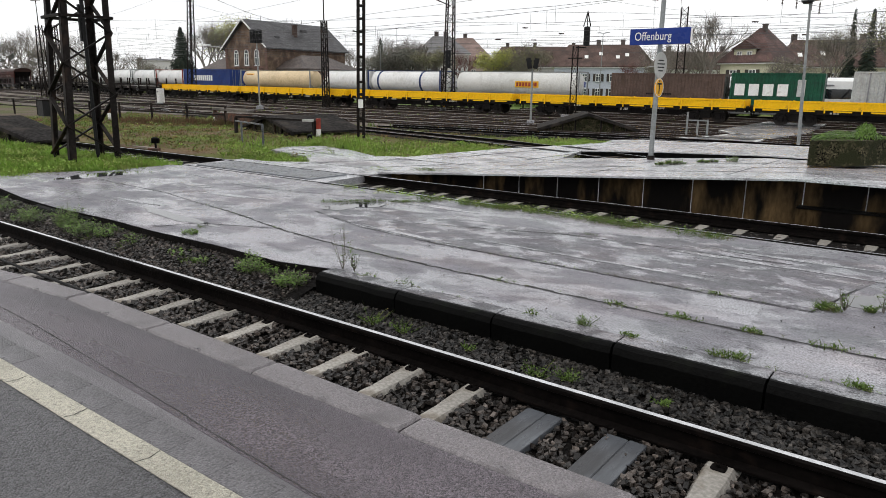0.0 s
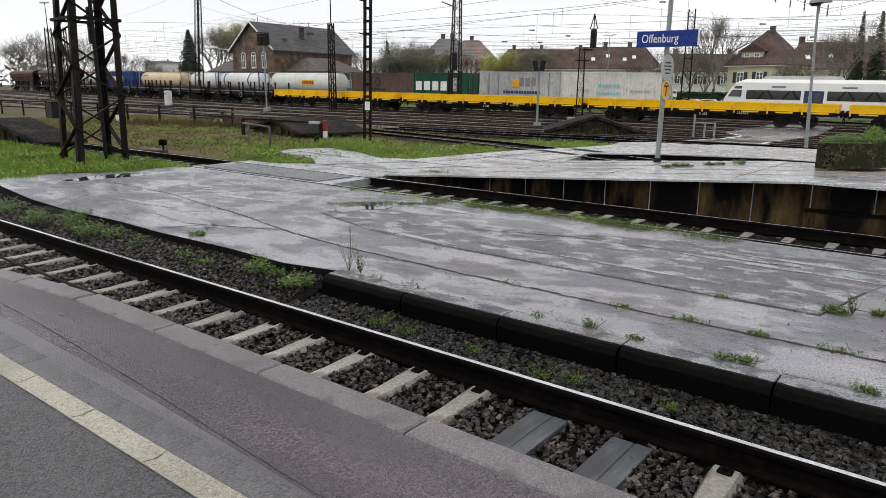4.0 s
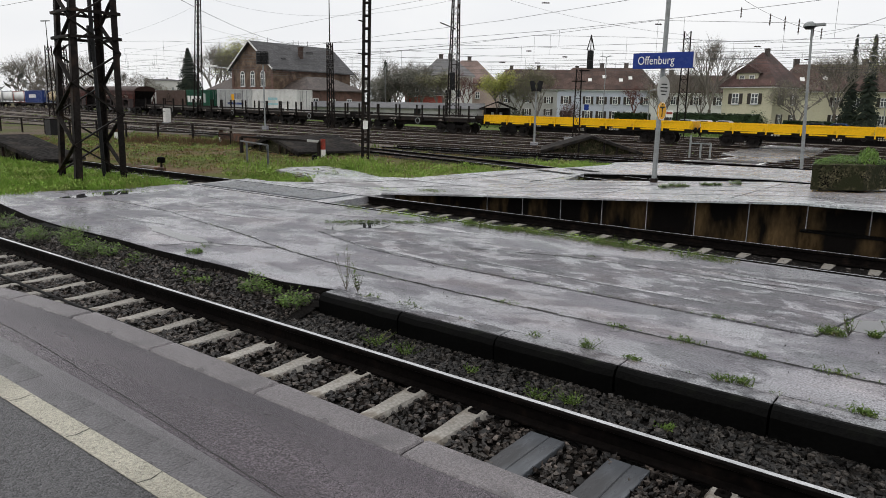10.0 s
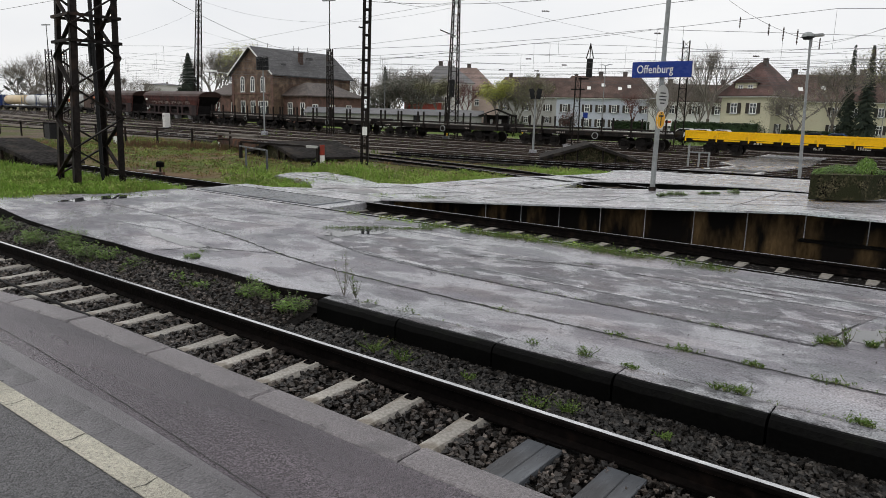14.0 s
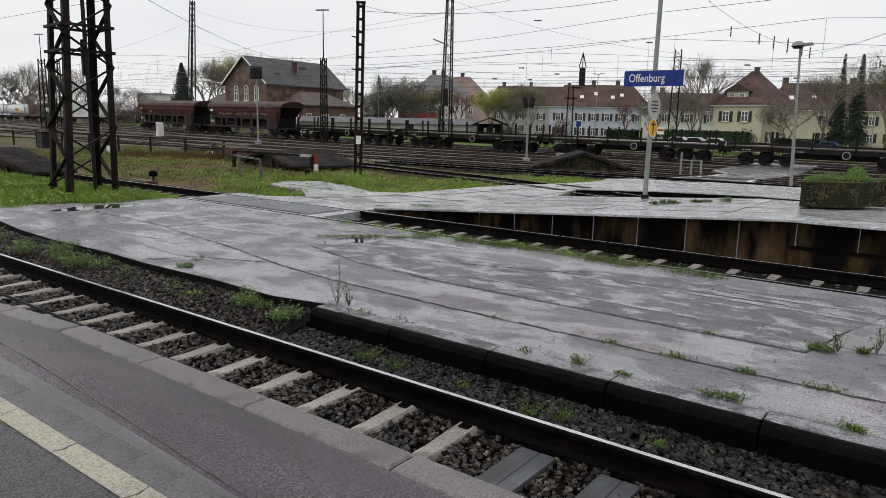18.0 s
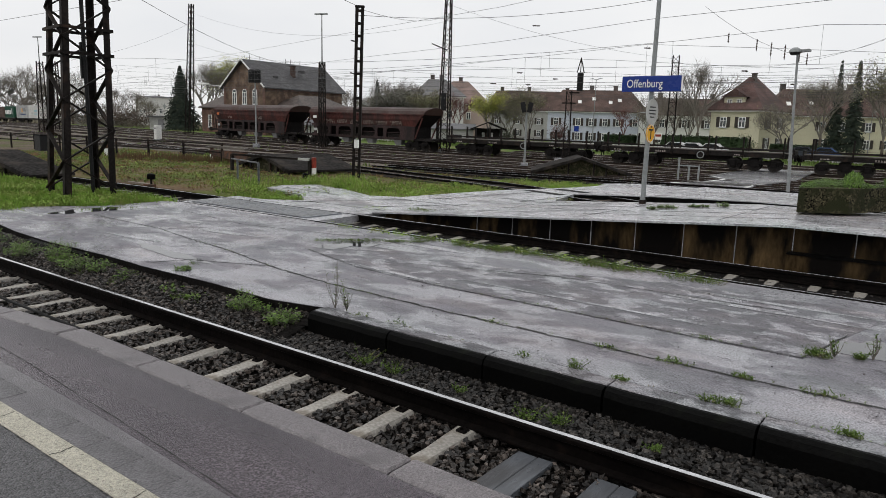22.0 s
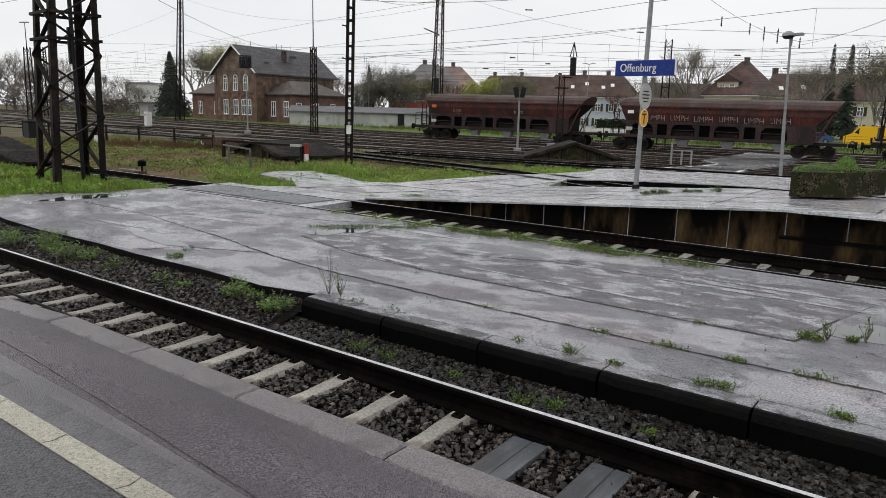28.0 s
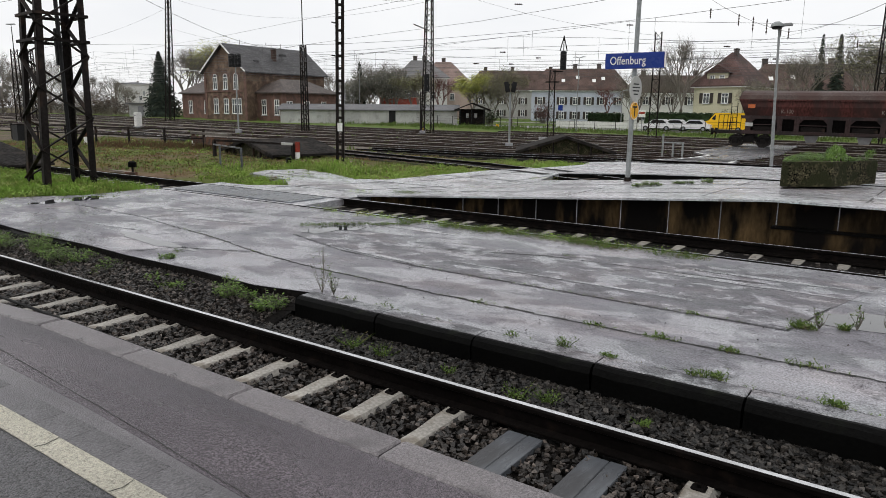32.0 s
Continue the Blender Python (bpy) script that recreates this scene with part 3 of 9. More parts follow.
def ramp3(x, y=0.0):
    """The island platform rises from the level crossing to its full height."""
    return 0.02 + 0.64 * min(1.0, max(0.0, (x + 11.6) / 9.36))


def yard_top(dz):
    return lambda x, y: gz(x, y) + dz


build_ground()

# the platform on which the camera stands
edge1 = [(12, 2.12), (-4.98, 2.12), (-6.0, 2.02), (-9.0, 1.6), (-16.0, 0.4), (-40.0, -4.0), (-40, -8), (12, -8)]
sheet("platform", edge1, 0.6, "asphalt_dark", "damp dark grey asphalt platform surface", "platform", 0.8)
sheet("asphalt_strip", [(12, 2.115), (-4.9, 2.115), (-6.0, 2.015), (-9.0, 1.595), (-11.2, 1.2), (-8.3, 1.39), (-5.2, 1.66), (-3.4, 1.63), (-1.8, 1.55), (2, 1.54), (12, 1.54)], 0.6022, "asphalt",
      "damp grey-violet asphalt between tiles and edge stones", "pavement", 0.004)
sheet("worn_strip", [(2, 1.539), (-1.8, 1.549), (-3.4, 1.629), (-5.2, 1.659), (-8.3, 1.389), (-8.3, 1.387), (2, 1.387)], 0.6018, "asphalt_worn", "smooth worn wet asphalt beside the tiles", "pavement", 0.004)
sheet("platform_line", [(6, 1.27), (6, 1.385), (-8.2, 1.385), (-8.2, 1.27)], 0.605, "asphalt_line", "worn cream painted safety line", "line marking", 0.004)
# worn asphalt of the low platform between the tracks
low = [(-5.65, 5.33), (12, 5.33), (12, 10.16), (-11.35, 10.16), (-11.9, 10.02), (-16.6, 10.1), (-16.5, 8.4), (-17.7, 6.5), (-16.6, 5.7), (-13.6, 5.28), (-12.2, 5.2), (-10.4, 5.24),
       (-9.2, 5.19), (-7.6, 5.22), (-6.4, 5.17)]
sheet("low_platform", low, 0.05, "concrete_wet", "rain-wet worn grey low platform with cracks and puddles", "platform", 0.4)
# resurfaced areas lie a few millimetres proud
sheet("asphalt_patch", [(-5.5, 7.1), (-0.98, 7.06), (-0.75, 8.2), (-0.4, 9.6), (-3.0, 9.55), (-5.2, 8.75), (-8.3, 8.75), (-8.6, 7.75), (-7.0, 7.25)], 0.0545, "patch",
      "darker rough asphalt repair in the platform", "pavement", 0.004)


def crack(points, w, z=0.0545, name="crack"):
    s = Shape()
    rnd = random.Random(len(points) * 7 + int(points[0][0] * 10))
    for (x0, y0), (x1, y1) in zip(points, points[1:]):
        n = max(2, int(math.hypot(x1 - x0, y1 - y0) / 0.12))
        for i in range(n):
            a, b = i / n, (i + 1) / n
            ax, ay, bx, by = x0 + (x1 - x0) * a, y0 + (y1 - y0) * a, x0 + (x1 - x0) * b, y0 + (y1 - y0) * b
            d = math.hypot(bx - ax, by - ay)
            nx, ny, k = -(by - ay) / d, (bx - ax) / d, w * rnd.uniform(0.4, 1.0)
            j = rnd.uniform(-0.25, 0.25) * w
            s.add([(ax + nx * j, ay + ny * j, z), (bx + nx * j, by + ny * j, z), (bx + nx * (j + k), by + ny * (j + k), z), (ax + nx * (j + k), ay + ny * (j + k), z)], [(0, 1, 2, 3)])
    return solid(name, s, "joint", "dark open crack in the worn platform", "crack", "structure")


crack([(-9.0, 1.95), (-6.5, 1.80), (-4.5, 1.74), (-3.2, 1.66), (-1.8, 1.56), (2, 1.55)], 0.006, 0.6042, "asphalt_seam")
for k in range(12):
    x = -5.6 + k * 0.62
    crack([(x, 1.272), (x + 0.015, 1.32), (x - 0.004, 1.383)], 0.008, 0.6062, "line_crack")
crack([(-10.5, 6.95), (-9.43, 6.77), (-7.83, 6.39), (-6.44, 6.2), (-4.66, 6.12), (-3.09, 6.1), (-1.68, 6.1), (2, 6.12)], 0.045)
crack([(-10.5, 6.95), (-12.3, 7.3), (-14.8, 7.4)], 0.03)
crack([(-8.01, 6.4), (-9.2, 5.9), (-9.4, 5.3)], 0.03)
crack([(-5.5, 7.1), (-0.98, 7.06), (-0.75, 8.2)], 0.025, 0.0588)
crack([(-8.6, 7.75), (-7.0, 7.25), (-5.5, 7.1)], 0.022, 0.0612)
crack([(-6.6, 8.0), (-4.4, 8.75), (-1.5, 8.9)], 0.03, 0.0589)
crack([(-12.2, 7.4), (-11.5, 8.6), (-11.4, 9.9)], 0.025)
crack([(-14.5, 9.2), (-11.8, 8.8), (-9.5, 9.2), (-8.0, 9.9)], 0.025)

# flat puddles
def puddle(cx, cy, rx, ry, seed, z=0.0543, turn=0.0, material="water", label="shallow rain puddle mirroring the grey sky"):
    rnd = random.Random(seed)
    n, out = 40, []
    ph = [rnd.uniform(0, 6.28) for _ in range(5)]
    for i in range(n):
        a = 2 * math.pi * i / n
        r = 1 + 0.25 * math.sin(2 * a + ph[0]) + 0.18 * math.sin(3 * a + ph[1]) + 0.12 * math.sin(5 * a + ph[2]) + 0.07 * math.sin(9 * a + ph[3])
        px, py = rx * r * math.cos(a), ry * r * math.sin(a)
        out.append((cx + px * math.cos(turn) - py * math.sin(turn), cy + px * math.sin(turn) + py * math.cos(turn), z))
    solid("puddle", Shape().add(out, [tuple(range(n))]), material, label, "puddle", "structure")


puddle(-15.75, 7.9, 0.3, 1.3, 1)
puddle(-8.45, 8.55, 0.34, 0.5, 2, 0.0588)
puddle(0.3, 7.9, 1.0, 0.5, 3, 0.0543)
puddle(-9.9, 6.0, 0.9, 0.16, 8, 0.0545, -0.1)

for k, (x, y, rx, ry, tn, z) in enumerate(((-6.2, 7.3, 0.9, 0.03, -0.12, 0.0586), (-3.4, 7.62, 1.3, 0.025, -0.02, 0.0587), (-1.9, 8.75, 1.1, 0.04, -0.06, 0.0586), 
                                            (-11.0, 7.9, 0.8, 0.06, 0.06, 0.0542), (-12.8, 8.3, 0.7, 0.08, -0.05, 0.0542), (-11.8, 6.4, 0.9, 0.05, 0.1, 0.0542), (-1.6, 9.2, 1.2, 0.03, 0.0, 0.0587), (-7.4, 9.4, 1.0, 0.06, 0.03, 0.0542))):
    puddle(x, y, rx, ry * 1.6, 20 + k, z, tn, "wet_film", "pale wet film on worn concrete")

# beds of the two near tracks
sheet("ballast_bed", [(12, 2.2), (12, 5.4), (-60, 5.4), (-60, 2.2)], -0.222, "ballast", "near-black track ballast bed, shade of the stone gaps in its colour", "ballast", 0.3)
sheet("ballast_bed", [(12, 10.1), (12, 12.85), (-60, 12.85), (-60, 10.1)], -0.19, "ballast", "near-black track ballast bed, shade of the stone gaps in its colour", "ballast", 0.3)

# island platform with its ramp, and the platform behind it
sheet("island_platform", [(12, 12.98), (12, 17.2), (-3.7, 17.25), (-9.2, 17.3), (-11.6, 12.98), (-10.5, 12.98), (-7, 12.98), (-2.24, 12.98)], ramp3, "concrete_pale",
      "pale wet concrete island platform sloping down to a crossing", "platform", 0.3)
FAR_EDGE = [(-10.7, 21.85), (-8.2, 22.9), (-5.3, 23.2), (12, 23.6)]


def far_top(x, y=22.0):
    """The far platform lifts out of the crossing."""
    return gz(x, y) - 0.006 + 0.12 * min(1.0, max(0.0, (x + 10.7) / 6.0))


sheet("far_platform", FAR_EDGE + [(12, 32.05), (-8.6, 30.0), (-9.6, 26.5)], far_top, "concrete_pale", "pale wet concrete far platform", "platform", 0.2)
APRON = [(-16.7, 10.1), (-11.4, 10.1), (-11.6, 12.78), (-9.2, 17.3), (-10.1, 19.4), (-10.7, 21.85), (-9.6, 26.5), (-8.6, 30.0), (-11.6, 29.7), (-12.4, 28.2), (-11.9, 26.4), (-12.3, 23.5), (-13.2, 21.1), (-13.5, 18.8),
         (-13.8, 16.3), (-14.7, 15.8), (-16.8, 16.8), (-18.6, 17.3), (-19.2, 16.1), (-18.7, 15.0), (-16.2, 14.35), (-14.9, 13.3), (-15.8, 12.6), (-17.0, 12.6)]
FAR_PATH = [(-8.4, 33.1), (-7.6, 33.2), (-8.0, 36.0), (-7.9, 46.0), (-9.0, 59.0), (-13.2, 59.0), (-12.6, 44.0), (-10.9, 41.0), (-10.7, 36.0), (-11.2, 32.8)]
sheet("paved_crossing", APRON, yard_top(-0.012), "concrete_pale", "pale wet concrete path crossing the tracks", "pavement", 0.25)
sheet("far_path", FAR_PATH, yard_top(-0.014), "path_asphalt", "dark wet asphalt path over the yard tracks", "pavement", 0.25)

# open joints of the paving, and the grooves of rails that cross it
def joint_run(points, w, top, label="dark joint between paving slabs"):
    q = Shape()
    rnd = random.Random(int(points[0][0] * 31 + points[0][1] * 7))
    for (x0, y0), (x1, y1) in zip(points, points[1:]):
        n = max(1, int(math.hypot(x1 - x0, y1 - y0) / 0.4))
        d = math.hypot(x1 - x0, y1 - y0)
        nx, ny = -(y1 - y0) / d * w / 2, (x1 - x0) / d * w / 2
        for i in range(n):
            if rnd.random() < 0.12:
                continue
            a, b = [(x0 + (x1 - x0) * k / n, y0 + (y1 - y0) * k / n) for k in (i, i + 1)]
            e = rnd.uniform(0.4, 1.0)
            q.add([(x + u * nx * e, y + u * ny * e, top(x, y) + 0.005) for (x, y), u in ((a, -1), (b, -1), (b, 1), (a, 1))], [(0, 1, 2, 3)])
    solid("paving_joint", q, "joint", label, "joint", "structure")


for y, x0 in ((13.75, -11.0), (14.75, -10.4), (15.7, -9.9), (16.6, -9.4)):
    joint_run([(x0, y), (-2.24, y + 0.05), (6, y)], 0.05, ramp3)
for x in (-9.0, -6.2, -3.5, -0.9, 1.8):
    joint_run([(x, 13.15), (x + 0.15, 17.1)], 0.03, ramp3)
PATH_EDGE = APRON[:8] + FAR_PATH + APRON[8:]


def on_path(x, y):
    inside = False
    for (ax, ay), (bx, by) in zip(PATH_EDGE, PATH_EDGE[1:] + PATH_EDGE[:1]):
        if (ay > y) != (by > y) and x < ax + (bx - ax) * (y - ay) / (by - ay):
            inside = not inside
    return inside


def grooves():
    q = Shape()
    lines = [[line_at(m * 0.5, off)[:2] for m in range(-20, 120)] for off in (-19.75, -18.25, -14.95, -13.45, -10.35, -8.85, -5.75, -4.25, -0.75, 0.75)]
    curve = [(-23.4, 25.6), (-15.2, 23.6), (-8, 20.9), (-3.8, 19.6)]
    for side in (-0.75, 0.75):
        run = []
        for (x0, y0), (x1, y1) in zip(curve, curve[1:]):
            d = math.hypot(x1 - x0, y1 - y0)
            run += [(x0 + (x1 - x0) * k / 20 - (y1 - y0) / d * side, y0 + (y1 - y0) * k / 20 + (x1 - x0) / d * side) for k in range(20)]
        lines.append(run)
    for run in lines:
        for (x0, y0), (x1, y1) in zip(run, run[1:]):
            if on_path(x0, y0) and on_path(x1, y1):
                d = math.hypot(x1 - x0, y1 - y0)
                nx, ny = -(y1 - y0) / d * 0.2, (x1 - x0) / d * 0.2
                q.add([(x + u * nx, y + u * ny, gz(x, y) - 0.006) for x, y, u in ((x0, y0, -1), (x1, y1, -1), (x1, y1, 1), (x0, y0, 1))], [(0, 1, 2, 3)])
    for off in (-19.0, -14.2, -9.6, -5.0, 0.0):
        w = thing("crossing_boards", "dark wet boards between the rails of the paved path", "crossing boards", kind="structure")
        for k in range(-40, 160):
            (x0, y0, th), (x1, y1, _) = line_at(k * 0.6, off), line_at(k * 0.6 + 0.57, off)
            if on_path(x0, y0) and on_path(x1, y1):
                b = Shape()
                for u, v in ((-0.62, -0.02), (0.02, 0.62)):
                    b.add([(x - e * math.sin(th), y + e * math.cos(th), gz(x, y) + dz) for dz in (-0.05, -0.002) for x, y, e in ((x0, y0, u), (x1, y1, u), (x1, y1, v), (x0, y0, v))],
                          [(4, 5, 6, 7), (0, 1, 5, 4), (1, 2, 6, 5), (2, 3, 7, 6), (3, 0, 4, 7)])
                part("board", b, "board_wet", w)
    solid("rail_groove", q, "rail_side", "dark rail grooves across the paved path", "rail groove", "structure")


grooves()
for pts in ([(-16.3, 10.6), (-15.9, 12.4)], [(-14.8, 12.8), (-12.6, 17.0), (-12.0, 21.0), (-11.0, 26.0)], [(-12.9, 12.9), (-10.6, 17.2), (-10.4, 22.0)], [(-14.6, 13.2), (-11.4, 13.25)], [(-13.9, 15.7), (-10.2, 15.6)],
            [(-13.3, 18.6), (-9.9, 18.4)], [(-11.9, 27.6), (-9.4, 27.3)], [(-18.4, 15.6), (-15.4, 15.2)], [(-17.8, 16.9), (-16.9, 14.6)]):
    joint_run(pts, 0.07, yard_top(-0.012))
for side, n in ((FAR_PATH[1:5], 1), (FAR_PATH[5:], -1)):
    q = Shape()
    for (x0, y0), (x1, y1) in zip(side, side[1:]):
        for k in range(10):
            if k % 4 != 3:
                (xa, ya), (xb, yb) = [(x0 + (x1 - x0) * u, y0 + (y1 - y0) * u) for u in (k / 10, (k + 1) / 10)]
                q.add([(x - n * e, y, gz(x, y) - 0.0085) for x, y, e in ((xa, ya, 0.1), (xb, yb, 0.1), (xb, yb, 0.3), (xa, ya, 0.3))], [(0, 1, 2, 3)])
    solid("edge_line", q, "white_paint", "worn white line along the asphalt path", "line marking", "structure")

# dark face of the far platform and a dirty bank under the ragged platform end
# Near-black sheet just in front of the pale platform side.
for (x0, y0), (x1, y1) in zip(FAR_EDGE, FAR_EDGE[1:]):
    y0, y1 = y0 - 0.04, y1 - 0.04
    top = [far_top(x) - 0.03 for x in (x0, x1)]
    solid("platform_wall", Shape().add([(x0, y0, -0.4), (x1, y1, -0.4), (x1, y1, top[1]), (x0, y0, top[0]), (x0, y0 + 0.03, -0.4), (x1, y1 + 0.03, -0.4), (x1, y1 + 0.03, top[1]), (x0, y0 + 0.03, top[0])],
                                       [(0, 1, 2, 3), (7, 6, 5, 4), (3, 2, 6, 7), (0, 3, 7, 4), (1, 5, 6, 2)]), "kerb", "near-black face of the far platform", "platform wall", "structure")
bank = Shape()
for i in range(60):
    xa, xb = -14.5 + i * 0.148, -14.5 + (i + 1) * 0.148
    wob = 0.05 * math.sin(i * 1.7) + 0.03 * math.sin(i * 4.1)
    wo2 = 0.05 * math.sin((i + 1) * 1.7) + 0.03 * math.sin((i + 1) * 4.1)
    for (y0, z0), (y1, z1) in (((4.5, -0.225), (4.98, -0.1)), ((4.98, -0.1), (5.3, -0.04))):
        bank.add([(xa, y0 + wob, z0), (xb, y0 + wo2, z0), (xb, y1 + wo2 * 0.6, z1), (xa, y1 + wob * 0.6, z1)], [(0, 1, 2, 3)])
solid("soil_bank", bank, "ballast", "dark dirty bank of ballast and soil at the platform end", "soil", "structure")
# Dark strip: shade on the broken platform edge, put in as colour.
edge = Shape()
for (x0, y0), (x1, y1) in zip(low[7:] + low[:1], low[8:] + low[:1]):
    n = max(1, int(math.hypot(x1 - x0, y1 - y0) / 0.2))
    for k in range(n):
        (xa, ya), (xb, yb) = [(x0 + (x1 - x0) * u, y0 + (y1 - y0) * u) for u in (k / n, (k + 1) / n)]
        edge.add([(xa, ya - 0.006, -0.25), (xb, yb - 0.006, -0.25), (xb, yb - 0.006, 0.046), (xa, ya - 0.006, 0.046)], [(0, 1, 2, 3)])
solid("broken_edge", edge, "ballast", "dark strip for the shade on the broken edge of the low platform", "platform edge", "structure")

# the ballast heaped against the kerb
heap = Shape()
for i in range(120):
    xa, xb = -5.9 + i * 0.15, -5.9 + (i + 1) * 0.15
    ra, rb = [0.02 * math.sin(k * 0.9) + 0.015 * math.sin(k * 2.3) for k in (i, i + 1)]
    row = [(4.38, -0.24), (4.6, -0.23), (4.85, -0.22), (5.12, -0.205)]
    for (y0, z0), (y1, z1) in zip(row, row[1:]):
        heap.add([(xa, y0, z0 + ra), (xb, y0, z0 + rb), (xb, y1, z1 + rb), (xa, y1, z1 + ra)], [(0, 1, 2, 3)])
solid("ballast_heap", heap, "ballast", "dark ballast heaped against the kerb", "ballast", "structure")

# green strips
sheet("verge", [(-16.7, 6.2), (-16.6, 10.3), (-60, 9.6), (-60, 3.0), (-17.2, 5.6)], 0.0, "verge", "grassy verge at the foot of a lattice mast", "verge", 0.2)
sheet("verge", [(-14.5, 12.85), (-13.9, 15.0), (-13.2, 19.0), (-12.2, 23.4), (-11.8, 27.2), (-22, 26.5), (-34, 22.0), (-46, 17.0), (-50, 13.2)], yard_top(-0.12), "dry_weeds", "verge of moss, grass and dry weeds", "verge", 0.2)


def paving():
    """Edge stones, wall panels, tiles and crossing plates, each a piece of its own."""
    stone = Shape().cbox(-0.515, -0.095, -0.16, 0.515, 0.095, 0.0, 0.012).mesh("coping_stone", "coping")
    slab = tagged(new("platform_edge"), "row of pale concrete edge stones along the platform", "platform edge", "", "structure")
    for i in range(12):
        part("coping_stone", stone, "", slab).location = (-4.45 + i * 1.04, 2.22, 0.604)
    bend = [(-4.99, 2.215), (-5.8, 2.135), (-6.75, 1.985), (-7.7, 1.86), (-8.7, 1.715), (-9.7, 1.555)]
    for (x0, y0), (x1, y1) in zip(bend, bend[1:]):
        d = math.hypot(x1 - x0, y1 - y0)
        o = part("coping_stone", Shape().cbox(-d / 2 + 0.004, -0.09, -0.16, d / 2 - 0.004, 0.09, 0.0, 0.012), "coping", slab)
        o.location, o.rotation_euler = ((x0 + x1) / 2, (y0 + y1) / 2, 0.603), (0, 0, math.atan2(y0 - y1, x0 - x1))
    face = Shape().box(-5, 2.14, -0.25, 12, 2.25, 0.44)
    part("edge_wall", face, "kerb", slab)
    tile = Shape().cbox(-0.1475, -0.0735, -0.02, 0.1475, 0.0735, 0.0, 0.002).mesh("paving_tile", "tile_strip")
    strip = tagged(new("tile_strip"), "strip of small grey paving tiles beside the line", "paving", "", "structure")
    for i in range(34):
        if i % 9 != 5:
            part("paving_tile", tile, "", strip).location = (-8.0 + i * 0.298, 1.462, 0.6035)
    # Near-black faces under paler tops: the fall of light is painted into the kerb.
    kerb = tagged(new("kerb"), "wet kerb of long stones along the low platform, face shade painted black", "kerb", "", "structure")
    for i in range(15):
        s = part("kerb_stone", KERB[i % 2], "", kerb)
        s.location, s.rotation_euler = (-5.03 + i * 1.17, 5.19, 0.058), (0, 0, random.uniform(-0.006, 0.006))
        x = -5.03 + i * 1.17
        part("worn_top", Shape().cbox(x - 0.58, 5.15, 0.05, x + 0.58, 5.335, 0.064, 0.006), "kerb_top", kerb, "dark grey kerb top, paler than the face for its wet sheen")
    low_kerb = tagged(new("low_kerb"), "half-buried old kerb stones at the ragged platform end", "kerb", "", "structure")
    for x, y in ((-12.3, 5.26), (-11.5, 5.28)):
        part("kerb_stone", KERB[0], "", low_kerb).location = (x, y, 0.02)
    wall = tagged(new("platform_wall"), "brown-black concrete panel wall of the island platform, stains and overhang shade in its colour", "platform wall", "", "structure")
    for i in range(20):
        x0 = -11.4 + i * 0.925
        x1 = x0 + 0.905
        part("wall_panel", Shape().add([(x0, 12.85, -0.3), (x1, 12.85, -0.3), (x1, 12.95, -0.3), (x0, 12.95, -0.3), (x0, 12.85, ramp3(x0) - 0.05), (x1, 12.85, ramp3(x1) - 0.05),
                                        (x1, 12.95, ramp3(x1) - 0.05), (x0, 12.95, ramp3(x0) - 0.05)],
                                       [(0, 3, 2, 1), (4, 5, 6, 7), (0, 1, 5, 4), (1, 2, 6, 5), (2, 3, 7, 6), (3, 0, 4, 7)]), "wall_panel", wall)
        if i > 2:
            part("joint_strip", Shape().box(x0 - 0.016, 12.843, -0.2, x0 - 0.004, 12.87, ramp3(x0) - 0.06), "concrete_pale", wall)
    part("edge_slab", Shape().add([(-11.6, 12.56, -0.012), (-2.24, 12.56, 0.628), (12, 12.56, 0.628), (12, 13.1, 0.628), (-2.24, 13.1, 0.628), (-11.6, 13.1, -0.012),
                                   (-11.6, 12.56, 0.025), (-2.24, 12.56, 0.665), (12, 12.56, 0.665), (12, 13.1, 0.665), (-2.24, 13.1, 0.665), (-11.6, 13.1, 0.025)],
                                  [(0, 1, 7, 6), (1, 2, 8, 7), (3, 4, 10, 9), (4, 5, 11, 10), (6, 7, 10, 11), (7, 8, 9, 10), (5, 0, 6, 11), (2, 3, 9, 8), (5, 4, 1, 0), (4, 3, 2, 1)]), "concrete_pale", wall)
    part("ledge", Shape().box(-2.2, 12.6, -0.3, 12, 12.84, 0.18), "wall_panel", wall)
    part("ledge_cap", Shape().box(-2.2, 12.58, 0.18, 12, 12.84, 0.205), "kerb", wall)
    plate = Shape().cbox(-0.74, -0.6, -0.12, 0.74, 0.6, 0.0, 0.015).mesh("crossing_plate", "plate_grey")
    cross = tagged(new("level_crossing"), "smooth blue-grey plates of the level crossing between rails", "level crossing", "", "structure")
    for i in range(3):
        part("crossing_plate", plate, "", cross).location = (-15.7 + i * 1.5, 11.3, 0.014)


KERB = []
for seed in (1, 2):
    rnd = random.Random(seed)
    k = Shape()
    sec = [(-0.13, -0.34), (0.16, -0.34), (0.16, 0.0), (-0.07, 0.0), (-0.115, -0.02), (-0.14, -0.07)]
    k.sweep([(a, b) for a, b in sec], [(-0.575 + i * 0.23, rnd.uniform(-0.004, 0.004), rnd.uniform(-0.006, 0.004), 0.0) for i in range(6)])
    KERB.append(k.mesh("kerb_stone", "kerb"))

# ---- tracks ----
RAIL = [(-0.036, -0.012), (-0.028, 0.0), (0.028, 0.0), (0.036, -0.012), (0.036, -0.04), (0.009, -0.055), (0.009, -0.14), (0.072, -0.156), (0.072, -0.172), (-0.072, -0.172), (-0.072, -0.156),
        (-0.009, -0.14), (-0.009, -0.055), (-0.036, -0.04)]
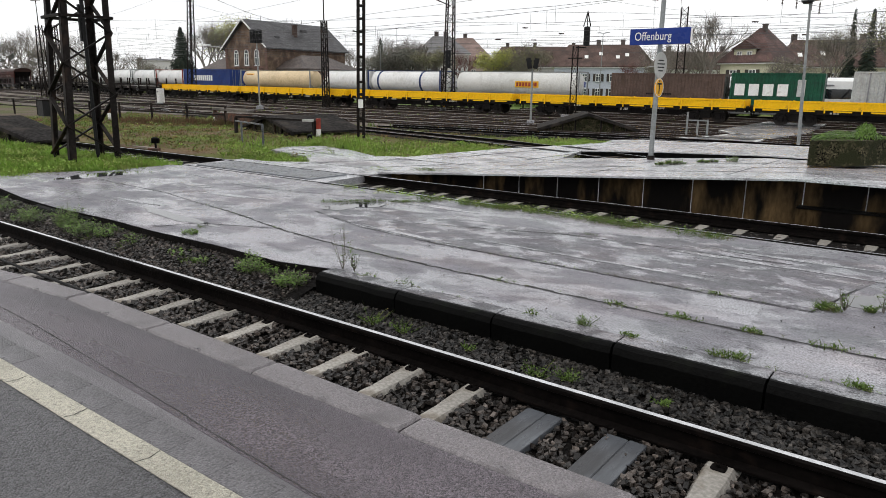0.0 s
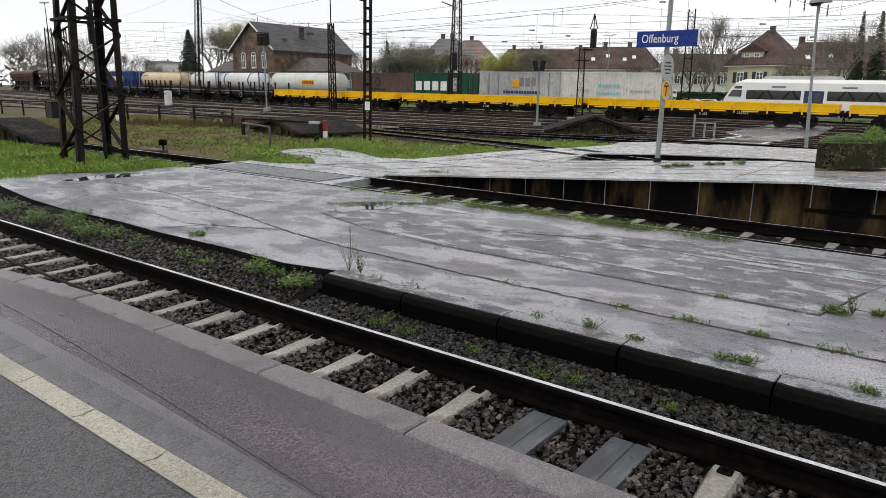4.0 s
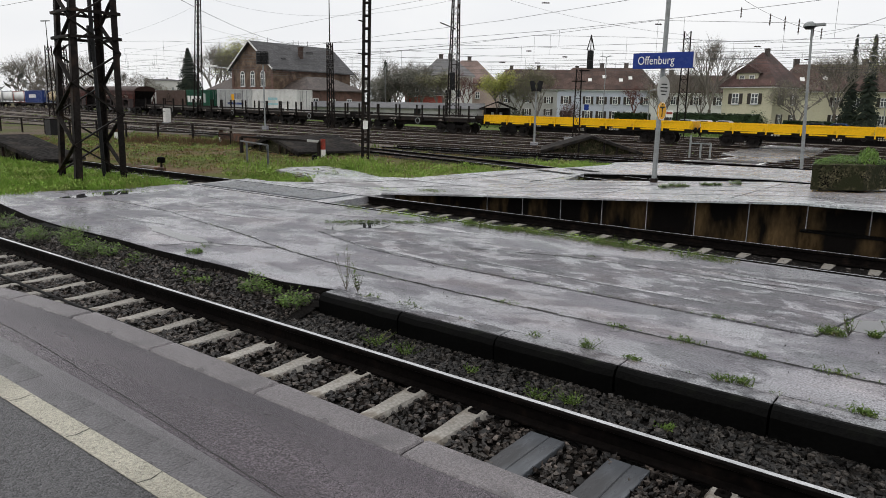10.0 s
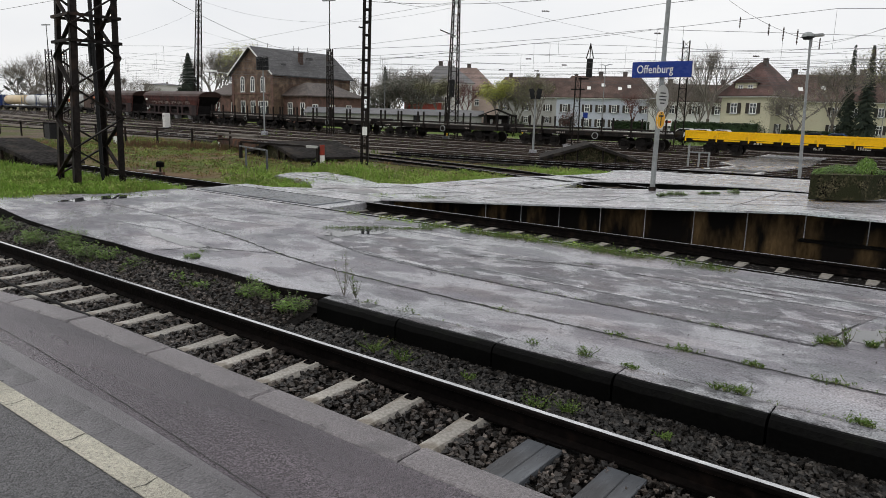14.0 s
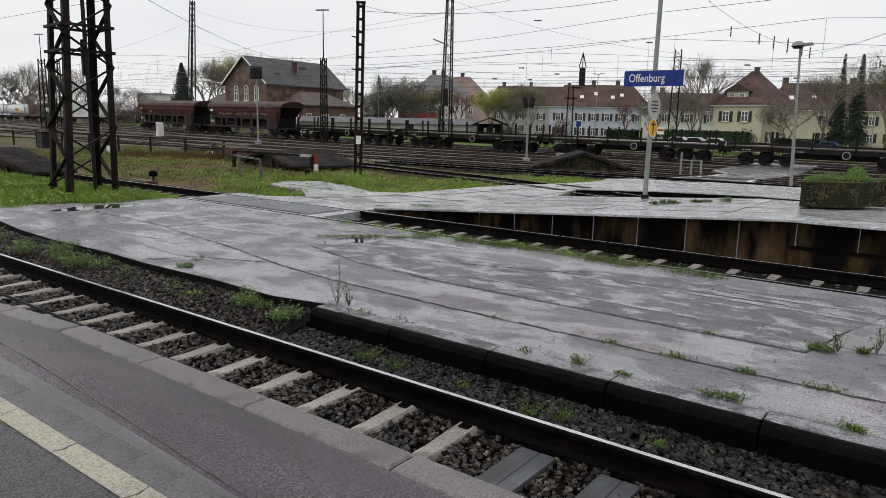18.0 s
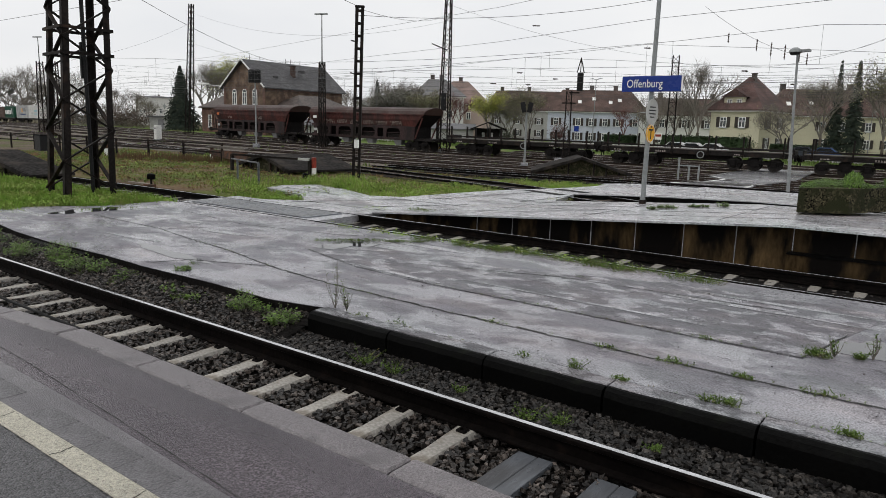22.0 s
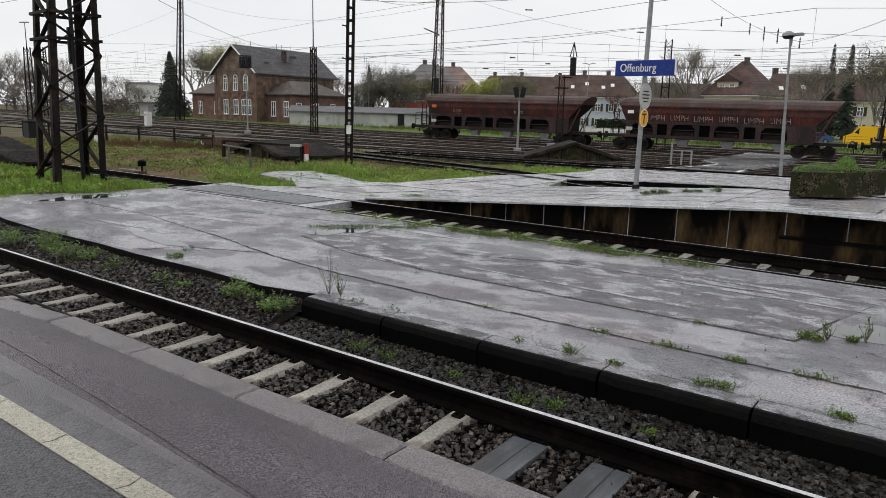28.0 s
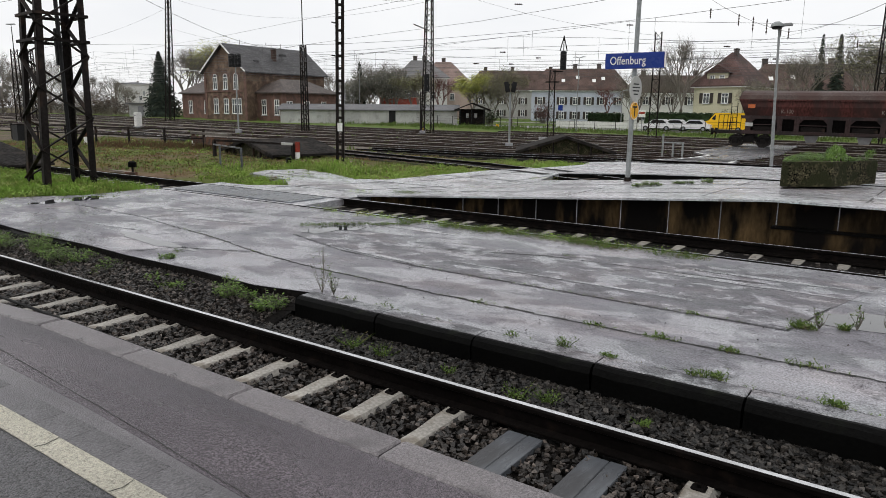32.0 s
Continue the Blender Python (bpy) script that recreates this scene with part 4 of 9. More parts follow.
SHINE = [(-0.02, 0.0005), (-0.016, 0.0025), (0.018, 0.0025), (0.022, 0.0005)]


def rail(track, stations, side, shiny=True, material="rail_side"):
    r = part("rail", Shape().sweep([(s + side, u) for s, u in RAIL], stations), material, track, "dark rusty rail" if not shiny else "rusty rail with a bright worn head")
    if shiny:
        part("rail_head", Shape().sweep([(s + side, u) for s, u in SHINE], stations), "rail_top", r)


def near_sleeper():
    s, v, f = Shape(), [], []
    prof = [(-1.2, -0.175), (-0.75, -0.165), (-0.45, -0.172), (-0.2, -0.182), (0.25, -0.182), (0.5, -0.172), (0.66, -0.165), (0.84, -0.165), (1.0, -0.19), (1.3, -0.225)]
    for y, z in prof:
        k = 0.062 if abs(y) < 0.5 else 0.075
        v += [(-0.115, y, -0.4), (0.115, y, -0.4), (k + 0.03, y, z - 0.05), (k, y, z), (-k, y, z), (-k - 0.03, y, z - 0.05)]
    n = len(prof)
    f = [(5, 4, 3, 2, 1, 0), tuple(range(6 * n - 6, 6 * n))]
    for k in range(n - 1):
        f += [(6 * k + i, 6 * k + (i + 1) % 6, 6 * k + 6 + (i + 1) % 6, 6 * k + 6 + i) for i in range(6)]
    return s.add(v, f).mesh("sleeper", "sleeper")


def build_near_tracks():
    t1 = thing("railway_track", "main track with concrete sleepers and a shiny rail", "railway track", kind="structure")
    st = [(-60, 3.45, 0, 0), (12, 3.45, 0, 0)]
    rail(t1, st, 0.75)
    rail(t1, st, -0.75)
    sl = near_sleeper()
    clip = Shape().cbox(-0.045, -0.04, -0.18, 0.045, 0.04, -0.15, 0.01).tube((0, -0.02, -0.16), (0, -0.02, -0.13), 0.012, n=6).mesh("rail_clip", "rail_side")
    plate = Shape().cbox(-0.14, -0.72, -0.4, 0.02, 0.62, -0.165, 0.008).cbox(0.022, -0.72, -0.4, 0.14, 0.62, -0.165, 0.004).mesh("cover_plate", "plate_grey")
    for i in range(-46, 12):
        x = -2.79 + 0.613 * i
        if i in (1, 2):
            part("cover_plate", plate, "", t1, "smooth grey metal-clad sleeper").location = (x + 0.02, 3.45, 0)
            continue
        if i < -22:
            part("sleeper", sl, "", t1).location = (x, 3.45, 0)
            continue
        s = part("sleeper", sl, "", t1)
        s.location, s.rotation_euler = (x, 3.45, 0), (0, 0, random.uniform(-0.012, 0.012))
        for y in (0.63, 0.87):
            part("rail_clip", clip, "", s).location = (0, y, 0)
    part("cable", Shape().line([(-13, 3.45, -0.15), (-9.92, 3.42, -0.13), (-7.31, 3.42, -0.135), (-5.71, 3.43, -0.14), (-3.78, 3.36, -0.13), (-2.84, 3.22, -0.135), (-2.29, 3.12, -0.13), (-0.8, 2.85, -0.14), (1.5, 2.6, -0.14)], 0.016, 6), "rubber", t1, "black cable along the sleepers")
    t2 = thing("railway_track", "side track sunk beside the island platform wall", "railway track", kind="structure")
    st = [(-60, 11.3, 0, 0), (12, 11.3, 0, 0)]
    rail(t2, st, 0.75)
    rail(t2, st, -0.75)
    for i in range(70):
        x = -60 + 0.62 * i if i < 70 else 0
        s = part("sleeper", sl, "", t2)
        s.location = (x + 28.0, 11.3, -0.01)


def track_stations(off, m0, m1, step=6.0):
    out, m = [], m0
    while m < m1 + 0.1:
        x, y, th = line_at(m, off)
        out.append((x, y, gz(x, y), th))
        m += step
    return out


def build_yard_tracks():
    def lay(stations, shiny, label, bed_mat="yard_ballast", rail_mat="rail_rusty"):
        t = thing("railway_track", label, "railway track", group="yard tracks", kind="structure")
        rail(t, stations, 0.75, shiny, rail_mat)
        rail(t, stations, -0.75, shiny, rail_mat)
        bed = Shape().sweep([(-1.7, -0.3), (-1.45, -0.11), (1.45, -0.11), (1.7, -0.3)], stations)
        part("ballast_bed", bed, bed_mat, t, "grey-brown ballast strip")
        ties, acc = Shape(), 0.0
        for (x0, y0, z0, th), (x1, y1, z1, _) in zip(stations, stations[1:]):
            d = math.hypot(x1 - x0, y1 - y0)
            for k in range(int(d / 0.66)):
                a = k * 0.66 / d
                x, y, z = x0 + (x1 - x0) * a, y0 + (y1 - y0) * a, z0 + (z1 - z0) * a - 0.098
                c, s = math.cos(th), math.sin(th)
                pts = [(x + u * c - w * s, y + u * s + w * c, z) for u, w in ((-0.12, -1.25), (0.12, -1.25), (0.12, 1.25), (-0.12, 1.25))]
                ties.add(pts, [(0, 1, 2, 3)])
        tagged(part("sleepers", ties, "wood_sleeper", t, "dark old sleepers"), kind="stuff")
    for off in (-19.0, -14.2, -9.6, -5.0, 0.0, 4.6, 9.0):
        lay(track_stations(off, -330 if off >= 0 else -140, 120), True, "dark yard track with old sleepers")
    lay(track_stations(-22.8, 15, 120), True, "dark yard track beside the far platform", "ballast", "rail_side")
    lay(track_stations(14.5, 6, 126), True, "dark yard track with old sleepers")
    lay([(-70, 36.5, 0, -0.2), (-40, 30.2, 0, -0.22), (-23.4, 25.6, 0, -0.23), (-15.2, 23.6, -0.02, -0.22), (-8, 20.9, -0.05, -0.26), (-3.8, 19.6, -0.1, -0.2), (12, 19.5, -0.15, 0.0)], True,
        "track curving away between the far platforms", "ballast", "rail_side")


build_near_tracks()
build_yard_tracks()


# ---- masts, signs and yard furniture ----
def lattice(w, base, top, z1, n, leg, brace, material, name="bracing"):
    """Four tapering angle-iron legs and crossed bracing on each face; base, top: half widths."""
    def corner(k, z):
        h = base + (top - base) * z / z1
        return Vector(((-h, h, h, -h)[k], (-h, -h, h, h)[k], z))
    for k in range(4):
        part("leg", Shape().bar(corner(k, 0), corner(k, z1), leg), material, w)
    step = z1 / n
    for k in range(4):
        s = Shape()
        for i in range(n):
            a, b = (k, (k + 1) % 4) if i % 2 else ((k + 1) % 4, k)
            s.bar(corner(a, i * step), corner(b, (i + 1) * step), brace, brace * 0.6)
            if i % 3 == 0:
                s.bar(corner(k, i * step), corner((k + 1) % 4, i * step), brace, brace * 0.6)
        tagged(part(name, s, material, w), kind="stuff")


def big_mast():
    w = thing("lattice_mast", "tall dark steel lattice mast in long grass", "mast", Matrix.Translation((-19.15, 9.25, -0.02)) @ Euler((0, 0, radians(0))).to_matrix().to_4x4())
    right, fwd = Vector((0.438, 0.899, 0)), Vector((-0.899, 0.438, 0))
    d, rho = radians(25), 0.925
    R = right * math.cos(d) - fwd * math.sin(d)
    F = -right * math.sin(d) - fwd * math.cos(d)
    dirs = [F, R, -F, -R]

    def corner(k, z):
        return dirs[k % 4] * (rho * (1 - 0.024 * z)) + right * (0.032 * z - 0.11) + Vector((0, 0, z))

    for k in range(4):
        a, b = corner(k, 0), corner(k, 11.0)
        inward = -dirs[k]
        t1, t2 = (dirs[(k + 1) % 4] - dirs[k]).normalized(), (dirs[(k + 3) % 4] - dirs[k]).normalized()
        # an angle profile: two plates meeting at the corner
        s = Shape()
        for t in (t1, t2):
            n = inward - t * inward.dot(t)
            n = n.normalized() * 0.016
            s.add([a, a + t * 0.17, a + t * 0.17 + n, a + n, b, b + t * 0.15, b + t * 0.15 + n, b + n], [(0, 1, 2, 3), (7, 6, 5, 4), (0, 4, 5, 1), (1, 5, 6, 2), (2, 6, 7, 3), (3, 7, 4, 0)])
        part("leg", s, "steel_dark", w)
        part("foot", Shape().cbox(a.x - 0.22, a.y - 0.22, -0.25, a.x + 0.22, a.y + 0.22, 0.03, 0.03), "concrete_wet", w)
    step = 0.79
    for k in range(4):
        for i in range(13):
            p, q = (corner(k, 0.25 + i * step), corner(k + 1, 0.25 + (i + 1) * step)) if (i + k) % 2 else (corner(k + 1, 0.25 + i * step), corner(k, 0.25 + (i + 1) * step))
            part("brace", Shape().bar(p, q, 0.1, 0.035), "steel_dark", w)
    for z in (3.78, 4.42):
        for k in range(4):
            part("cross_beam", Shape().bar(corner(k, z) + dirs[k] * 0.06, corner(k + 1, z) + dirs[(k + 1) % 4] * 0.06, 0.07, 0.07), "steel_dark", w)
    part("ladder_pole", Shape().tube((-0.12, 0.25, 0.0), (-0.12, 0.2, 9.0), 0.055), "steel_black", w)
    part("cabinet", Shape().cbox(-0.24, 0.14, 3.2, -0.13, 0.3, 4.15, 0.02), "steel_black", w, "black equipment box inside the mast")


def channel_mast():
    w = thing("catenary_mast", "slim dark steel mast of two channels with batten plates", "mast", Matrix.Translation((-20.69, 21.39, -0.05)) @ pose(0, 0, 0, 0, 1.0, 40))
    for x in (-0.115, 0.115):
        part("channel", Shape().box(x - 0.06, -0.1, 0, x + 0.06, 0.1, 6.95), "steel_dark", w)
    for i in range(14):
        part("batten", Shape().box(-0.16, -0.115, 0.25 + i * 0.5, 0.16, -0.1, 0.36 + i * 0.5), "steel_dark", w)
    part("cap", Shape().box(-0.19, -0.14, 6.95, 0.19, 0.14, 7.02), "steel_dark", w)
    for z in (4.3, 5.6):
        part("bracket", Shape().bar((-0.17, 0, z), (-0.34, 0, z + 0.03), 0.05), "steel_dark", w)
    part("marker", Shape().box(-0.1, -0.16, 1.25, 0.1, -0.13, 1.6), "white_paint", w)


def station_sign():
    p = (-6.35, 16.85)
    w = thing("station_sign", "blue station name sign on a grey steel post", "sign", Matrix.Translation((*p, ramp3(p[0]))))
    part("post", Shape().tube((0, 0, 0.0), (0.05, 0, 7.2), 0.062, 0.05, n=12), "galvanised", w)
    part("post_foot", Shape().tube((0, 0, 0), (0, 0, 0.1), 0.095, n=12), "steel_dark", w)
    z0, z1 = 2.74, 3.11
    b = part("board", Shape().cbox(-0.69, -0.17, z0, 0.78, -0.07, z1, 0.015), "sign_blue", w, "blue name board with white lettering")
    part("end_strip", Shape().box(0.782, -0.165, z0 + 0.02, 0.792, -0.075, z1 - 0.02), "sign_white", b)
    word(b, "Offenburg", (-0.56, -0.178, z0 + 0.1), 0.275, "sign_white", Euler((radians(90), 0, 0)))
    for z, r, ry, m, nm in ((2.26, 0.28, 1.1, "sign_grey", "round_plate"), (1.74, 0.2, 1.1, "sign_orange", "direction_plate")):
        s = Shape()
        n = 28
        a = radians(-16)
        ax, ay = math.sin(-a), math.cos(a)
        ring = [(0.0, r * math.cos(2 * math.pi * i / n), r * ry * math.sin(2 * math.pi * i / n)) for i in range(n)]
        s.add([(x, y, zz) for x, y, zz in ring] + [(x - 0.02, y, zz) for x, y, zz in ring], [tuple(range(n)), tuple(range(2 * n - 1, n - 1, -1))] + [(i, n + i, n + (i + 1) % n, (i + 1) % n) for i in range(n)])
        plate = part(nm, s, m, w, "round grey notice plate" if m == "sign_grey" else "round orange plate with a black T")
        plate.location, plate.rotation_euler = (0.1, -0.06, z), (0, 0, radians(-9))
        if m == "sign_grey":
            t = Shape()
            for k, wd in ((0.1, 0.26), (0.02, 0.34), (-0.06, 0.3), (-0.14, 0.2)):
                t.box(0.001, -wd / 2, k, 0.004, wd / 2, k + 0.03)
            part("lettering", t, "sign_black", plate, "illegible lines")
        else:
            t = Shape().box(0.001, -0.02, -0.14, 0.005, 0.02, 0.1).box(0.001, -0.1, 0.07, 0.005, 0.1, 0.11).tube((0.001, 0, 0.16), (0.005, 0, 0.16), 0.025, n=10)
            part("letter", t, "sign_black", plate, "black letter T with a dot")
            rim = Shape()
            for i in range(n):
                a0, a1 = 2 * math.pi * i / n, 2 * math.pi * (i + 1) / n
                rim.add([(0.003, r * k * math.cos(t), r * ry * k * math.sin(t)) for t, k in ((a0, 0.9), (a1, 0.9), (a1, 0.98), (a0, 0.98))], [(0, 1, 2, 3)])
            part("rim", rim, "sign_white", plate)


def word(parent, text, at, size, material, turn, thin=0.0):
    """Readable lettering, turned into a mesh."""
    c = bpy.data.curves.new("lettering", "FONT")
    c.body, c.size, c.extrude, c.space_character, c.offset = text, size, 0.003, 1.02, -thin
    tmp = bpy.data.objects.new("lettering", c)
    me = bpy.data.meshes.new_from_object(tmp)
    bpy.data.objects.remove(tmp)
    me.materials.clear()
    me.materials.append(M[material])
    ob = part("lettering", me, "", parent, "white lettering" if material == "sign_white" else "chalked characters")
    ob.location, ob.rotation_euler, ob.scale = at, turn, (0.78, 1, 1)


def lamp_post(x, y, z, h, label, arms=2, head=0.42, r=0.07):
    w = thing("street_lamp", label, "street lamp", Matrix.Translation((x, y, z)))
    part("pole", Shape().tube((0, 0, 0), (0, 0, h * 0.35), r, n=10).tube((0, 0, h * 0.35), (0.03, 0, h), r * 0.8, r * 0.6, n=10), "post_grey", w)
    for e in ((-1, 1) if arms == 2 else (1,)):
        s = Shape().add([(0.03, -0.05, h), (0.03, 0.05, h), (0.03 + e * head * 0.5, 0.13, h + 0.09), (0.03 + e * head, 0.07, h + 0.1), (0.03 + e * head, -0.07, h + 0.1), (0.03 + e * head * 0.5, -0.13, h + 0.09),
                         (0.03, 0, h + 0.07), (0.03 + e * head * 0.5, 0.0, h + 0.2), (0.03 + e * head, 0, h + 0.14)],
                        [(0, 1, 2, 5), (5, 2, 3, 4), (6, 7, 2, 1), (6, 0, 5, 7), (7, 8, 3, 2), (7, 5, 4, 8), (8, 4, 3)])
        part("lamp_head", s, "galvanised", w)
    return w


def station_lamp():
    w = thing("station_lamp", "grey station lamp with a shallow hooded head", "street lamp", Matrix.Translation((-4.7, 25.85, 0.3)) @ pose(0, 0, 0, 0, -2.4, 0))
    part("pole", Shape().tube((0, 0, 0), (0, 0, 1.7), 0.055, n=10).tube((0, 0, 1.7), (0.02, 0, 4.55), 0.045, 0.036, n=10), "post_grey", w)
    part("door_band", Shape().tube((0, 0, 0.6), (0, 0, 0.66), 0.062, n=10), "galvanised", w)
    hood = Shape()
    for r0, z0, r1, z1 in ((0.2, 4.6, 0.18, 4.68), (0.18, 4.68, 0.08, 4.75)):
        hood.tube((-0.05, -0.05, z0), (-0.05, -0.05, z1), r0, r1, n=16)
    head = part("lamp_head", hood, "galvanised", w, "grey hooded lamp head")
    part("lamp_glass", Shape().tube((-0.05, -0.05, 4.52), (-0.05, -0.05, 4.6), 0.13, 0.18, n=14), "steel_black", head)
    part("lamp_arm", Shape().tube((0.02, 0, 4.55), (0.22, 0.05, 4.64), 0.03, 0.025, n=6).cbox(0.12, -0.08, 4.6, 0.4, 0.16, 4.68, 0.02), "post_grey", w)


def signal(x, y, z, h, lattice_half=0.0, head=(0.5, 0.9), spike=False, aside=0.0, label="railway signal with a black head on a slim post", boards=1, splay=0.0):
    w = thing("railway_signal", label, "signal", Matrix.Translation((x, y, z)) @ pose(0, 0, 0, 0, 0, 30))
    if lattice_half:
        lattice(w, lattice_half, lattice_half * 0.75, h, int(h / 0.9), 0.07, 0.04, "steel_dark")
    else:
        part("post", Shape().tube((0, 0, 0), (0, 0, h), 0.075, 0.06, n=8), "galvanised", w)
    for k in range(boards):
        dx = aside + (k - (boards - 1) / 2) * head[0] * 1.05
        box = Shape().bar((dx, -0.1, h), (dx + splay * (2 * k - 1), -0.1, h + head[1]), head[0], 0.22) if splay else Shape().cbox(dx - head[0] / 2, -0.2, h, dx + head[0] / 2, 0.0, h + head[1], 0.06)
        b = part("head", box, "steel_black", w, "black signal head")
        for j in range(2):
            zz = h + head[1] * (0.3 + 0.4 * j)
            part("hood", Shape().tube((dx, -0.2, zz), (dx, -0.42, zz), 0.1, 0.11, n=10), "steel_black", b)
    part("base", Shape().cbox(-0.25, -0.25, -0.2, 0.25, 0.25, 0.12, 0.03), "concrete_wet", w)
    if spike:
        s = Shape()
        top = h + head[1]
        for dx in (-0.26, 0.26):
            s.bar((aside + dx, 0, top), (aside, 0, top + 1.05), 0.07)
        s.bar((aside, 0, top), (aside, 0, top + 1.1), 0.06)
        s.bar((0, 0, h - 0.1), (aside, 0, h - 0.1), 0.1)
        part("spike", s, "steel_dark", w, "pointed steel finial")
        part("platform", Shape().box(-0.5, -0.4, h - 0.9, 0.5, 0.4, h - 0.84), "steel_dark", w)
    return w


def tall_mast(x, y, z, half, top, h, n, label, spike=0.0, arm=False, lean=0.0):
    w = thing("lattice_mast", label, "mast", Matrix.Translation((x, y, z - 0.2)) @ pose(0, 0, 0, 0, 0, 20) @ pose(0, 0, 0, 0, lean, 0), group="far masts")
    lattice(w, half, top, h, n, 0.1, 0.055, "steel_dark")
    if spike:
        part("spike", Shape().tube((0, 0, h), (0, 0, h + spike), 0.06, 0.04, n=6), "steel_dark", w)
        part("lamp_head", Shape().cbox(-0.75, -0.12, h + spike - 0.05, 0.6, 0.12, h + spike + 0.08, 0.03), "galvanised", w, "flat lamp head on the pole")
    if arm:
        part("side_arm", Shape().bar((0, 0, h * 0.57), (-1.5, 0, h * 0.605), 0.1), "steel_dark", w)
    return w


big_mast()
channel_mast()
station_sign()
station_lamp()
tall_mast(-40.47, 53.82, 0.2, 0.48, 0.2, 16.5, 24, "tall slim steel lattice mast beside the yard", arm=True, lean=0.7)
tall_mast(-22.20, 64.39, -0.2, 0.38, 0.27, 9.6, 16, "dark steel lattice mast behind the sign")
tall_mast(-87.15, 56.77, 0.5, 0.42, 0.22, 17.5, 24, "tall dark lattice mast by a conifer", lean=3.4)
tall_mast(-96.19, 41.51, 0.4, 0.4, 0.25, 9.0, 10, "dark lattice mast with a thin lamp pole", spike=3.0)
tall_mast(-102.07, 46.08, 0.4, 0.35, 0.2, 9.6, 10, "slender lattice mast far down the yard")
tall_mast(-4.96, 71.72, -0.3, 0.45, 0.3, 14.0, 14, "dark lattice mast behind leafy branches")
tall_mast(-51.52, 48.41, 0.2, 0.26, 0.2, 8.2, 12, "lattice signal mast with a thin antenna", spike=4.5)
signal(-51.1, 40.0, 0.2, 5.45, head=(0.55, 1.15), boards=2, label="grey signal post with two black boards")
signal(-23.74, 40.71, -0.15, 3.45, head=(0.3, 0.66), boards=2, splay=0.14, label="low grey signal post with a black twin head")
signal(-40.0, 52.4, 0.1, 3.7, lattice_half=0.2, head=(0.5, 1.6), aside=0.42, label="lattice signal mast with a long black head")
signal(-24.3, 47.8, -0.2, 5.3, lattice_half=0.24, head=(0.45, 1.35), spike=True, aside=0.75, label="lattice signal mast with black head and pointed top")
lamp_post(-34.12, 73.42, -0.3, 8.2, "tall thin grey lamp beside the road", 2, 0.8, 0.06)
lamp_post(-69.30, 75.82, 0.3, 7.4, "thin grey street lamp before bare trees", 1, 0.8, 0.06)
lamp_post(-36.95, 93.98, -0.4, 5.3, "curved grey street lamp near a blue house", 1, 1.0, 0.06)
lamp_post(-11.07, 112.52, -0.4, 6.2, "grey street lamp among conifers", 1, 0.8, 0.06)


def underpass_roof(x, y, z, width, height, depth, turn):
    """A low black pitched roof over a stairwell, its open gable to the front."""
    w = thing("stair_roof", "low black pitched roof over an underpass stair", "roof", Matrix.Translation((x, y, z)) @ pose(0, 0, 0, 0, 0, turn), group="stair roofs")
    h, t = width / 2, 0.09
    for e in (-1, 1):
        part("roof_slope", Shape().add([(e * h, 0, 0.12), (0, 0, height), (0, depth, height), (e * h, depth, 0.12), (e * h, 0, 0.12 + t), (0, 0, height + t), (0, depth, height + t), (e * h, depth, 0.12 + t)],
                                       [(0, 1, 2, 3), (4, 7, 6, 5), (0, 4, 5, 1), (1, 5, 6, 2), (2, 6, 7, 3), (3, 7, 4, 0)]), "black_roof", w)
        part("ridge_board", Shape().bar((e * h, -0.03, 0.12), (0, -0.03, height + 0.02), 0.05, 0.14), "black_roof", w)
        for k in (0.25, 0.5, 0.75):
            part("rafter", Shape().bar((e * h * k, 0.1, 0), (e * h * k, 0.1, height * (1 - k) + 0.1 * k), 0.08), "steel_dark", w)
    part("back_wall", Shape().add([(-h, depth * 0.5, -0.2), (h, depth * 0.5, -0.2), (h, depth * 0.5, 0.12), (0, depth * 0.5, height), (-h, depth * 0.5, 0.12)], [(0, 1, 2, 3, 4)]), "steel_black", w)
    part("front_wall", Shape().add([(-h + 0.1, 0.2, -0.2), (h - 0.1, 0.2, -0.2), (h - 0.1, 0.2, 0.12), (0, 0.2, height - 0.02), (-h + 0.1, 0.2, 0.12)], [(0, 1, 2, 3, 4)]), "planter_stone", w, "dark mossy gable")
    part("side_wall", Shape().box(-h, 0.02, -0.25, h, 0.14, 0.02), "black_roof", w)


underpass_roof(-26.95, 21.4, -0.12, 6.1, 0.72, 3.6, -15)
underpass_roof(-16.58, 34.55, -0.25, 5.4, 0.95, 4.2, 30)
underpass_roof(-30.6, 10.6, -0.12, 8.2, 0.85, 1.6, 4)


def fence(points, z, h=1.0):
    w = thing("railing", "rusty dark two-rail steel fence beside the tracks", "fence")
    for i, (x, y) in enumerate(points):
        part("post", Shape().box(x - 0.05, y - 0.05, z - 0.1, x + 0.05, y + 0.05, z + h), "steel_dark", w)
    for zz in (h - 0.06, h * 0.5):
        for (x0, y0), (x1, y1) in zip(points, points[1:]):
            part("fence_rail", Shape().bar((x0, y0, z + zz), (x1, y1, z + zz), 0.05, 0.07), "steel_dark", w)


fence([(-62 + 3.5 * i, 22.6 + 0.2 * i) for i in range(9)], -0.1, 1.05)


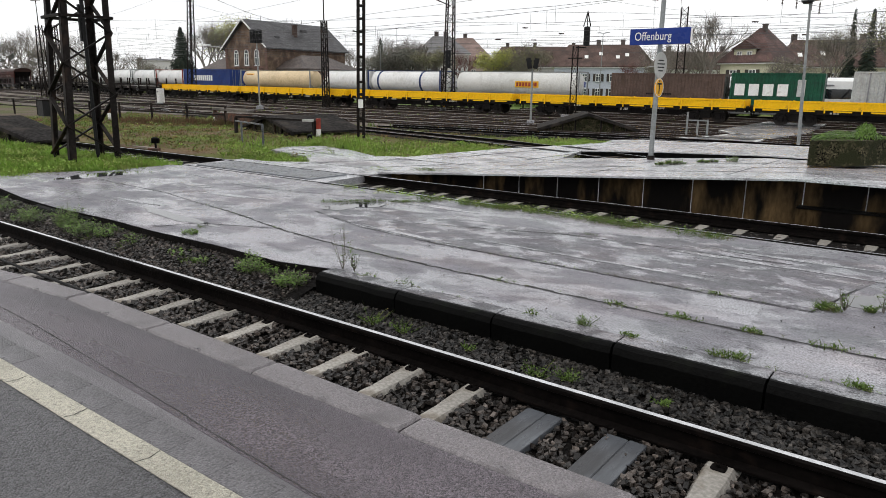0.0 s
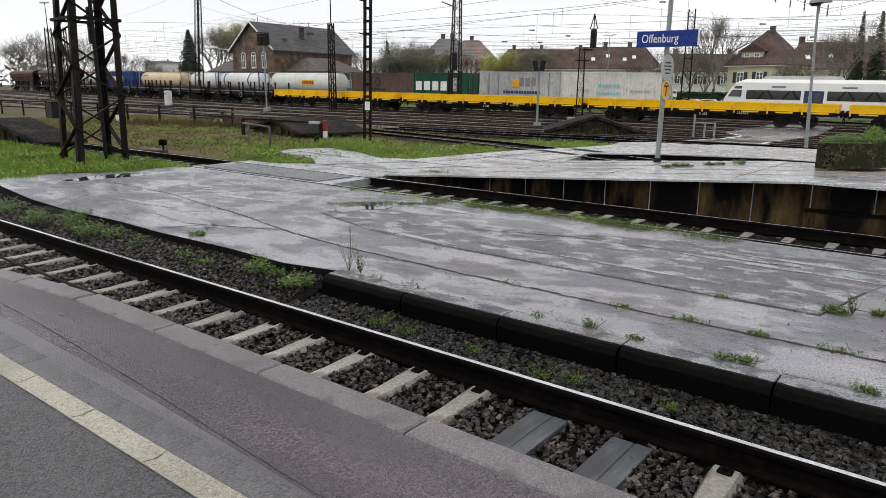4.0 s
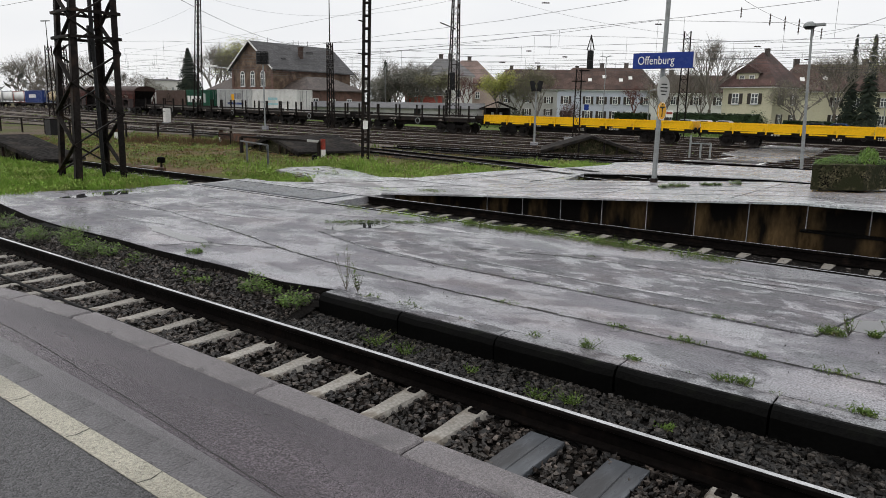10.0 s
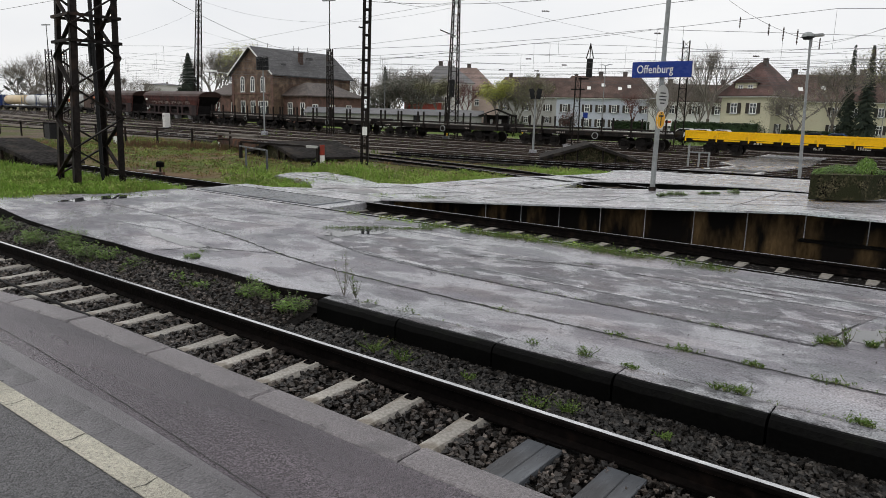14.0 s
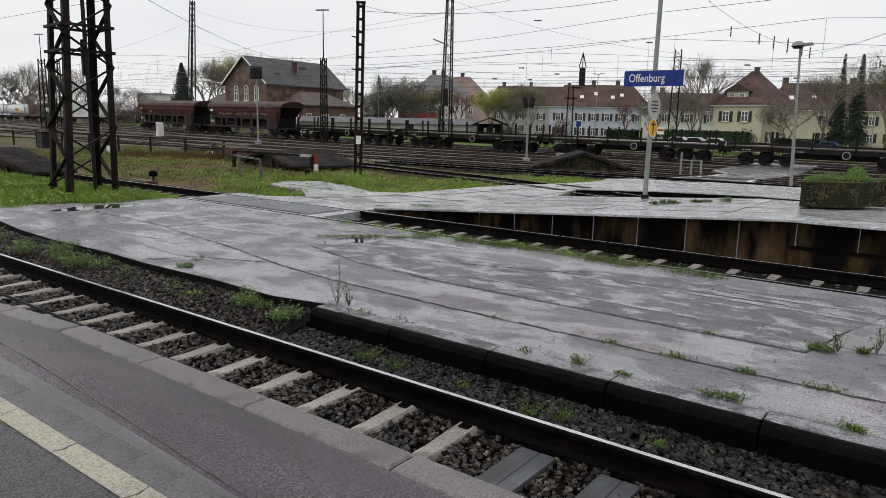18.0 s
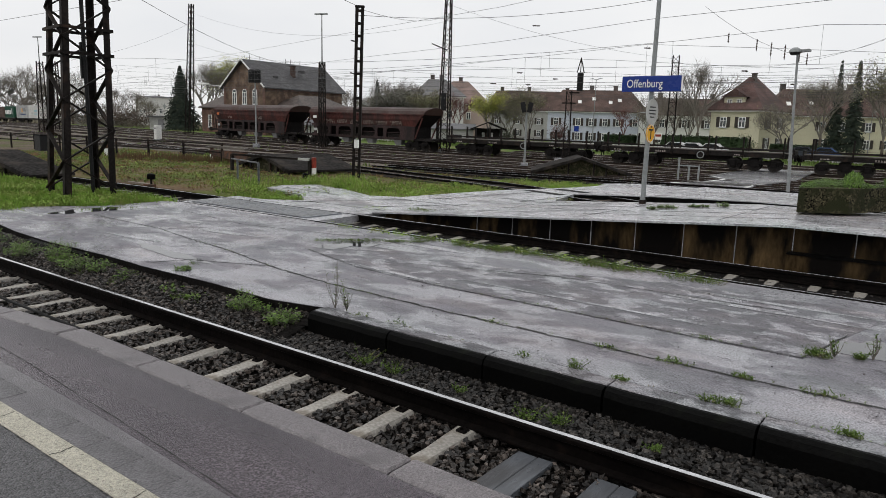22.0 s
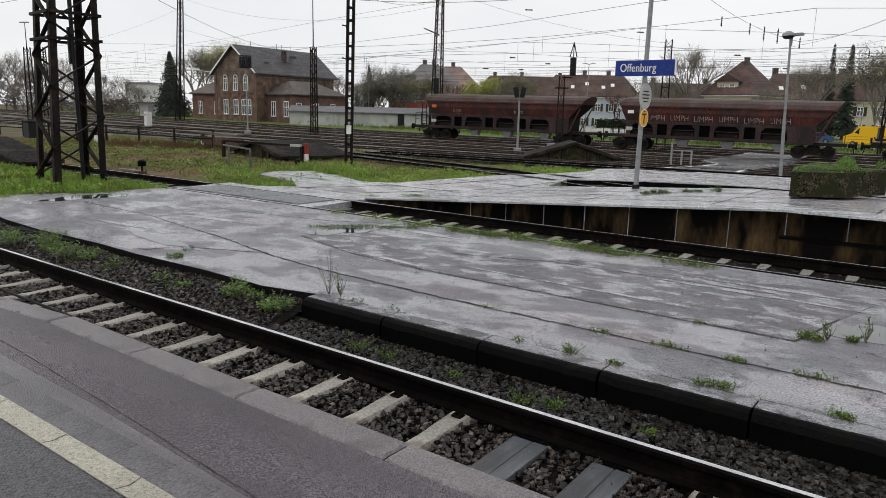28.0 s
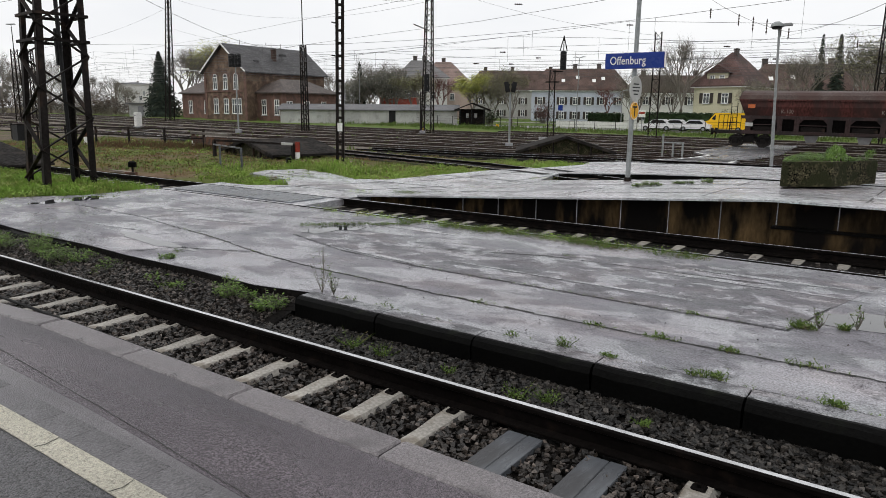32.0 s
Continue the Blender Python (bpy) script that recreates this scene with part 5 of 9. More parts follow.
def small_yard_things():
    p = (-68.78, 41.07)
    w = thing("equipment_cabinet", "white trackside equipment cabinet", "cabinet", Matrix.Translation((*p, 0.1)))
    part("body", Shape().cbox(-0.27, -0.3, 0.1, 0.27, 0.3, 1.55, 0.04), "box_white", w)
    part("plinth", Shape().box(-0.36, -0.38, -0.25, 0.36, 0.38, 0.1), "concrete_wet", w)
    part("door", Shape().box(-0.22, -0.32, 0.2, 0.22, -0.3, 1.45), "box_white", w)
    part("lettering", Shape().box(-0.18, -0.328, 1.15, 0.15, -0.32, 1.3), "train_grey", w)
    # a striped marker post
    p = (-23.2, 21.3)
    w = thing("marker_post", "short red and white marker post", "post", Matrix.Translation((*p, -0.1)))
    part("upper", Shape().box(-0.075, -0.075, 0.32, 0.075, 0.075, 0.78), "red_paint", w, "red upper half")
    part("lower", Shape().box(-0.075, -0.075, -0.12, 0.075, 0.075, 0.32), "white_paint", w, "white lower half")
    for q, rz in (((-35.63, 24.66), 0), ((-44.84, 23.08), 0)):
        w = thing("marker_post", "short post with a red top and white foot", "post", Matrix.Translation((*q, -0.1)))
        part("upper", Shape().box(-0.08, -0.08, 0.35, 0.08, 0.08, 0.75), "rust_board" if q[0] > -50 and q[1] > 20 else "red_paint", w)
        part("lower", Shape().box(-0.08, -0.08, -0.12, 0.08, 0.08, 0.35), "white_paint", w)
    # grey pipe rail in the weeds
    w = thing("pipe_rail", "short grey pipe rail on two posts", "railing")
    a, b = Vector((-22.79, 16.92, -0.1)), Vector((-20.45, 16.09, -0.1))
    up = Vector((0, 0, 0.8))
    part("post", Shape().tube(a - up * 0.15, a + up, 0.04), "plate_grey", w)
    part("post", Shape().tube(b - up * 0.15, b + up, 0.04), "plate_grey", w)
    part("top_pipe", Shape().bar(a + up + (a - b) * 0.3, b + up, 0.05), "plate_grey", w)
    # long beam over rusty boards
    w = thing("timber_barrier", "long grey beam over rust-brown boards", "barrier")
    a, b = Vector((-35.68, 24.63, 0.72)), Vector((-30.51, 23.31, 0.72))
    part("beam", Shape().bar(a, b, 0.25, 0.12), "deck_wood", w)
    part("board", Shape().bar(a - Vector((0, 0, 0.4)), b - Vector((0, 0, 0.4)), 0.06, 0.42), "rust_board", w, "rusty brown boards")
    a, b = Vector((-25.9, 18.95, 0.74)), Vector((-23.32, 21.15, 0.58))
    w = thing("beam", "long dark beam lying above the stair roof", "beam")
    part("beam", Shape().bar(a, b, 0.2, 0.09), "steel_dark", w)
    part("end_cap", Shape().bar(b, b + (b - a).normalized() * -0.5, 0.21, 0.1), "sign_grey", w)
    part("prop", Shape().bar(a, a - Vector((0, 0, 0.7)), 0.12).bar(b, b - Vector((0, 0, 0.7)), 0.12), "steel_dark", w)
    # dark box and small signal near the fence
    w = thing("point_machine", "dark steel trackside box", "trackside box", Matrix.Translation((-50.37, 21.63, -0.1)))
    part("body", Shape().cbox(-0.45, -0.4, 0, 0.45, 0.4, 1.05, 0.05), "steel_black", w)
    part("lid", Shape().box(-0.5, -0.45, 1.05, 0.5, 0.45, 1.1), "steel_dark", w)
    for x, y, z, h, turn in ((-22.05, 12.85, -0.1, 0.24, 25), (-20.2, 18.1, -0.12, 0.2, -30)):
        w = thing("point_indicator", "small black point indicator lamp in the weeds", "point indicator", Matrix.Translation((x, y, z)) @ pose(0, 0, 0, 0, 0, turn), group="point indicators")
        part("post", Shape().tube((0, 0, 0), (0, 0, h), 0.035, n=6), "steel_dark", w)
        part("lamp_box", Shape().cbox(-0.13, -0.09, h, 0.13, 0.09, h + 0.2, 0.04), "kerb", w)
        part("foot", Shape().cbox(-0.26, -0.1, -0.05, 0.12, 0.1, 0.08, 0.02), "rust_board", w)
    w = thing("plank", "pale plank lying beside the rail", "plank")
    part("plank", Shape().bar((-23.6, 12.95, -0.06), (-22.35, 12.98, -0.06), 0.16, 0.05), "litter", w)
    # frame rails by the crossing
    w = thing("pipe_rail", "grey pipe rail frame beside the far crossing", "railing", Matrix.Translation((-11.55, 36.89, -0.3)))
    for x in (-0.55, 0, 0.5):
        part("post", Shape().box(x - 0.04, -0.04, 0, x + 0.04, 0.04, 1.25 if x < -0.5 else 0.85), "galvanised", w)
    part("rail", Shape().bar((-0.55, 0, 0.82), (0.5, 0, 0.82), 0.06), "galvanised", w)
    w = thing("cable_box", "pale concrete cable box beside a signal", "box", Matrix.Translation((-24.58, 47.63, -0.3)))
    part("body", Shape().cbox(-0.45, -0.3, 0, 0.45, 0.3, 0.4, 0.03), "concrete_pale", w)
    part("lid", Shape().box(-0.48, -0.33, 0.4, 0.48, 0.33, 0.45), "concrete_pale", w)
    for q in ((-48.82, 80.46), (-42.10, 55.16)):
        w = thing("grit_box", "small yellow box in the grass", "box", Matrix.Translation((*q, 0.0)))
        part("body", Shape().cbox(-0.17, -0.15, -0.1, 0.17, 0.15, 0.32, 0.03), "yellow_paint", w)
        part("lid", Shape().box(-0.19, -0.17, 0.32, 0.19, 0.17, 0.36), "yellow_paint", w)
    w = thing("notice_sign", "small blue square sign on a pole", "sign", Matrix.Translation((-43.85, 89.04, 0.0)))
    part("pole", Shape().tube((0, 0, 0), (0, 0, 3.0), 0.04), "post_grey", w)
    part("panel", Shape().box(-0.35, -0.06, 2.2, 0.35, -0.03, 2.95), "sign_blue", w)
    w = thing("notice_sign", "small red and white sign on a pole", "sign", Matrix.Translation((-28.82, 79.73, -0.4)))
    part("pole", Shape().tube((0, 0, 0), (0, 0, 2.6), 0.04), "post_grey", w)
    part("panel", Shape().box(-0.4, -0.06, 1.9, 0.4, -0.03, 2.7), "white_paint", w)
    part("band", Shape().box(-0.35, -0.07, 2.25, 0.35, -0.06, 2.5), "red_paint", w)


small_yard_things()


def planter():
    w = thing("planter", "rough exposed-aggregate concrete planter full of green herbs", "planter", Matrix.Translation((-2.0, 16.2, 0.66)))
    ring = [Vector(p) for p in ((-0.54, -1.15), (0.28, -0.6), (0.94, 0.8), (0.1, 0.95), (-0.75, 0.4))]
    inner = [p * 0.88 + Vector((0.01, 0.01)) for p in ring]
    for k in range(5):
        a, b, c, d = ring[k], ring[(k + 1) % 5], inner[(k + 1) % 5], inner[k]
        m = [(p.x, p.y, z) for z in (0.0, 0.46, 0.485) for p in ((a, b, c, d) if z < 0.47 else (a.lerp(d, 0.15), b.lerp(c, 0.15), c.lerp(b, 0.15), d.lerp(a, 0.15)))]
        part("side_wall", Shape().add(m, [(3, 2, 1, 0), (8, 9, 10, 11)] + [(r + i, r + (i + 1) % 4, r + 4 + (i + 1) % 4, r + 4 + i) for r in (0, 4) for i in range(4)]), "planter_stone", w)
    part("soil", Shape().prism([(p.x, p.y) for p in inner], 0.3, 0.43), "yard", w)
    rnd = random.Random(5)
    s = Shape()
    for i in range(9500):
        u, v = rnd.uniform(-0.7, 0.95), rnd.uniform(-1.1, 0.95)
        q = Vector((u, v))
        if any((ring[(k + 1) % 5] - ring[k]).cross(q - ring[k]) < 0.0 for k in range(5)):
            continue
        t = q.dot(Vector((0.99, 0.12)))
        hump = 0.13 * math.exp(-((t + 0.25) / 0.3) ** 2) + 0.26 * math.exp(-((t - 0.26) / 0.2) ** 2) + 0.2 * math.exp(-((t - 0.88) / 0.16) ** 2) + 0.05
        z = 0.44 + hump * rnd.random() ** 0.6
        a, l, tilt = rnd.uniform(0, 6.28), rnd.uniform(0.016, 0.042), rnd.uniform(-0.5, 0.9)
        d = Vector((math.cos(a), math.sin(a), tilt)) * l
        if hump > 0.2 and rnd.random() < 0.5:
            d = Vector((math.cos(a) * 0.4, math.sin(a) * 0.4, 1.0)) * l * 2
        e = Vector((-math.sin(a), math.cos(a), 0)) * l * 0.3
        c = Vector((u, v, z))
        s.add([c, c + d * 0.5 + e, c + d, c + d * 0.5 - e], [(0, 1, 2, 3)])
    tagged(part("foliage", s, "planter_leaf", w, "dense bright green herb leaves"), kind="stuff")


planter()


# ---- overhead wires ----
def wires():
    k = 0
    for off, zc in ((-19.0, 5.6), (-14.2, 5.6), (-9.6, 5.6), (-5.0, 5.6), (0.0, 5.6), (4.6, 5.7), (9.0, 5.7), (14.5, 5.7)):
        w = thing("overhead_line", "thin dark overhead line with droppers above a yard track", "overhead line", group="overhead lines")
        drops = Shape()
        pts = []
        m = -150.0 + (off * 3) % 17
        while m < 70:
            x, y, th = line_at(m, off)
            u = ((m + off * 2) % 52) / 52
            sag = 1.5 - 1.25 * (1 - (2 * u - 1) ** 2)
            g = gz(x, y)
            pts.append((Vector((x, y, zc + g)), Vector((x, y, zc + 0.35 + sag + g))))
            m += 6.5
        contact, carrier = Shape().line([a for a, b in pts], 0.009), Shape().line([b for a, b in pts], 0.01)
        for i, (a, b) in enumerate(pts):
            drops.bar(a, b, 0.011)
        part("contact_wire", contact, "wire", w)
        part("carrier_wire", carrier, "wire", w)
        tagged(part("dropper_set", drops, "wire", w), kind="stuff")
    # nearer line above the curving track and the two near tracks
    for pts, label in ((((-95, 41.6, 5.5), (-40, 30.2, 5.5), (-23.4, 25.6, 5.5), (-15.2, 23.6, 5.5), (-8, 20.9, 5.5), (0, 19.5, 5.5), (14, 19.5, 5.5)), "near overhead line above the curving track"),
                       (((-95, 11.3, 5.6), (-45, 11.3, 5.6), (-15, 11.3, 5.6), (12, 11.3, 5.6)), "near overhead line above the side track")):
        w = thing("overhead_line", label, "overhead line", group="overhead lines")
        part("contact_wire", wire_run(pts, 0.009), "wire", w)
        part("carrier_wire", wire_run([(x, y, z + 1.3) for x, y, z in pts], 0.009), "wire", w)
    # span wires across the yard with hanging insulators
    spans = [((-40.47, 53.82, 13.6), (-22.20, 64.39, 8.9), 0.7), ((-22.20, 64.39, 8.6), (-4.96, 71.72, 11.5), 1.6), ((-22.20, 64.39, 8.0), (-4.96, 71.72, 9.5), 0.9),
             ((-19.15, 9.25, 9.2), (-20.75, 21.35, 7.0), 0.3), ((-19.15, 9.25, 6.2), (-51.52, 48.41, 8.3), 1.25), ((-20.75, 21.35, 6.9), (-40.47, 53.82, 12.5), 0.5),
             ((-87.15, 56.77, 17.0), (-40.47, 53.82, 12.0), 2.2), ((-96.19, 41.51, 9.0), (-87.15, 56.77, 15.0), 1.0), ((-87.15, 56.77, 13.0), (-51.52, 48.41, 8.2), 0.8),
             ((-20.75, 21.35, 6.6), (-8.75, 31.37, 8.4), 0.6), ((-13.37, 43.12, 9.6), (-7.94, 44.50, 6.6), 0.4), ((-7.94, 44.50, 6.6), (-2.19, 51.13, 9.6), 0.5)]
    for a, b, sag in spans:
        w = thing("span_wire", "sagging dark steel span wire between masts", "span wire", group="span wires")
        run = [tuple(Vector(a).lerp(Vector(b), i / 14) - Vector((0, 0, sag * 4 * (i / 14) * (1 - i / 14)))) for i in range(15)]
        part("wire", wire_run(run, 0.013), "wire", w)
    for px in ((-11.88, 43.06, 7.73, 0.59, 0.064, 1), (-10.51, 43.96, 7.36, 0.66, 0.064, 1), (-9.81, 44.4, 7.14, 0.79, 0.064, 1), (-9.15, 44.83, 6.98, 0.85, 0.064, 1), (-8.45, 45.27, 6.7, 0.52, 0.064, 1), (-8.88, 50.07, 7.06, 0.72, 0.07, 1), (-6.84, 59.11, 7.28, 0.57, 0.08, 1), (-5.94, 59.7, 7.05, 0.57, 0.08, 1), (-21.45, 55.31, 8.87, 0.54, 0.088, 0), (-14.96, 59.56, 7.25, 0.54, 0.088, 0), (-11.73, 61.64, 6.3, 0.45, 0.088, 0), (-26.24, 45.81, 9.67, 0.57, 0.08, 0), (-33.16, 55.3, 7.25, 0.51, 0.099, 0), (-36.6, 62.76, 6.74, 0.52, 0.112, 0), (-32.47, 60.78, 7.08, 0.49, 0.106, 0), (-37.23, 57.22, 6.5, 0.54, 0.106, 0)):
        x, y, z, l, r, vert = px
        w = thing("insulator", "dark ribbed insulator hanging on the overhead wires", "insulator", Matrix.Translation((x, y, z)) @ pose(0, 0, 0, 0, 0 if vert else 90, 0 if vert else 40), group="insulators")
        s = Shape().tube((0, 0, -l / 2), (0, 0, l / 2), r * 0.35, n=8)
        for i in range(4):
            z0 = -l * 0.38 + i * l * 0.22
            s.tube((0, 0, z0), (0, 0, z0 + l * 0.12), r * 0.82, r * 0.5, n=10)
        part("rod", s, "insulator", w)


def wire_run(pts, r):
    return Shape().line(pts, r * 0.72)


wires()


# ---- trains ----
def wheel_mesh(r=0.46):
    s = Shape()
    s.tube((0, -0.07, 0), (0, 0.07, 0), r, n=20).tube((0, -0.085, 0), (0, 0.0, 0), r * 0.35, n=10)
    return s.mesh("wheel", "wheel_rim")


WHEEL = wheel_mesh()


def bogie(parent, x, axles=(-0.9, 0.9), half=1.0):
    b = Shape()
    reach = max(axles) + 0.45
    for side in (-half, half):
        b.box(-reach, side - 0.06, 0.52, reach, side + 0.06, 0.72)
        for a in axles:
            b.cbox(a - 0.2, side - 0.11, 0.3, a + 0.2, side + 0.11, 0.66, 0.04)
            b.tube((a - 0.3, side, 0.4), (a - 0.3, side, 0.72), 0.06, n=6)
            b.tube((a + 0.3, side, 0.4), (a + 0.3, side, 0.72), 0.06, n=6)
        b.box(-0.35, side - 0.1, 0.36, 0.35, side + 0.1, 0.9)
    b.box(-0.3, -half, 0.6, 0.3, half, 0.95)
    ob = part("bogie", b, "bogie", parent)
    ob.location = (x, 0, 0)
    for a in axles:
        for side in (-0.75, 0.75):
            part("wheel", WHEEL, "", ob).location = (a, side, 0.46)
    return ob


def buffers(parent, x, out):
    for y in (-0.87, 0.87):
        s = Shape().tube((x, y, 1.05), (x + out * 0.4, y, 1.05), 0.09, n=8).tube((x + out * 0.4, y, 1.05), (x + out * 0.55, y, 1.05), 0.22, 0.24, n=12)
        part("buffer", s, "bogie", parent)
    part("coupling", Shape().bar((x, 0, 0.95), (x + out * 0.35, 0, 0.95), 0.12, 0.1).bar((x + out * 0.3, 0, 0.95), (x + out * 0.4, 0, 0.55), 0.06), "bogie", parent)


def bars(parent, x0, x1, z0, z1, y, n, material, name="stencil", label="illegible lettering", seed=1, rows=1):
    """Unreadable lettering as short plain bars on a side."""
    rnd = random.Random(seed)
    s = Shape()
    for r in range(rows):
        h = (z1 - z0) / rows
        step = (x1 - x0) / n
        for i in range(n):
            a = x0 + i * step
            s.box(a, y - 0.006, z0 + r * h, a + step * rnd.uniform(0.5, 0.8), y + 0.006, z0 + r * h + h * rnd.uniform(0.6, 0.8))
    tagged(part(name, s, material, parent, label), kind="stuff")


def flap_mesh(length):
    s, h = Shape(), length / 2
    s.box(-h, -0.03, 0.0, h, 0.03, 0.52)
    s.box(-h, -0.065, 0.46, h, -0.03, 0.54)
    s.box(-h, -0.055, 0.0, h, -0.03, 0.06)
    for x in (-h + 0.04, h - 0.04):
        s.box(x - 0.04, -0.06, 0.0, x + 0.04, -0.03, 0.52)
    for k in (-0.5, 0.0, 0.5):
        s.box(k * h - 0.02, -0.045, 0.05, k * h + 0.02, -0.03, 0.46)
    return s.mesh("side_flap", "yellow_paint")


def yellow_wagon():
    w = thing("flat_wagon", "bright yellow drop-side freight wagon on dark bogies", "freight wagon", group="yellow wagons")
    L = 8.72
    part("underframe", Shape().box(-L, -1.2, 0.86, L, -0.95, 1.12).box(-L, 0.95, 0.86, L, 1.2, 1.12).box(-L, -0.95, 0.95, L, 0.95, 1.08).box(-5.5, -0.3, 0.55, 5.5, 0.3, 0.95), "wagon_frame", w)
    part("deck", Shape().box(-L, -1.28, 1.12, L, 1.28, 1.18), "deck_wood", w)
    n = 8
    step = 2 * L / n
    flap = flap_mesh(step - 0.09)
    lip = Shape().box(-0.55, -0.025, -0.1, 0.55, 0.0, 0.0).mesh("lower_lip", "yellow_paint")
    post = Shape().box(-0.045, -0.06, -0.2, 0.045, 0.0, 0.56).mesh("side_post", "yellow_paint")
    hook = Shape().cbox(-0.07, -0.04, -0.34, 0.07, 0.03, -0.16, 0.02).cbox(-0.03, -0.06, -0.42, 0.03, 0.0, -0.3, 0.01).mesh("latch", "bogie")
    for side in (-1, 1):
        for i in range(n):
            x = -L + (i + 0.5) * step
            f = part("side_flap", flap, "", w)
            f.location, f.rotation_euler = (x, side * 1.32, 1.15), (0, 0, 0 if side < 0 else math.pi)
            f = part("lower_lip", lip, "", w)
            f.location = (x, side * 1.33, 1.12)
            f = part("side_post", post, "", w)
            f.location = (-L + i * step + 0.04, side * 1.38, 1.16)
            f = part("latch", hook, "", w)
            f.location, f.rotation_euler = (-L + i * step + 0.04, side * 1.39, 1.14), (0, 0, 0 if side < 0 else math.pi)
    for e in (-1, 1):
        part("end_wall", Shape().box(e * L - 0.04, -1.3, 1.12, e * L + 0.04, 1.3, 1.72), "yellow_paint", w)
        bogie(w, e * 6.1)
        buffers(w, e * L, e)
    part("brake_wheel", Shape().tube((1.6, -1.26, 0.92), (1.6, -1.22, 0.92), 0.17, n=14), "wheel_rim", w, "dark hand brake wheel")
    part("brake_hub", Shape().tube((1.6, -1.275, 0.92), (1.6, -1.255, 0.92), 0.12, n=14), "wagon_frame", w)
    part("air_tank", Shape().tube((-2.6, -0.6, 0.68), (-1.4, -0.6, 0.68), 0.2, n=10), "bogie", w)
    part("brake_box", Shape().cbox(-0.4, -1.15, 0.5, 0.5, -0.75, 0.84, 0.03), "bogie", w)
    part("brake_box", Shape().cbox(2.6, -1.1, 0.55, 3.4, -0.8, 0.84, 0.03), "bogie", w)
    bars(w, -0.2, 0.4, 0.72, 0.9, -1.212, 5, "chalk", seed=3, rows=2)
    bars(w, 2.4, 3.2, 0.86, 1.08, -1.212, 6, "chalk", seed=4, rows=2)
    bars(w, -4.0, -3.4, 0.9, 1.05, -1.212, 3, "chalk", seed=5)
    part("truss", Shape().add([(-5.3, -0.95, 0.88), (5.3, -0.95, 0.88), (4.2, -0.95, 0.5), (-4.2, -0.95, 0.5), (-5.3, 0.95, 0.88), (5.3, 0.95, 0.88), (4.2, 0.95, 0.5), (-4.2, 0.95, 0.5)],
                              [(0, 3, 2, 1), (4, 5, 6, 7), (0, 4, 7, 3), (1, 2, 6, 5), (3, 7, 6, 2)]), "bogie", w)
    return w


def stake_wagon():
    w = thing("stake_wagon", "dirty black six-axle flat wagon with upright stakes", "freight wagon", group="stake wagons")
    L = 6.85
    part("underframe", Shape().box(-L, -1.3, 1.0, L, -1.05, 1.32).box(-L, 1.05, 1.0, L, 1.3, 1.32).box(-L, -1.05, 1.05, L, 1.05, 1.26)
         .prism([(-L + 4.2, -0.5), (L - 4.2, -0.5), (L - 4.2, 0.5), (-L + 4.2, 0.5)], 0.6, 1.05), "wagon_frame", w)
    part("deck", Shape().box(-L, -1.28, 1.32, L, 1.28, 1.38), "deck_wood", w)
    part("side_rail", Shape().bar((-L + 0.2, -1.36, 1.52), (L - 0.2, -1.36, 1.52), 0.07, 0.1), "wagon_frame", w)
    part("side_rail", Shape().bar((-L + 0.2, 1.36, 1.52), (L - 0.2, 1.36, 1.52), 0.07, 0.1), "wagon_frame", w)
    stake = Shape().box(-0.055, -0.07, 0.95, 0.055, 0.07, 2.42).box(-0.09, -0.1, 1.05, 0.09, 0.1, 1.3).mesh("stake", "steel_dark")
    for x in (-6.3, -3.9, -1.4, 1.2, 3.6, 6.2):
        for y in (-1.38, 1.38):
            s = part("stake", stake, "", w)
            s.location, s.rotation_euler = (x, y, 0), (0, random.uniform(-0.012, 0.012), 0)
    for e in (-1, 1):
        bogie(w, e * 4.3, (-1.35, 0.0, 1.35), 1.02)
        buffers(w, e * L, e)
        part("end_board", Shape().box(e * L - 0.05, -1.3, 1.3, e * L + 0.05, 1.3, 1.62), "wagon_frame", w)
    part("brake_wheel", Shape().tube((0.7, -1.38, 1.0), (0.7, -1.34, 1.0), 0.27, n=16), "galvanised", w)
    part("brake_hub", Shape().tube((0.7, -1.395, 1.0), (0.7, -1.37, 1.0), 0.2, n=16), "wagon_frame", w)
    bars(w, -2.6, -1.8, 1.08, 1.22, -1.312, 5, "chalk_faint", seed=8, rows=2)
    bars(w, 3.0, 3.6, 1.08, 1.2, -1.312, 4, "chalk_faint", seed=9)
    bars(w, -5.8, -5.2, 1.08, 1.18, -1.312, 3, "chalk_faint", seed=10)
    return w


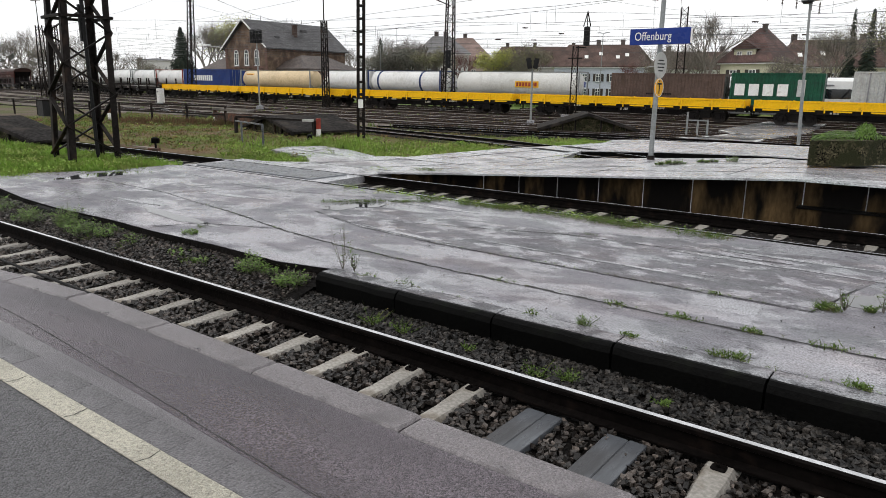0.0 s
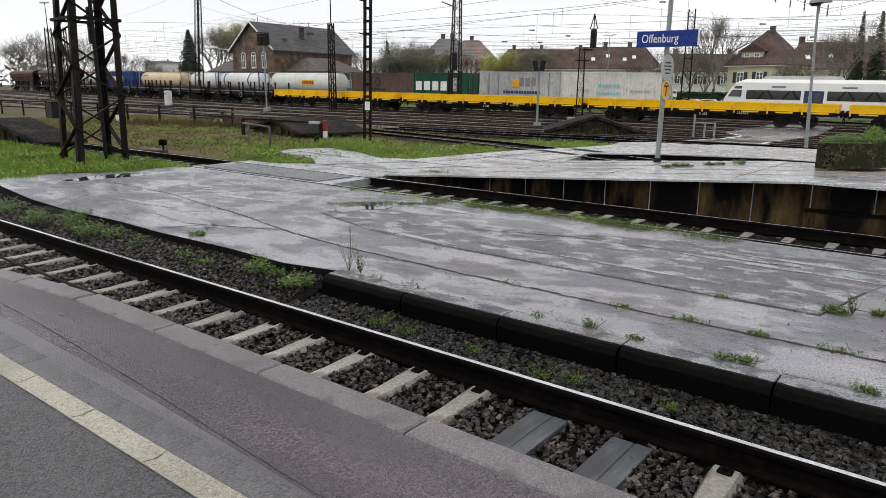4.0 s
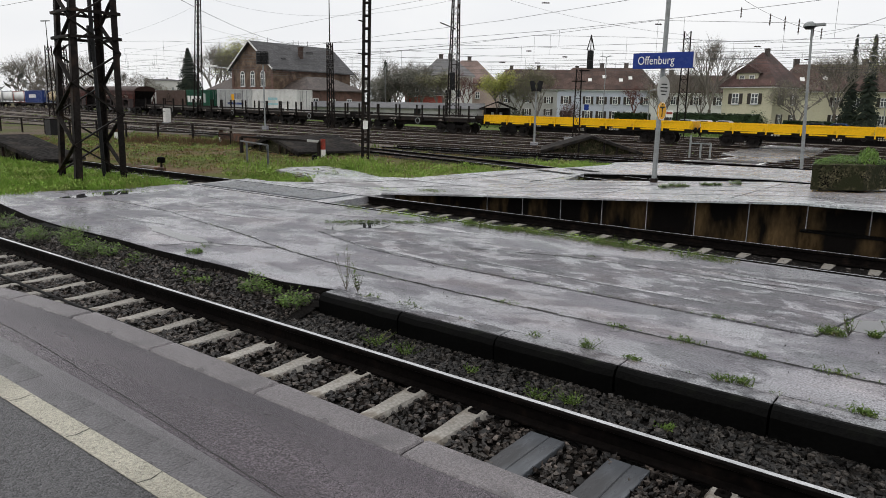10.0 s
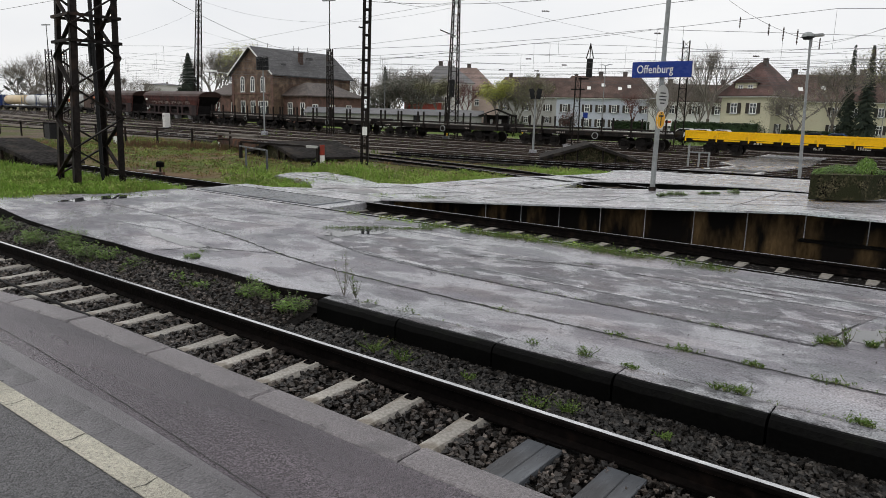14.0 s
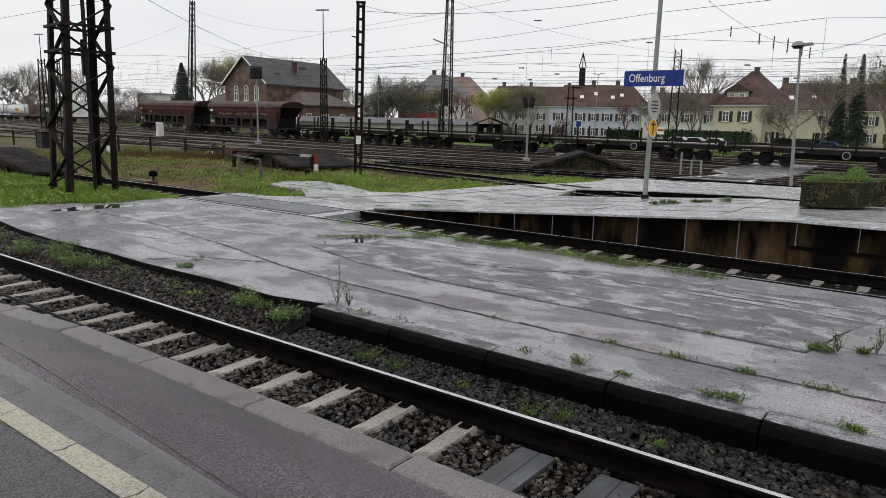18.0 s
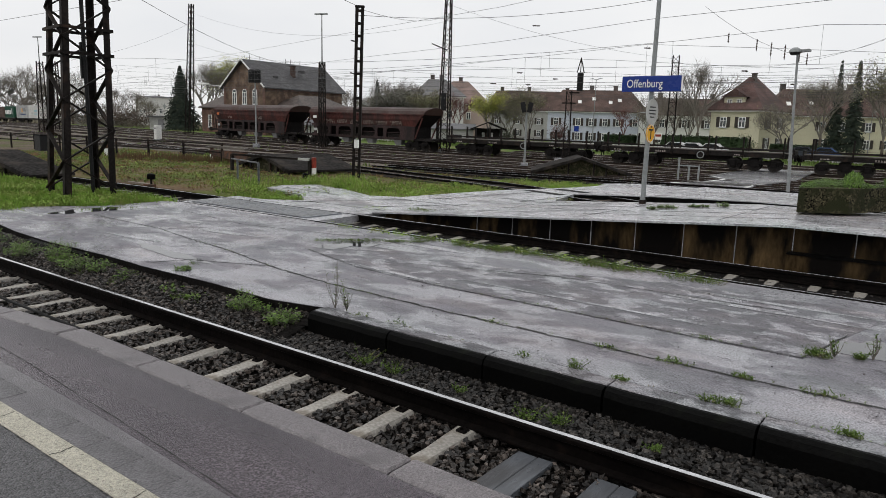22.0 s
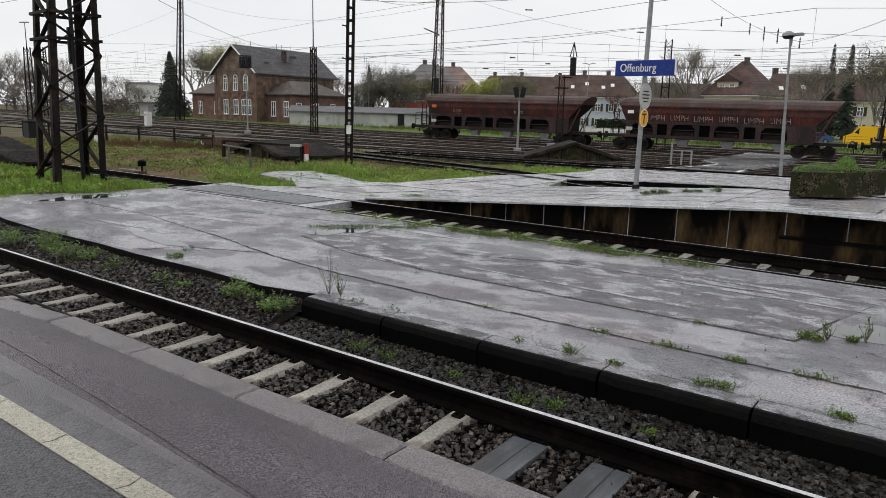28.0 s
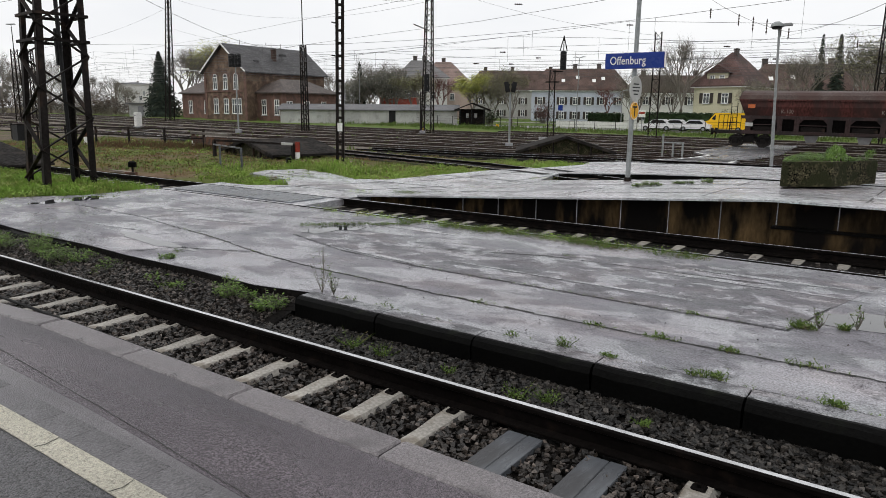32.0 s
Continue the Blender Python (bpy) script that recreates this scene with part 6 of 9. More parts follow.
def hopper_wagon(seed):
    """Roof from x = -7.2 to 7.9 over a body with overhanging end; an open end platform at -x."""
    w = thing("hopper_wagon", "grimy maroon self-discharging hopper wagon with a curved grey roof", "freight wagon", group="hopper wagons")
    rnd = random.Random(seed)
    x0, x1 = -7.1, 6.3
    # the upper body widens from the side frame to the shoulder
    sec = [(-1.22, 2.2), (-1.45, 2.85), (-1.47, 3.32), (1.47, 3.32), (1.45, 2.85), (1.22, 2.2)]
    over = {2.2: 0.0, 2.85: 0.65, 3.32: 1.1}
    s, n = Shape(), len(sec)
    v = [(x0 + 0.45 - over[z] * 0.41, y, z) for y, z in sec] + [(x1 + over[z], y, z) for y, z in sec]
    s.add(v, [tuple(range(n)), tuple(range(2 * n - 1, n - 1, -1))] + [(i, n + i, n + (i + 1) % n, (i + 1) % n) for i in range(n)])
    body = part("body", s, "hopper_red", w)
    prof = [(-1.52 * math.cos(math.pi * k / 8), 3.32 + 0.66 * math.sin(math.pi * k / 8) ** 0.8) for k in range(9)]
    v = [(x0 - 0.05 + 0.3 * (z - 3.32), y, z) for y, z in prof] + [(x1 + 1.1 + 0.7 * (z - 3.32), y, z) for y, z in prof]
    part("roof", Shape().add(v, [tuple(range(9)), tuple(range(17, 8, -1))] + [(i, 9 + i, 10 + i, i + 1) for i in range(8)]), "hopper_roof", w, "weathered grey curved roof")
    for y in (-1.53, 1.53):
        part("roof_rail", Shape().bar((x0, y, 3.3), (x1 + 1.2, y, 3.3), 0.06, 0.1), "hopper_red", w)
    for x in (-4.6, -1.9, 0.8, 3.5):
        part("rib", Shape().bar((x, -1.48, 3.3), (x, -1.25, 2.22), 0.1, 0.07), "hopper_red", w)
    # side frame below, with its openings
    part("upper_band", Shape().box(x0 + 0.2, -1.34, 2.02, x1, -1.2, 2.24), "hopper_frame", w)
    part("upper_band", Shape().box(x0 + 0.2, 1.2, 2.02, x1, 1.34, 2.24), "hopper_frame", w)
    part("lower_band", Shape().box(x0 + 0.2, -1.34, 0.98, x1, -1.1, 1.2), "hopper_frame", w)
    part("lower_band", Shape().box(x0 + 0.2, 1.1, 0.98, x1, 1.34, 1.2), "hopper_frame", w)
    edges = [(x0 + 0.5, -6.25), (-4.55, -4.25), (-3.5, -3.2), (-1.5, -1.2), (-0.45, -0.15), (1.55, 1.85), (2.6, 2.95), (4.65, x1)]
    for a, b in edges:
        part("side_pillar", Shape().box(a, -1.33, 1.2, b, -1.2, 2.02), "hopper_frame", w)
        part("side_pillar", Shape().box(a, 1.2, 1.2, b, 1.33, 2.02), "hopper_frame", w)
    part("inner_hopper", Shape().add([(-6.6, -1.05, 2.2), (6.0, -1.05, 2.2), (6.0, 1.05, 2.2), (-6.6, 1.05, 2.2), (-6.6, -0.5, 1.0), (6.0, -0.5, 1.0), (6.0, 0.5, 1.0), (-6.6, 0.5, 1.0)],
                                     [(0, 4, 5, 1), (2, 6, 7, 3), (0, 3, 7, 4), (1, 5, 6, 2), (4, 7, 6, 5)]), "bogie", w, "black inner hopper")
    hatch = Shape().cbox(-0.75, -0.03, 0.0, 0.75, 0.03, 0.3, 0.05).mesh("hatch", "steel_dark")
    rung = Shape().box(-0.85, -0.03, 0.0, 0.85, 0.0, 0.05).mesh("hatch_bar", "hopper_frame")
    for x in (-5.4, -2.35, 0.7, 3.8):
        part("hatch", hatch, "", w).location = (x, -1.12, 1.22)
        part("hatch_bar", rung, "", w).location = (x, -1.24, 1.6)
        part("arch_plate", Shape().add([(x - 0.86, -1.3, 2.03), (x - 0.56, -1.3, 2.03), (x - 0.86, -1.3, 1.72)], [(0, 2, 1)]), "hopper_frame", w)
        part("arch_plate", Shape().add([(x + 0.86, -1.3, 2.03), (x + 0.56, -1.3, 2.03), (x + 0.86, -1.3, 1.72)], [(0, 1, 2)]), "hopper_frame", w)
    for x in (-2.4, 0.75, 4.2):
        part("discharge_chute", Shape().add([(x - 0.45, -1.15, 0.95), (x + 0.45, -1.15, 0.95), (x + 0.3, -1.0, 0.48), (x - 0.3, -1.0, 0.48), (x - 0.45, -0.5, 0.95), (x + 0.45, -0.5, 0.95),
                                             (x + 0.3, -0.5, 0.48), (x - 0.3, -0.5, 0.48)], [(0, 1, 2, 3), (4, 7, 6, 5), (0, 3, 7, 4), (1, 5, 6, 2), (3, 2, 6, 7), (0, 4, 5, 1)]), "train_grey", w, "pale discharge chute")
    part("end_plate", Shape().box(6.15, -1.2, 1.15, 6.3, 1.2, 2.3), "bogie", w)
    for y in (-1.28, 1.28):
        part("end_strut", Shape().bar((6.4, y, 1.15), (7.25, y * 1.1, 3.0), 0.1), "hopper_red", w)
    part("end_cap", Shape().add([(6.32, -1.2, 2.2), (7.42, -1.45, 3.3), (7.42, 1.45, 3.3), (6.32, 1.2, 2.2)], [(0, 1, 2, 3)]), "bogie", w)
    for y in (-1.2, 0.95):
        part("sill", Shape().box(-8.5, y, 0.95, 8.3, y + 0.25, 1.12), "wagon_frame", w)
    part("end_deck", Shape().box(-8.5, -1.2, 1.12, -7.1, 1.2, 1.17), "wagon_frame", w)
    part("end_deck", Shape().box(6.4, -1.2, 1.12, 8.3, 1.2, 1.16), "wagon_frame", w)
    for x in (-8.4, -7.8, -7.2):
        for y in (-1.15, 1.15):
            part("rail_post", Shape().bar((x, y, 1.17), (x, y, 2.25), 0.045), "wagon_frame", w)
    for z in (1.7, 2.25):
        for y in (-1.15, 1.15):
            part("hand_rail", Shape().bar((-8.4, y, z), (-7.2, y, z), 0.04), "wagon_frame", w)
    lad = Shape().bar((-7.2, -1.2, 1.17), (-7.2, -1.35, 3.1), 0.045).bar((-7.6, -1.2, 1.17), (-7.6, -1.35, 3.1), 0.045)
    for k in range(7):
        lad.bar((-7.6, -1.22, 1.3 + 0.26 * k), (-7.2, -1.22, 1.3 + 0.26 * k), 0.03)
    part("ladder", lad, "wagon_frame", w)
    for e in (-1, 1):
        bogie(w, e * 6.3)
        buffers(w, e * 8.35, e)
    lean = math.atan2(0.65, -0.23)
    if seed == 1:
        for k in range(6):
            word(body, "LIMPH", (-5.05 + 1.7 * k, -1.268, 2.27 + 0.04 * (k % 2)), 0.62, "chalk_faint", Euler((lean, 0, 0)), 0.01)
    for x in (-4.4, 1.5) if seed != 1 else ():
        word(body, "K-100", (x, -1.312, 2.42), 0.4, "chalk_faint", Euler((lean, 0, 0)), 0.004)
        word(body, "-11-", (x + 0.35, -1.25, 2.24), 0.2, "chalk_faint", Euler((lean, 0, 0)), 0.003)
    part("label_plate", Shape().box(-6.5, -1.5, 2.75, -6.05, -1.46, 3.0), "orange_label" if seed != 1 else "white_paint", w)
    part("label_plate", Shape().box(-6.6, -1.36, 1.5, -6.1, -1.33, 1.75), "box_grey", w)
    return w


def container(length, height, material, label, mark=None, seed=1):
    c = thing("container", label, "container", group="containers")
    h, wd = length / 2, 1.22
    n = int(length / 0.28)
    for side in (-1, 1):
        s, v, base = Shape(), [], 0
        for i in range(n + 1):
            for k, d in ((0.0, 0.0), (0.3, 0.0), (0.4, 0.036), (0.85, 0.036)):
                x = -h + (i + k) * length / (n + 1)
                v += [(x, side * (wd - 0.015 - d), 0.12), (x, side * (wd - 0.015 - d), height - 0.1)]
        m = (len(v) - base) // 2
        s.v = v
        s.f += [(base + 2 * i, base + 2 * i + 2, base + 2 * i + 3, base + 2 * i + 1) if side < 0 else (base + 2 * i + 1, base + 2 * i + 3, base + 2 * i + 2, base + 2 * i) for i in range(m - 1)]
        part("side_wall", s, material, c, "corrugated steel side")
    part("top_panel", Shape().box(-h + 0.05, -wd + 0.04, height - 0.06, h - 0.05, wd - 0.04, height - 0.02), material, c)
    for x in (-h, h - 0.12):
        for y in (-wd, wd - 0.12):
            part("corner_post", Shape().box(x, y, 0.0, x + 0.12, y + 0.12, height), material, c)
    for y in (-wd, wd - 0.1):
        part("top_rail", Shape().box(-h + 0.12, y, height - 0.12, h - 0.12, y + 0.1, height), material, c)
        part("bottom_rail", Shape().box(-h + 0.12, y, 0.0, h - 0.12, y + 0.1, 0.14), material, c)
    for e, name in ((-1, "end_wall"), (1, "door")):
        x = e * (h - 0.08)
        part(name, Shape().box(x - 0.03, -wd + 0.12, 0.05, x + 0.03, wd - 0.12, height - 0.05), material, c)
    for y in (-0.7, -0.3, 0.3, 0.7):
        part("lock_bar", Shape().tube((h - 0.03, y, 0.15), (h - 0.03, y, height - 0.15), 0.025, n=6), "galvanised", c)
    if mark:
        mark(c, h, height, -wd - 0.004)
    return c


def plain_letters(c, x0, x1, z0, z1, y, n, material, label):
    """A worded mark reduced to plain blocks of its size and colour."""
    s, step = Shape(), (x1 - x0) / n
    for i in range(n):
        s.box(x0 + i * step, y - 0.012, z0, x0 + (i + 0.72) * step, y + 0.02, z1)
    part("lettering", s, material, c, label)


def tank_container(length, material, label, bands=False, frame="post_grey", r=1.1, height=2.6):
    c = thing("tank_container", label, "tank container", group="containers")
    h, n = length / 2, 24
    prof = [(-h + 0.12, 0.0), (-h + 0.16, 0.5), (-h + 0.3, 0.85), (-h + 0.5, 1.0), (h - 0.5, 1.0), (h - 0.3, 0.85), (h - 0.16, 0.5), (h - 0.12, 0.0)]
    v, f = [], []
    zc = height - r - 0.08
    for x, k in prof:
        v += [(x, r * k * math.cos(2 * math.pi * i / n), zc + r * k * math.sin(2 * math.pi * i / n)) for i in range(n)]
    for j in range(len(prof) - 1):
        f += [(j * n + i, j * n + (i + 1) % n, (j + 1) * n + (i + 1) % n, (j + 1) * n + i) for i in range(n)]
    part("tank", Shape().add(v, f), material, c, smooth=True)
    for e in (-1, 1):
        x = e * (h - 0.06)
        fr = Shape()
        for y in (-1.16, 1.16):
            fr.bar((x, y, 0), (x, y, height), 0.12)
        for z in (0.06, height - 0.06):
            fr.bar((x, -1.16, z), (x, 1.16, z), 0.12)
        for y in (-1, 1):
            fr.bar((x, y * 1.16, height * 0.35), (x, y * 0.3, 0.06), 0.08)
        part("end_frame", fr, frame, c)
    part("walkway", Shape().box(-h + 0.3, -0.3, height - 0.06, h - 0.3, 0.3, height - 0.02), frame, c)
    part("bottom_rail", Shape().bar((-h, -1.16, 0.06), (h, -1.16, 0.06), 0.1).bar((-h, 1.16, 0.06), (h, 1.16, 0.06), 0.1), frame, c)
    if bands:
        for x in (-h * 0.72, h * 0.45):
            part("band", Shape().tube((x - 0.12, 0, zc), (x + 0.12, 0, zc), r + 0.02, n=24), "train_blue", c, "dark blue band")
    return c


def container_wagon(length):
    w = thing("container_wagon", "low dark flat wagon carrying containers", "freight wagon", group="container wagons")
    L = length / 2
    part("underframe", Shape().box(-L, -1.1, 0.82, L, -0.85, 1.12).box(-L, 0.85, 0.82, L, 1.1, 1.12).box(-L, -0.85, 0.9, L, 0.85, 1.05), "wagon_frame", w)
    part("end_beam", Shape().box(-L - 0.05, -1.3, 0.85, -L + 0.2, 1.3, 1.15), "wagon_frame", w)
    part("end_beam", Shape().box(L - 0.2, -1.3, 0.85, L + 0.05, 1.3, 1.15), "wagon_frame", w)
    for e in (-1, 1):
        bogie(w, e * (L - 2.4))
        buffers(w, e * L, e)
    return w


def railcar():
    """A low-floor diesel railcar; its cab is at -x."""
    d = thing("railcar", "white diesel railcar with dark window band and blue doors", "railcar")
    L = 12.5

    def shell(z0, z1, lean0, lean1, wd0, wd1, x_end):
        return Shape().add([(-L + lean0, -wd0, z0), (x_end, -wd0, z0), (x_end, wd0, z0), (-L + lean0, wd0, z0), (-L + lean1, -wd1, z1), (x_end, -wd1, z1), (x_end, wd1, z1), (-L + lean1, wd1, z1)],
                           [(0, 3, 2, 1), (4, 5, 6, 7), (0, 1, 5, 4), (1, 2, 6, 5), (2, 3, 7, 6), (3, 0, 4, 7)])

    part("lower_body", shell(0.45, 1.75, 0.0, 0.05, 1.4, 1.45, L), "train_white", d)
    part("nose", shell(1.75, 2.55, 0.05, 0.5, 1.45, 1.45, -L + 1.9), "train_white", d)
    part("window_band", shell(1.75, 2.55, 1.9, 1.9, 1.44, 1.44, L), "dark_glass", d, "dark tinted window band")
    part("upper_body", shell(2.55, 3.2, 0.45, 1.0, 1.455, 1.42, L), "train_white", d)
    part("roof", shell(3.2, 3.5, 1.0, 1.7, 1.42, 1.0, L), "train_white", d)
    part("roof_unit", Shape().add([(-9.6, -0.9, 3.45), (-3.0, -0.9, 3.45), (-3.0, 0.9, 3.45), (-9.6, 0.9, 3.45), (-9.2, -0.8, 3.8), (-3.4, -0.8, 3.8), (-3.4, 0.8, 3.8), (-9.2, 0.8, 3.8)],
                                  [(4, 5, 6, 7), (0, 1, 5, 4), (1, 2, 6, 5), (2, 3, 7, 6), (3, 0, 4, 7)]), "box_grey", d, "pale grey roof equipment")
    part("windscreen", Shape().add([(-L + 0.06, -1.2, 1.8), (-L + 0.06, 1.2, 1.8), (-L + 0.88, 1.2, 3.05), (-L + 0.88, -1.2, 3.05)], [(0, 1, 2, 3)]), "dark_glass", d)
    part("cab_window", Shape().add([(-L + 0.35, -1.462, 1.95), (-L + 1.5, -1.462, 1.95), (-L + 1.5, -1.445, 2.9), (-L + 0.95, -1.445, 2.9)], [(0, 1, 2, 3)]), "dark_glass", d)
    part("cab_pillar", Shape().box(-L + 1.55, -1.465, 1.7, -L + 1.75, -1.42, 2.6), "train_white", d)
    for x in (-5.2, 6.2):
        for y in (-1.47, 1.43):
            dr = part("door", Shape().box(x - 0.75, y, 0.55, x + 0.75, y + 0.04, 2.55), "train_blue", d, "dark blue passenger door")
            part("door_glass", Shape().box(x - 0.5, y - 0.008, 1.4, x - 0.1, y, 2.35).box(x + 0.1, y - 0.008, 1.4, x + 0.5, y, 2.35), "window_glass", dr)
        for e in (-0.88, 0.88):
            part("door_pillar", Shape().box(x + e - 0.12, -1.475, 0.5, x + e + 0.12, -1.4, 2.6), "train_white", d)
    for x in (-9.6, -7.6, -3.4, -1.4, 0.6, 2.6, 4.2, 8.4, 10.4):
        part("strut", Shape().bar((x, -1.462, 1.78), (x + 0.55, -1.462, 2.55), 0.03, 0.14).bar((x + 1.25, -1.462, 1.78), (x + 0.7, -1.462, 2.55), 0.03, 0.14), "steel_black", d)
    for x in (-8.0, -2.6, 2.0):
        part("grille", Shape().box(x - 0.55, -1.475, 2.78, x + 0.55, -1.43, 2.92), "train_grey", d)
    plain_letters(d, 0.0, 3.9, 2.6, 3.05, -1.46, 4, "sign_black", "black block lettering")
    part("skirt", Shape().box(-L + 0.6, -1.38, 0.25, L, 1.38, 0.5), "train_grey", d)
    for x in (-9.0, 9.0):
        bogie(d, x)
    return d


# the goods train rolling out to the +x side: offset of each vehicle's middle from the tail of the yellow wagons
TRAIN_A = []
first = yellow_wagon()
for i in range(5):
    TRAIN_A.append((first if i == 0 else copy_thing(first, Matrix()), 9.05 + 18.1 * i))
first = stake_wagon()
for i in range(4):
    TRAIN_A.append((first if i == 0 else copy_thing(first, Matrix()), -0.35 - 7.0 - 14.28 * i))
TRAIN_A.append((hopper_wagon(1), -66.7))
TRAIN_A.append((hopper_wagon(2), -84.3))


def mark_green(c, h, z, y):
    plain_letters(c, -h * 0.9, h * 0.35, z * 0.3, z * 0.66, y, 4, "white_paint", "white block lettering")
    part("data_plate", Shape().box(h * 0.45, y - 0.01, z * 0.3, h * 0.62, y + 0.02, z * 0.8), "box_grey", c)


def mark_blue(c, h, z, y):
    plain_letters(c, -h * 0.5, h * 0.3, z * 0.4, z * 0.68, y, 9, "white_paint", "white block lettering")


def mark_grey(c, h, z, y):
    part("emblem", Shape().prism([(-0.6, y - 0.01), (0.1, y - 0.01), (0.1, y + 0.02), (-0.6, y + 0.02)], z * 0.45, z * 0.75), "sign_orange", c, "orange emblem")
    plain_letters(c, 0.15, 2.0, z * 0.52, z * 0.8, y, 3, "train_grey", "dark block lettering")
    plain_letters(c, -1.6, 2.4, z * 0.24, z * 0.34, y, 14, "box_blue", "small lettering")
    for k in (-0.75, -0.5, 0.5, 0.75):
        part("side_rib", Shape().box(h * k - 0.05, y - 0.02, 0.1, h * k + 0.05, y + 0.03, z - 0.1), "train_grey", c)


def mark_white(c, h, z, y):
    plain_letters(c, -1.2, 0.9, z * 0.5, z * 0.62, y, 6, "mark_teal", "pale teal lettering")
    plain_letters(c, -1.3, 1.0, z * 0.28, z * 0.36, y, 9, "mark_teal", "pale teal lettering")
    plain_letters(c, -3.2, -2.0, z * 0.36, z * 0.44, y, 5, "box_grey", "small lettering")
    plain_letters(c, 1.8, 3.6, z * 0.36, z * 0.44, y, 7, "box_grey", "small lettering")


def mark_brown(c, h, z, y):
    s = Shape()
    for i in range(16):
        a, b = 2 * math.pi * i / 16, 2 * math.pi * (i + 1) / 16
        s.add([(-0.6 + r * math.cos(t), y - 0.012, z * 0.62 + 1.5 * r * math.sin(t)) for t, r in ((a, 0.28), (b, 0.28), (b, 0.35), (a, 0.35))], [(0, 1, 2, 3)])
    part("emblem", s, "wagon_frame", c, "dark ring emblem")
    plain_letters(c, -1.6, 0.6, z * 0.28, z * 0.33, y, 12, "wagon_frame", "small lettering")


mat("mark_teal", (0.28, 0.5, 0.53), 0.5, 0.1, 8, 1, 0.0)
mat("mark_amber", (0.75, 0.42, 0.03), 0.5, 0.1, 8, 1, 0.0)


def side_plate(c, x0, x1, z0, z1, y):
    part("name_plate", Shape().box(x0, y, z0, x1, y + 0.03, z1), "mark_amber", c, "orange-yellow name plate")
    plain_letters(c, x0 + 0.15, x1 - 0.1, z0 + 0.12, z1 - 0.12, y - 0.012, 7, "red_paint", "red block lettering")


# the intermodal train rolling the other way; offsets from the end of its grey container
TRAIN_B = []
TRAIN_B.append((container(8.7, 2.75, "box_grey", "light grey ribbed container with an orange emblem", mark_grey), 6.4))
TRAIN_B.append((container(10.0, 2.75, "box_white", "white corrugated container with faded teal lettering", mark_white), 15.8))
TRAIN_B.append((container(6.9, 2.6, "box_green", "green corrugated container with white block letters", mark_green), -3.3))
TRAIN_B.append((container(9.7, 2.5, "box_brown", "dull brown corrugated container with a ring emblem", mark_brown), -12.1))
silo = tank_container(13.6, "box_white", "long off-white silo container with an orange name plate", r=1.18)
side_plate(silo, 0.2, 2.7, 1.05, 1.65, -1.2)
TRAIN_B.append((silo, -26.8))
TRAIN_B.append((tank_container(10.2, "tank_white", "white tank container with dark blue bands", True, "train_blue"), -41.0))
TRAIN_B.append((tank_container(7.9, "tank_white", "white tank container with plain lettering"), -50.7))
beige = tank_container(15.0, "tank_beige", "long cream tank container with a yellow plate")
side_plate(beige, -6.4, -4.6, 1.7, 2.1, -0.95)
TRAIN_B.append((beige, -64.5))
TRAIN_B.append((container(12.3, 2.65, "box_blue", "dark blue corrugated container with white letters", mark_blue), -80.7))
for k, (mt, lb) in enumerate((("tank_white", "white tank container with round end frame"), ("tank_white", "white tank container with a red sill"), ("tank_white", "plain white tank container on rails"), ("tank_white", "plain white tank container on rails"))):
    TRAIN_B.append((tank_container(8.6, mt, lb, frame="red_paint" if k == 0 else "post_grey"), -91.8 - 9.2 * k))
WAGONS_B = [(container_wagon(19.8), 11.3)]
base = container_wagon(18.0)
WAGONS_B.append((base, -8.3))
for k in (-27.0, -45.7, -64.4, -83.1, -101.8, -120.5):
    WAGONS_B.append((copy_thing(base, Matrix()), k))
RAILCAR = railcar()


# ---- buildings ----
def gable_roof(x0, y0, x1, y1, z0, z1, over, along, t=0.18, hip=0.0):
    """Two (or, with hip, four) roof planes as one slab; along: axis of the ridge."""
    s = Shape()
    X0, X1, Y0, Y1 = x0 - over, x1 + over, y0 - over, y1 + over
    if along == "y":
        xm = (x0 + x1) / 2
        a, b = Vector((xm, Y0 + hip, z1)), Vector((xm, Y1 - hip, z1))
    else:
        ym = (y0 + y1) / 2
        a, b = Vector((X0 + hip, ym, z1)), Vector((X1 - hip, ym, z1))
    c = [Vector((X0, Y0, z0)), Vector((X1, Y0, z0)), Vector((X1, Y1, z0)), Vector((X0, Y1, z0))]
    v = c + [a, b]
    low = [p - Vector((0, 0, t)) for p in v]
    f = [(1, 2, 5, 4), (3, 0, 4, 5), (0, 1, 4), (2, 3, 5)] if along == "y" else [(0, 1, 5, 4), (2, 3, 4, 5), (3, 0, 4), (1, 2, 5)]
    if not hip:
        f = f[:2]
    faces = list(f) + [tuple(i + 6 for i in reversed(q)) for q in f]
    faces += [(0, 6, 7, 1), (1, 7, 8, 2), (2, 8, 9, 3), (3, 9, 6, 0)] if hip else ([(1, 7, 8, 2), (3, 9, 6, 0), (0, 4, 10, 6), (4, 1, 7, 10), (2, 5, 11, 8), (5, 3, 9, 11)] if along == "y" else
                                                                                   [(0, 6, 7, 1), (2, 8, 9, 3), (0, 4, 10, 6), (4, 3, 9, 10), (1, 5, 11, 7), (5, 2, 8, 11)])
    return s.add(v + low, faces)


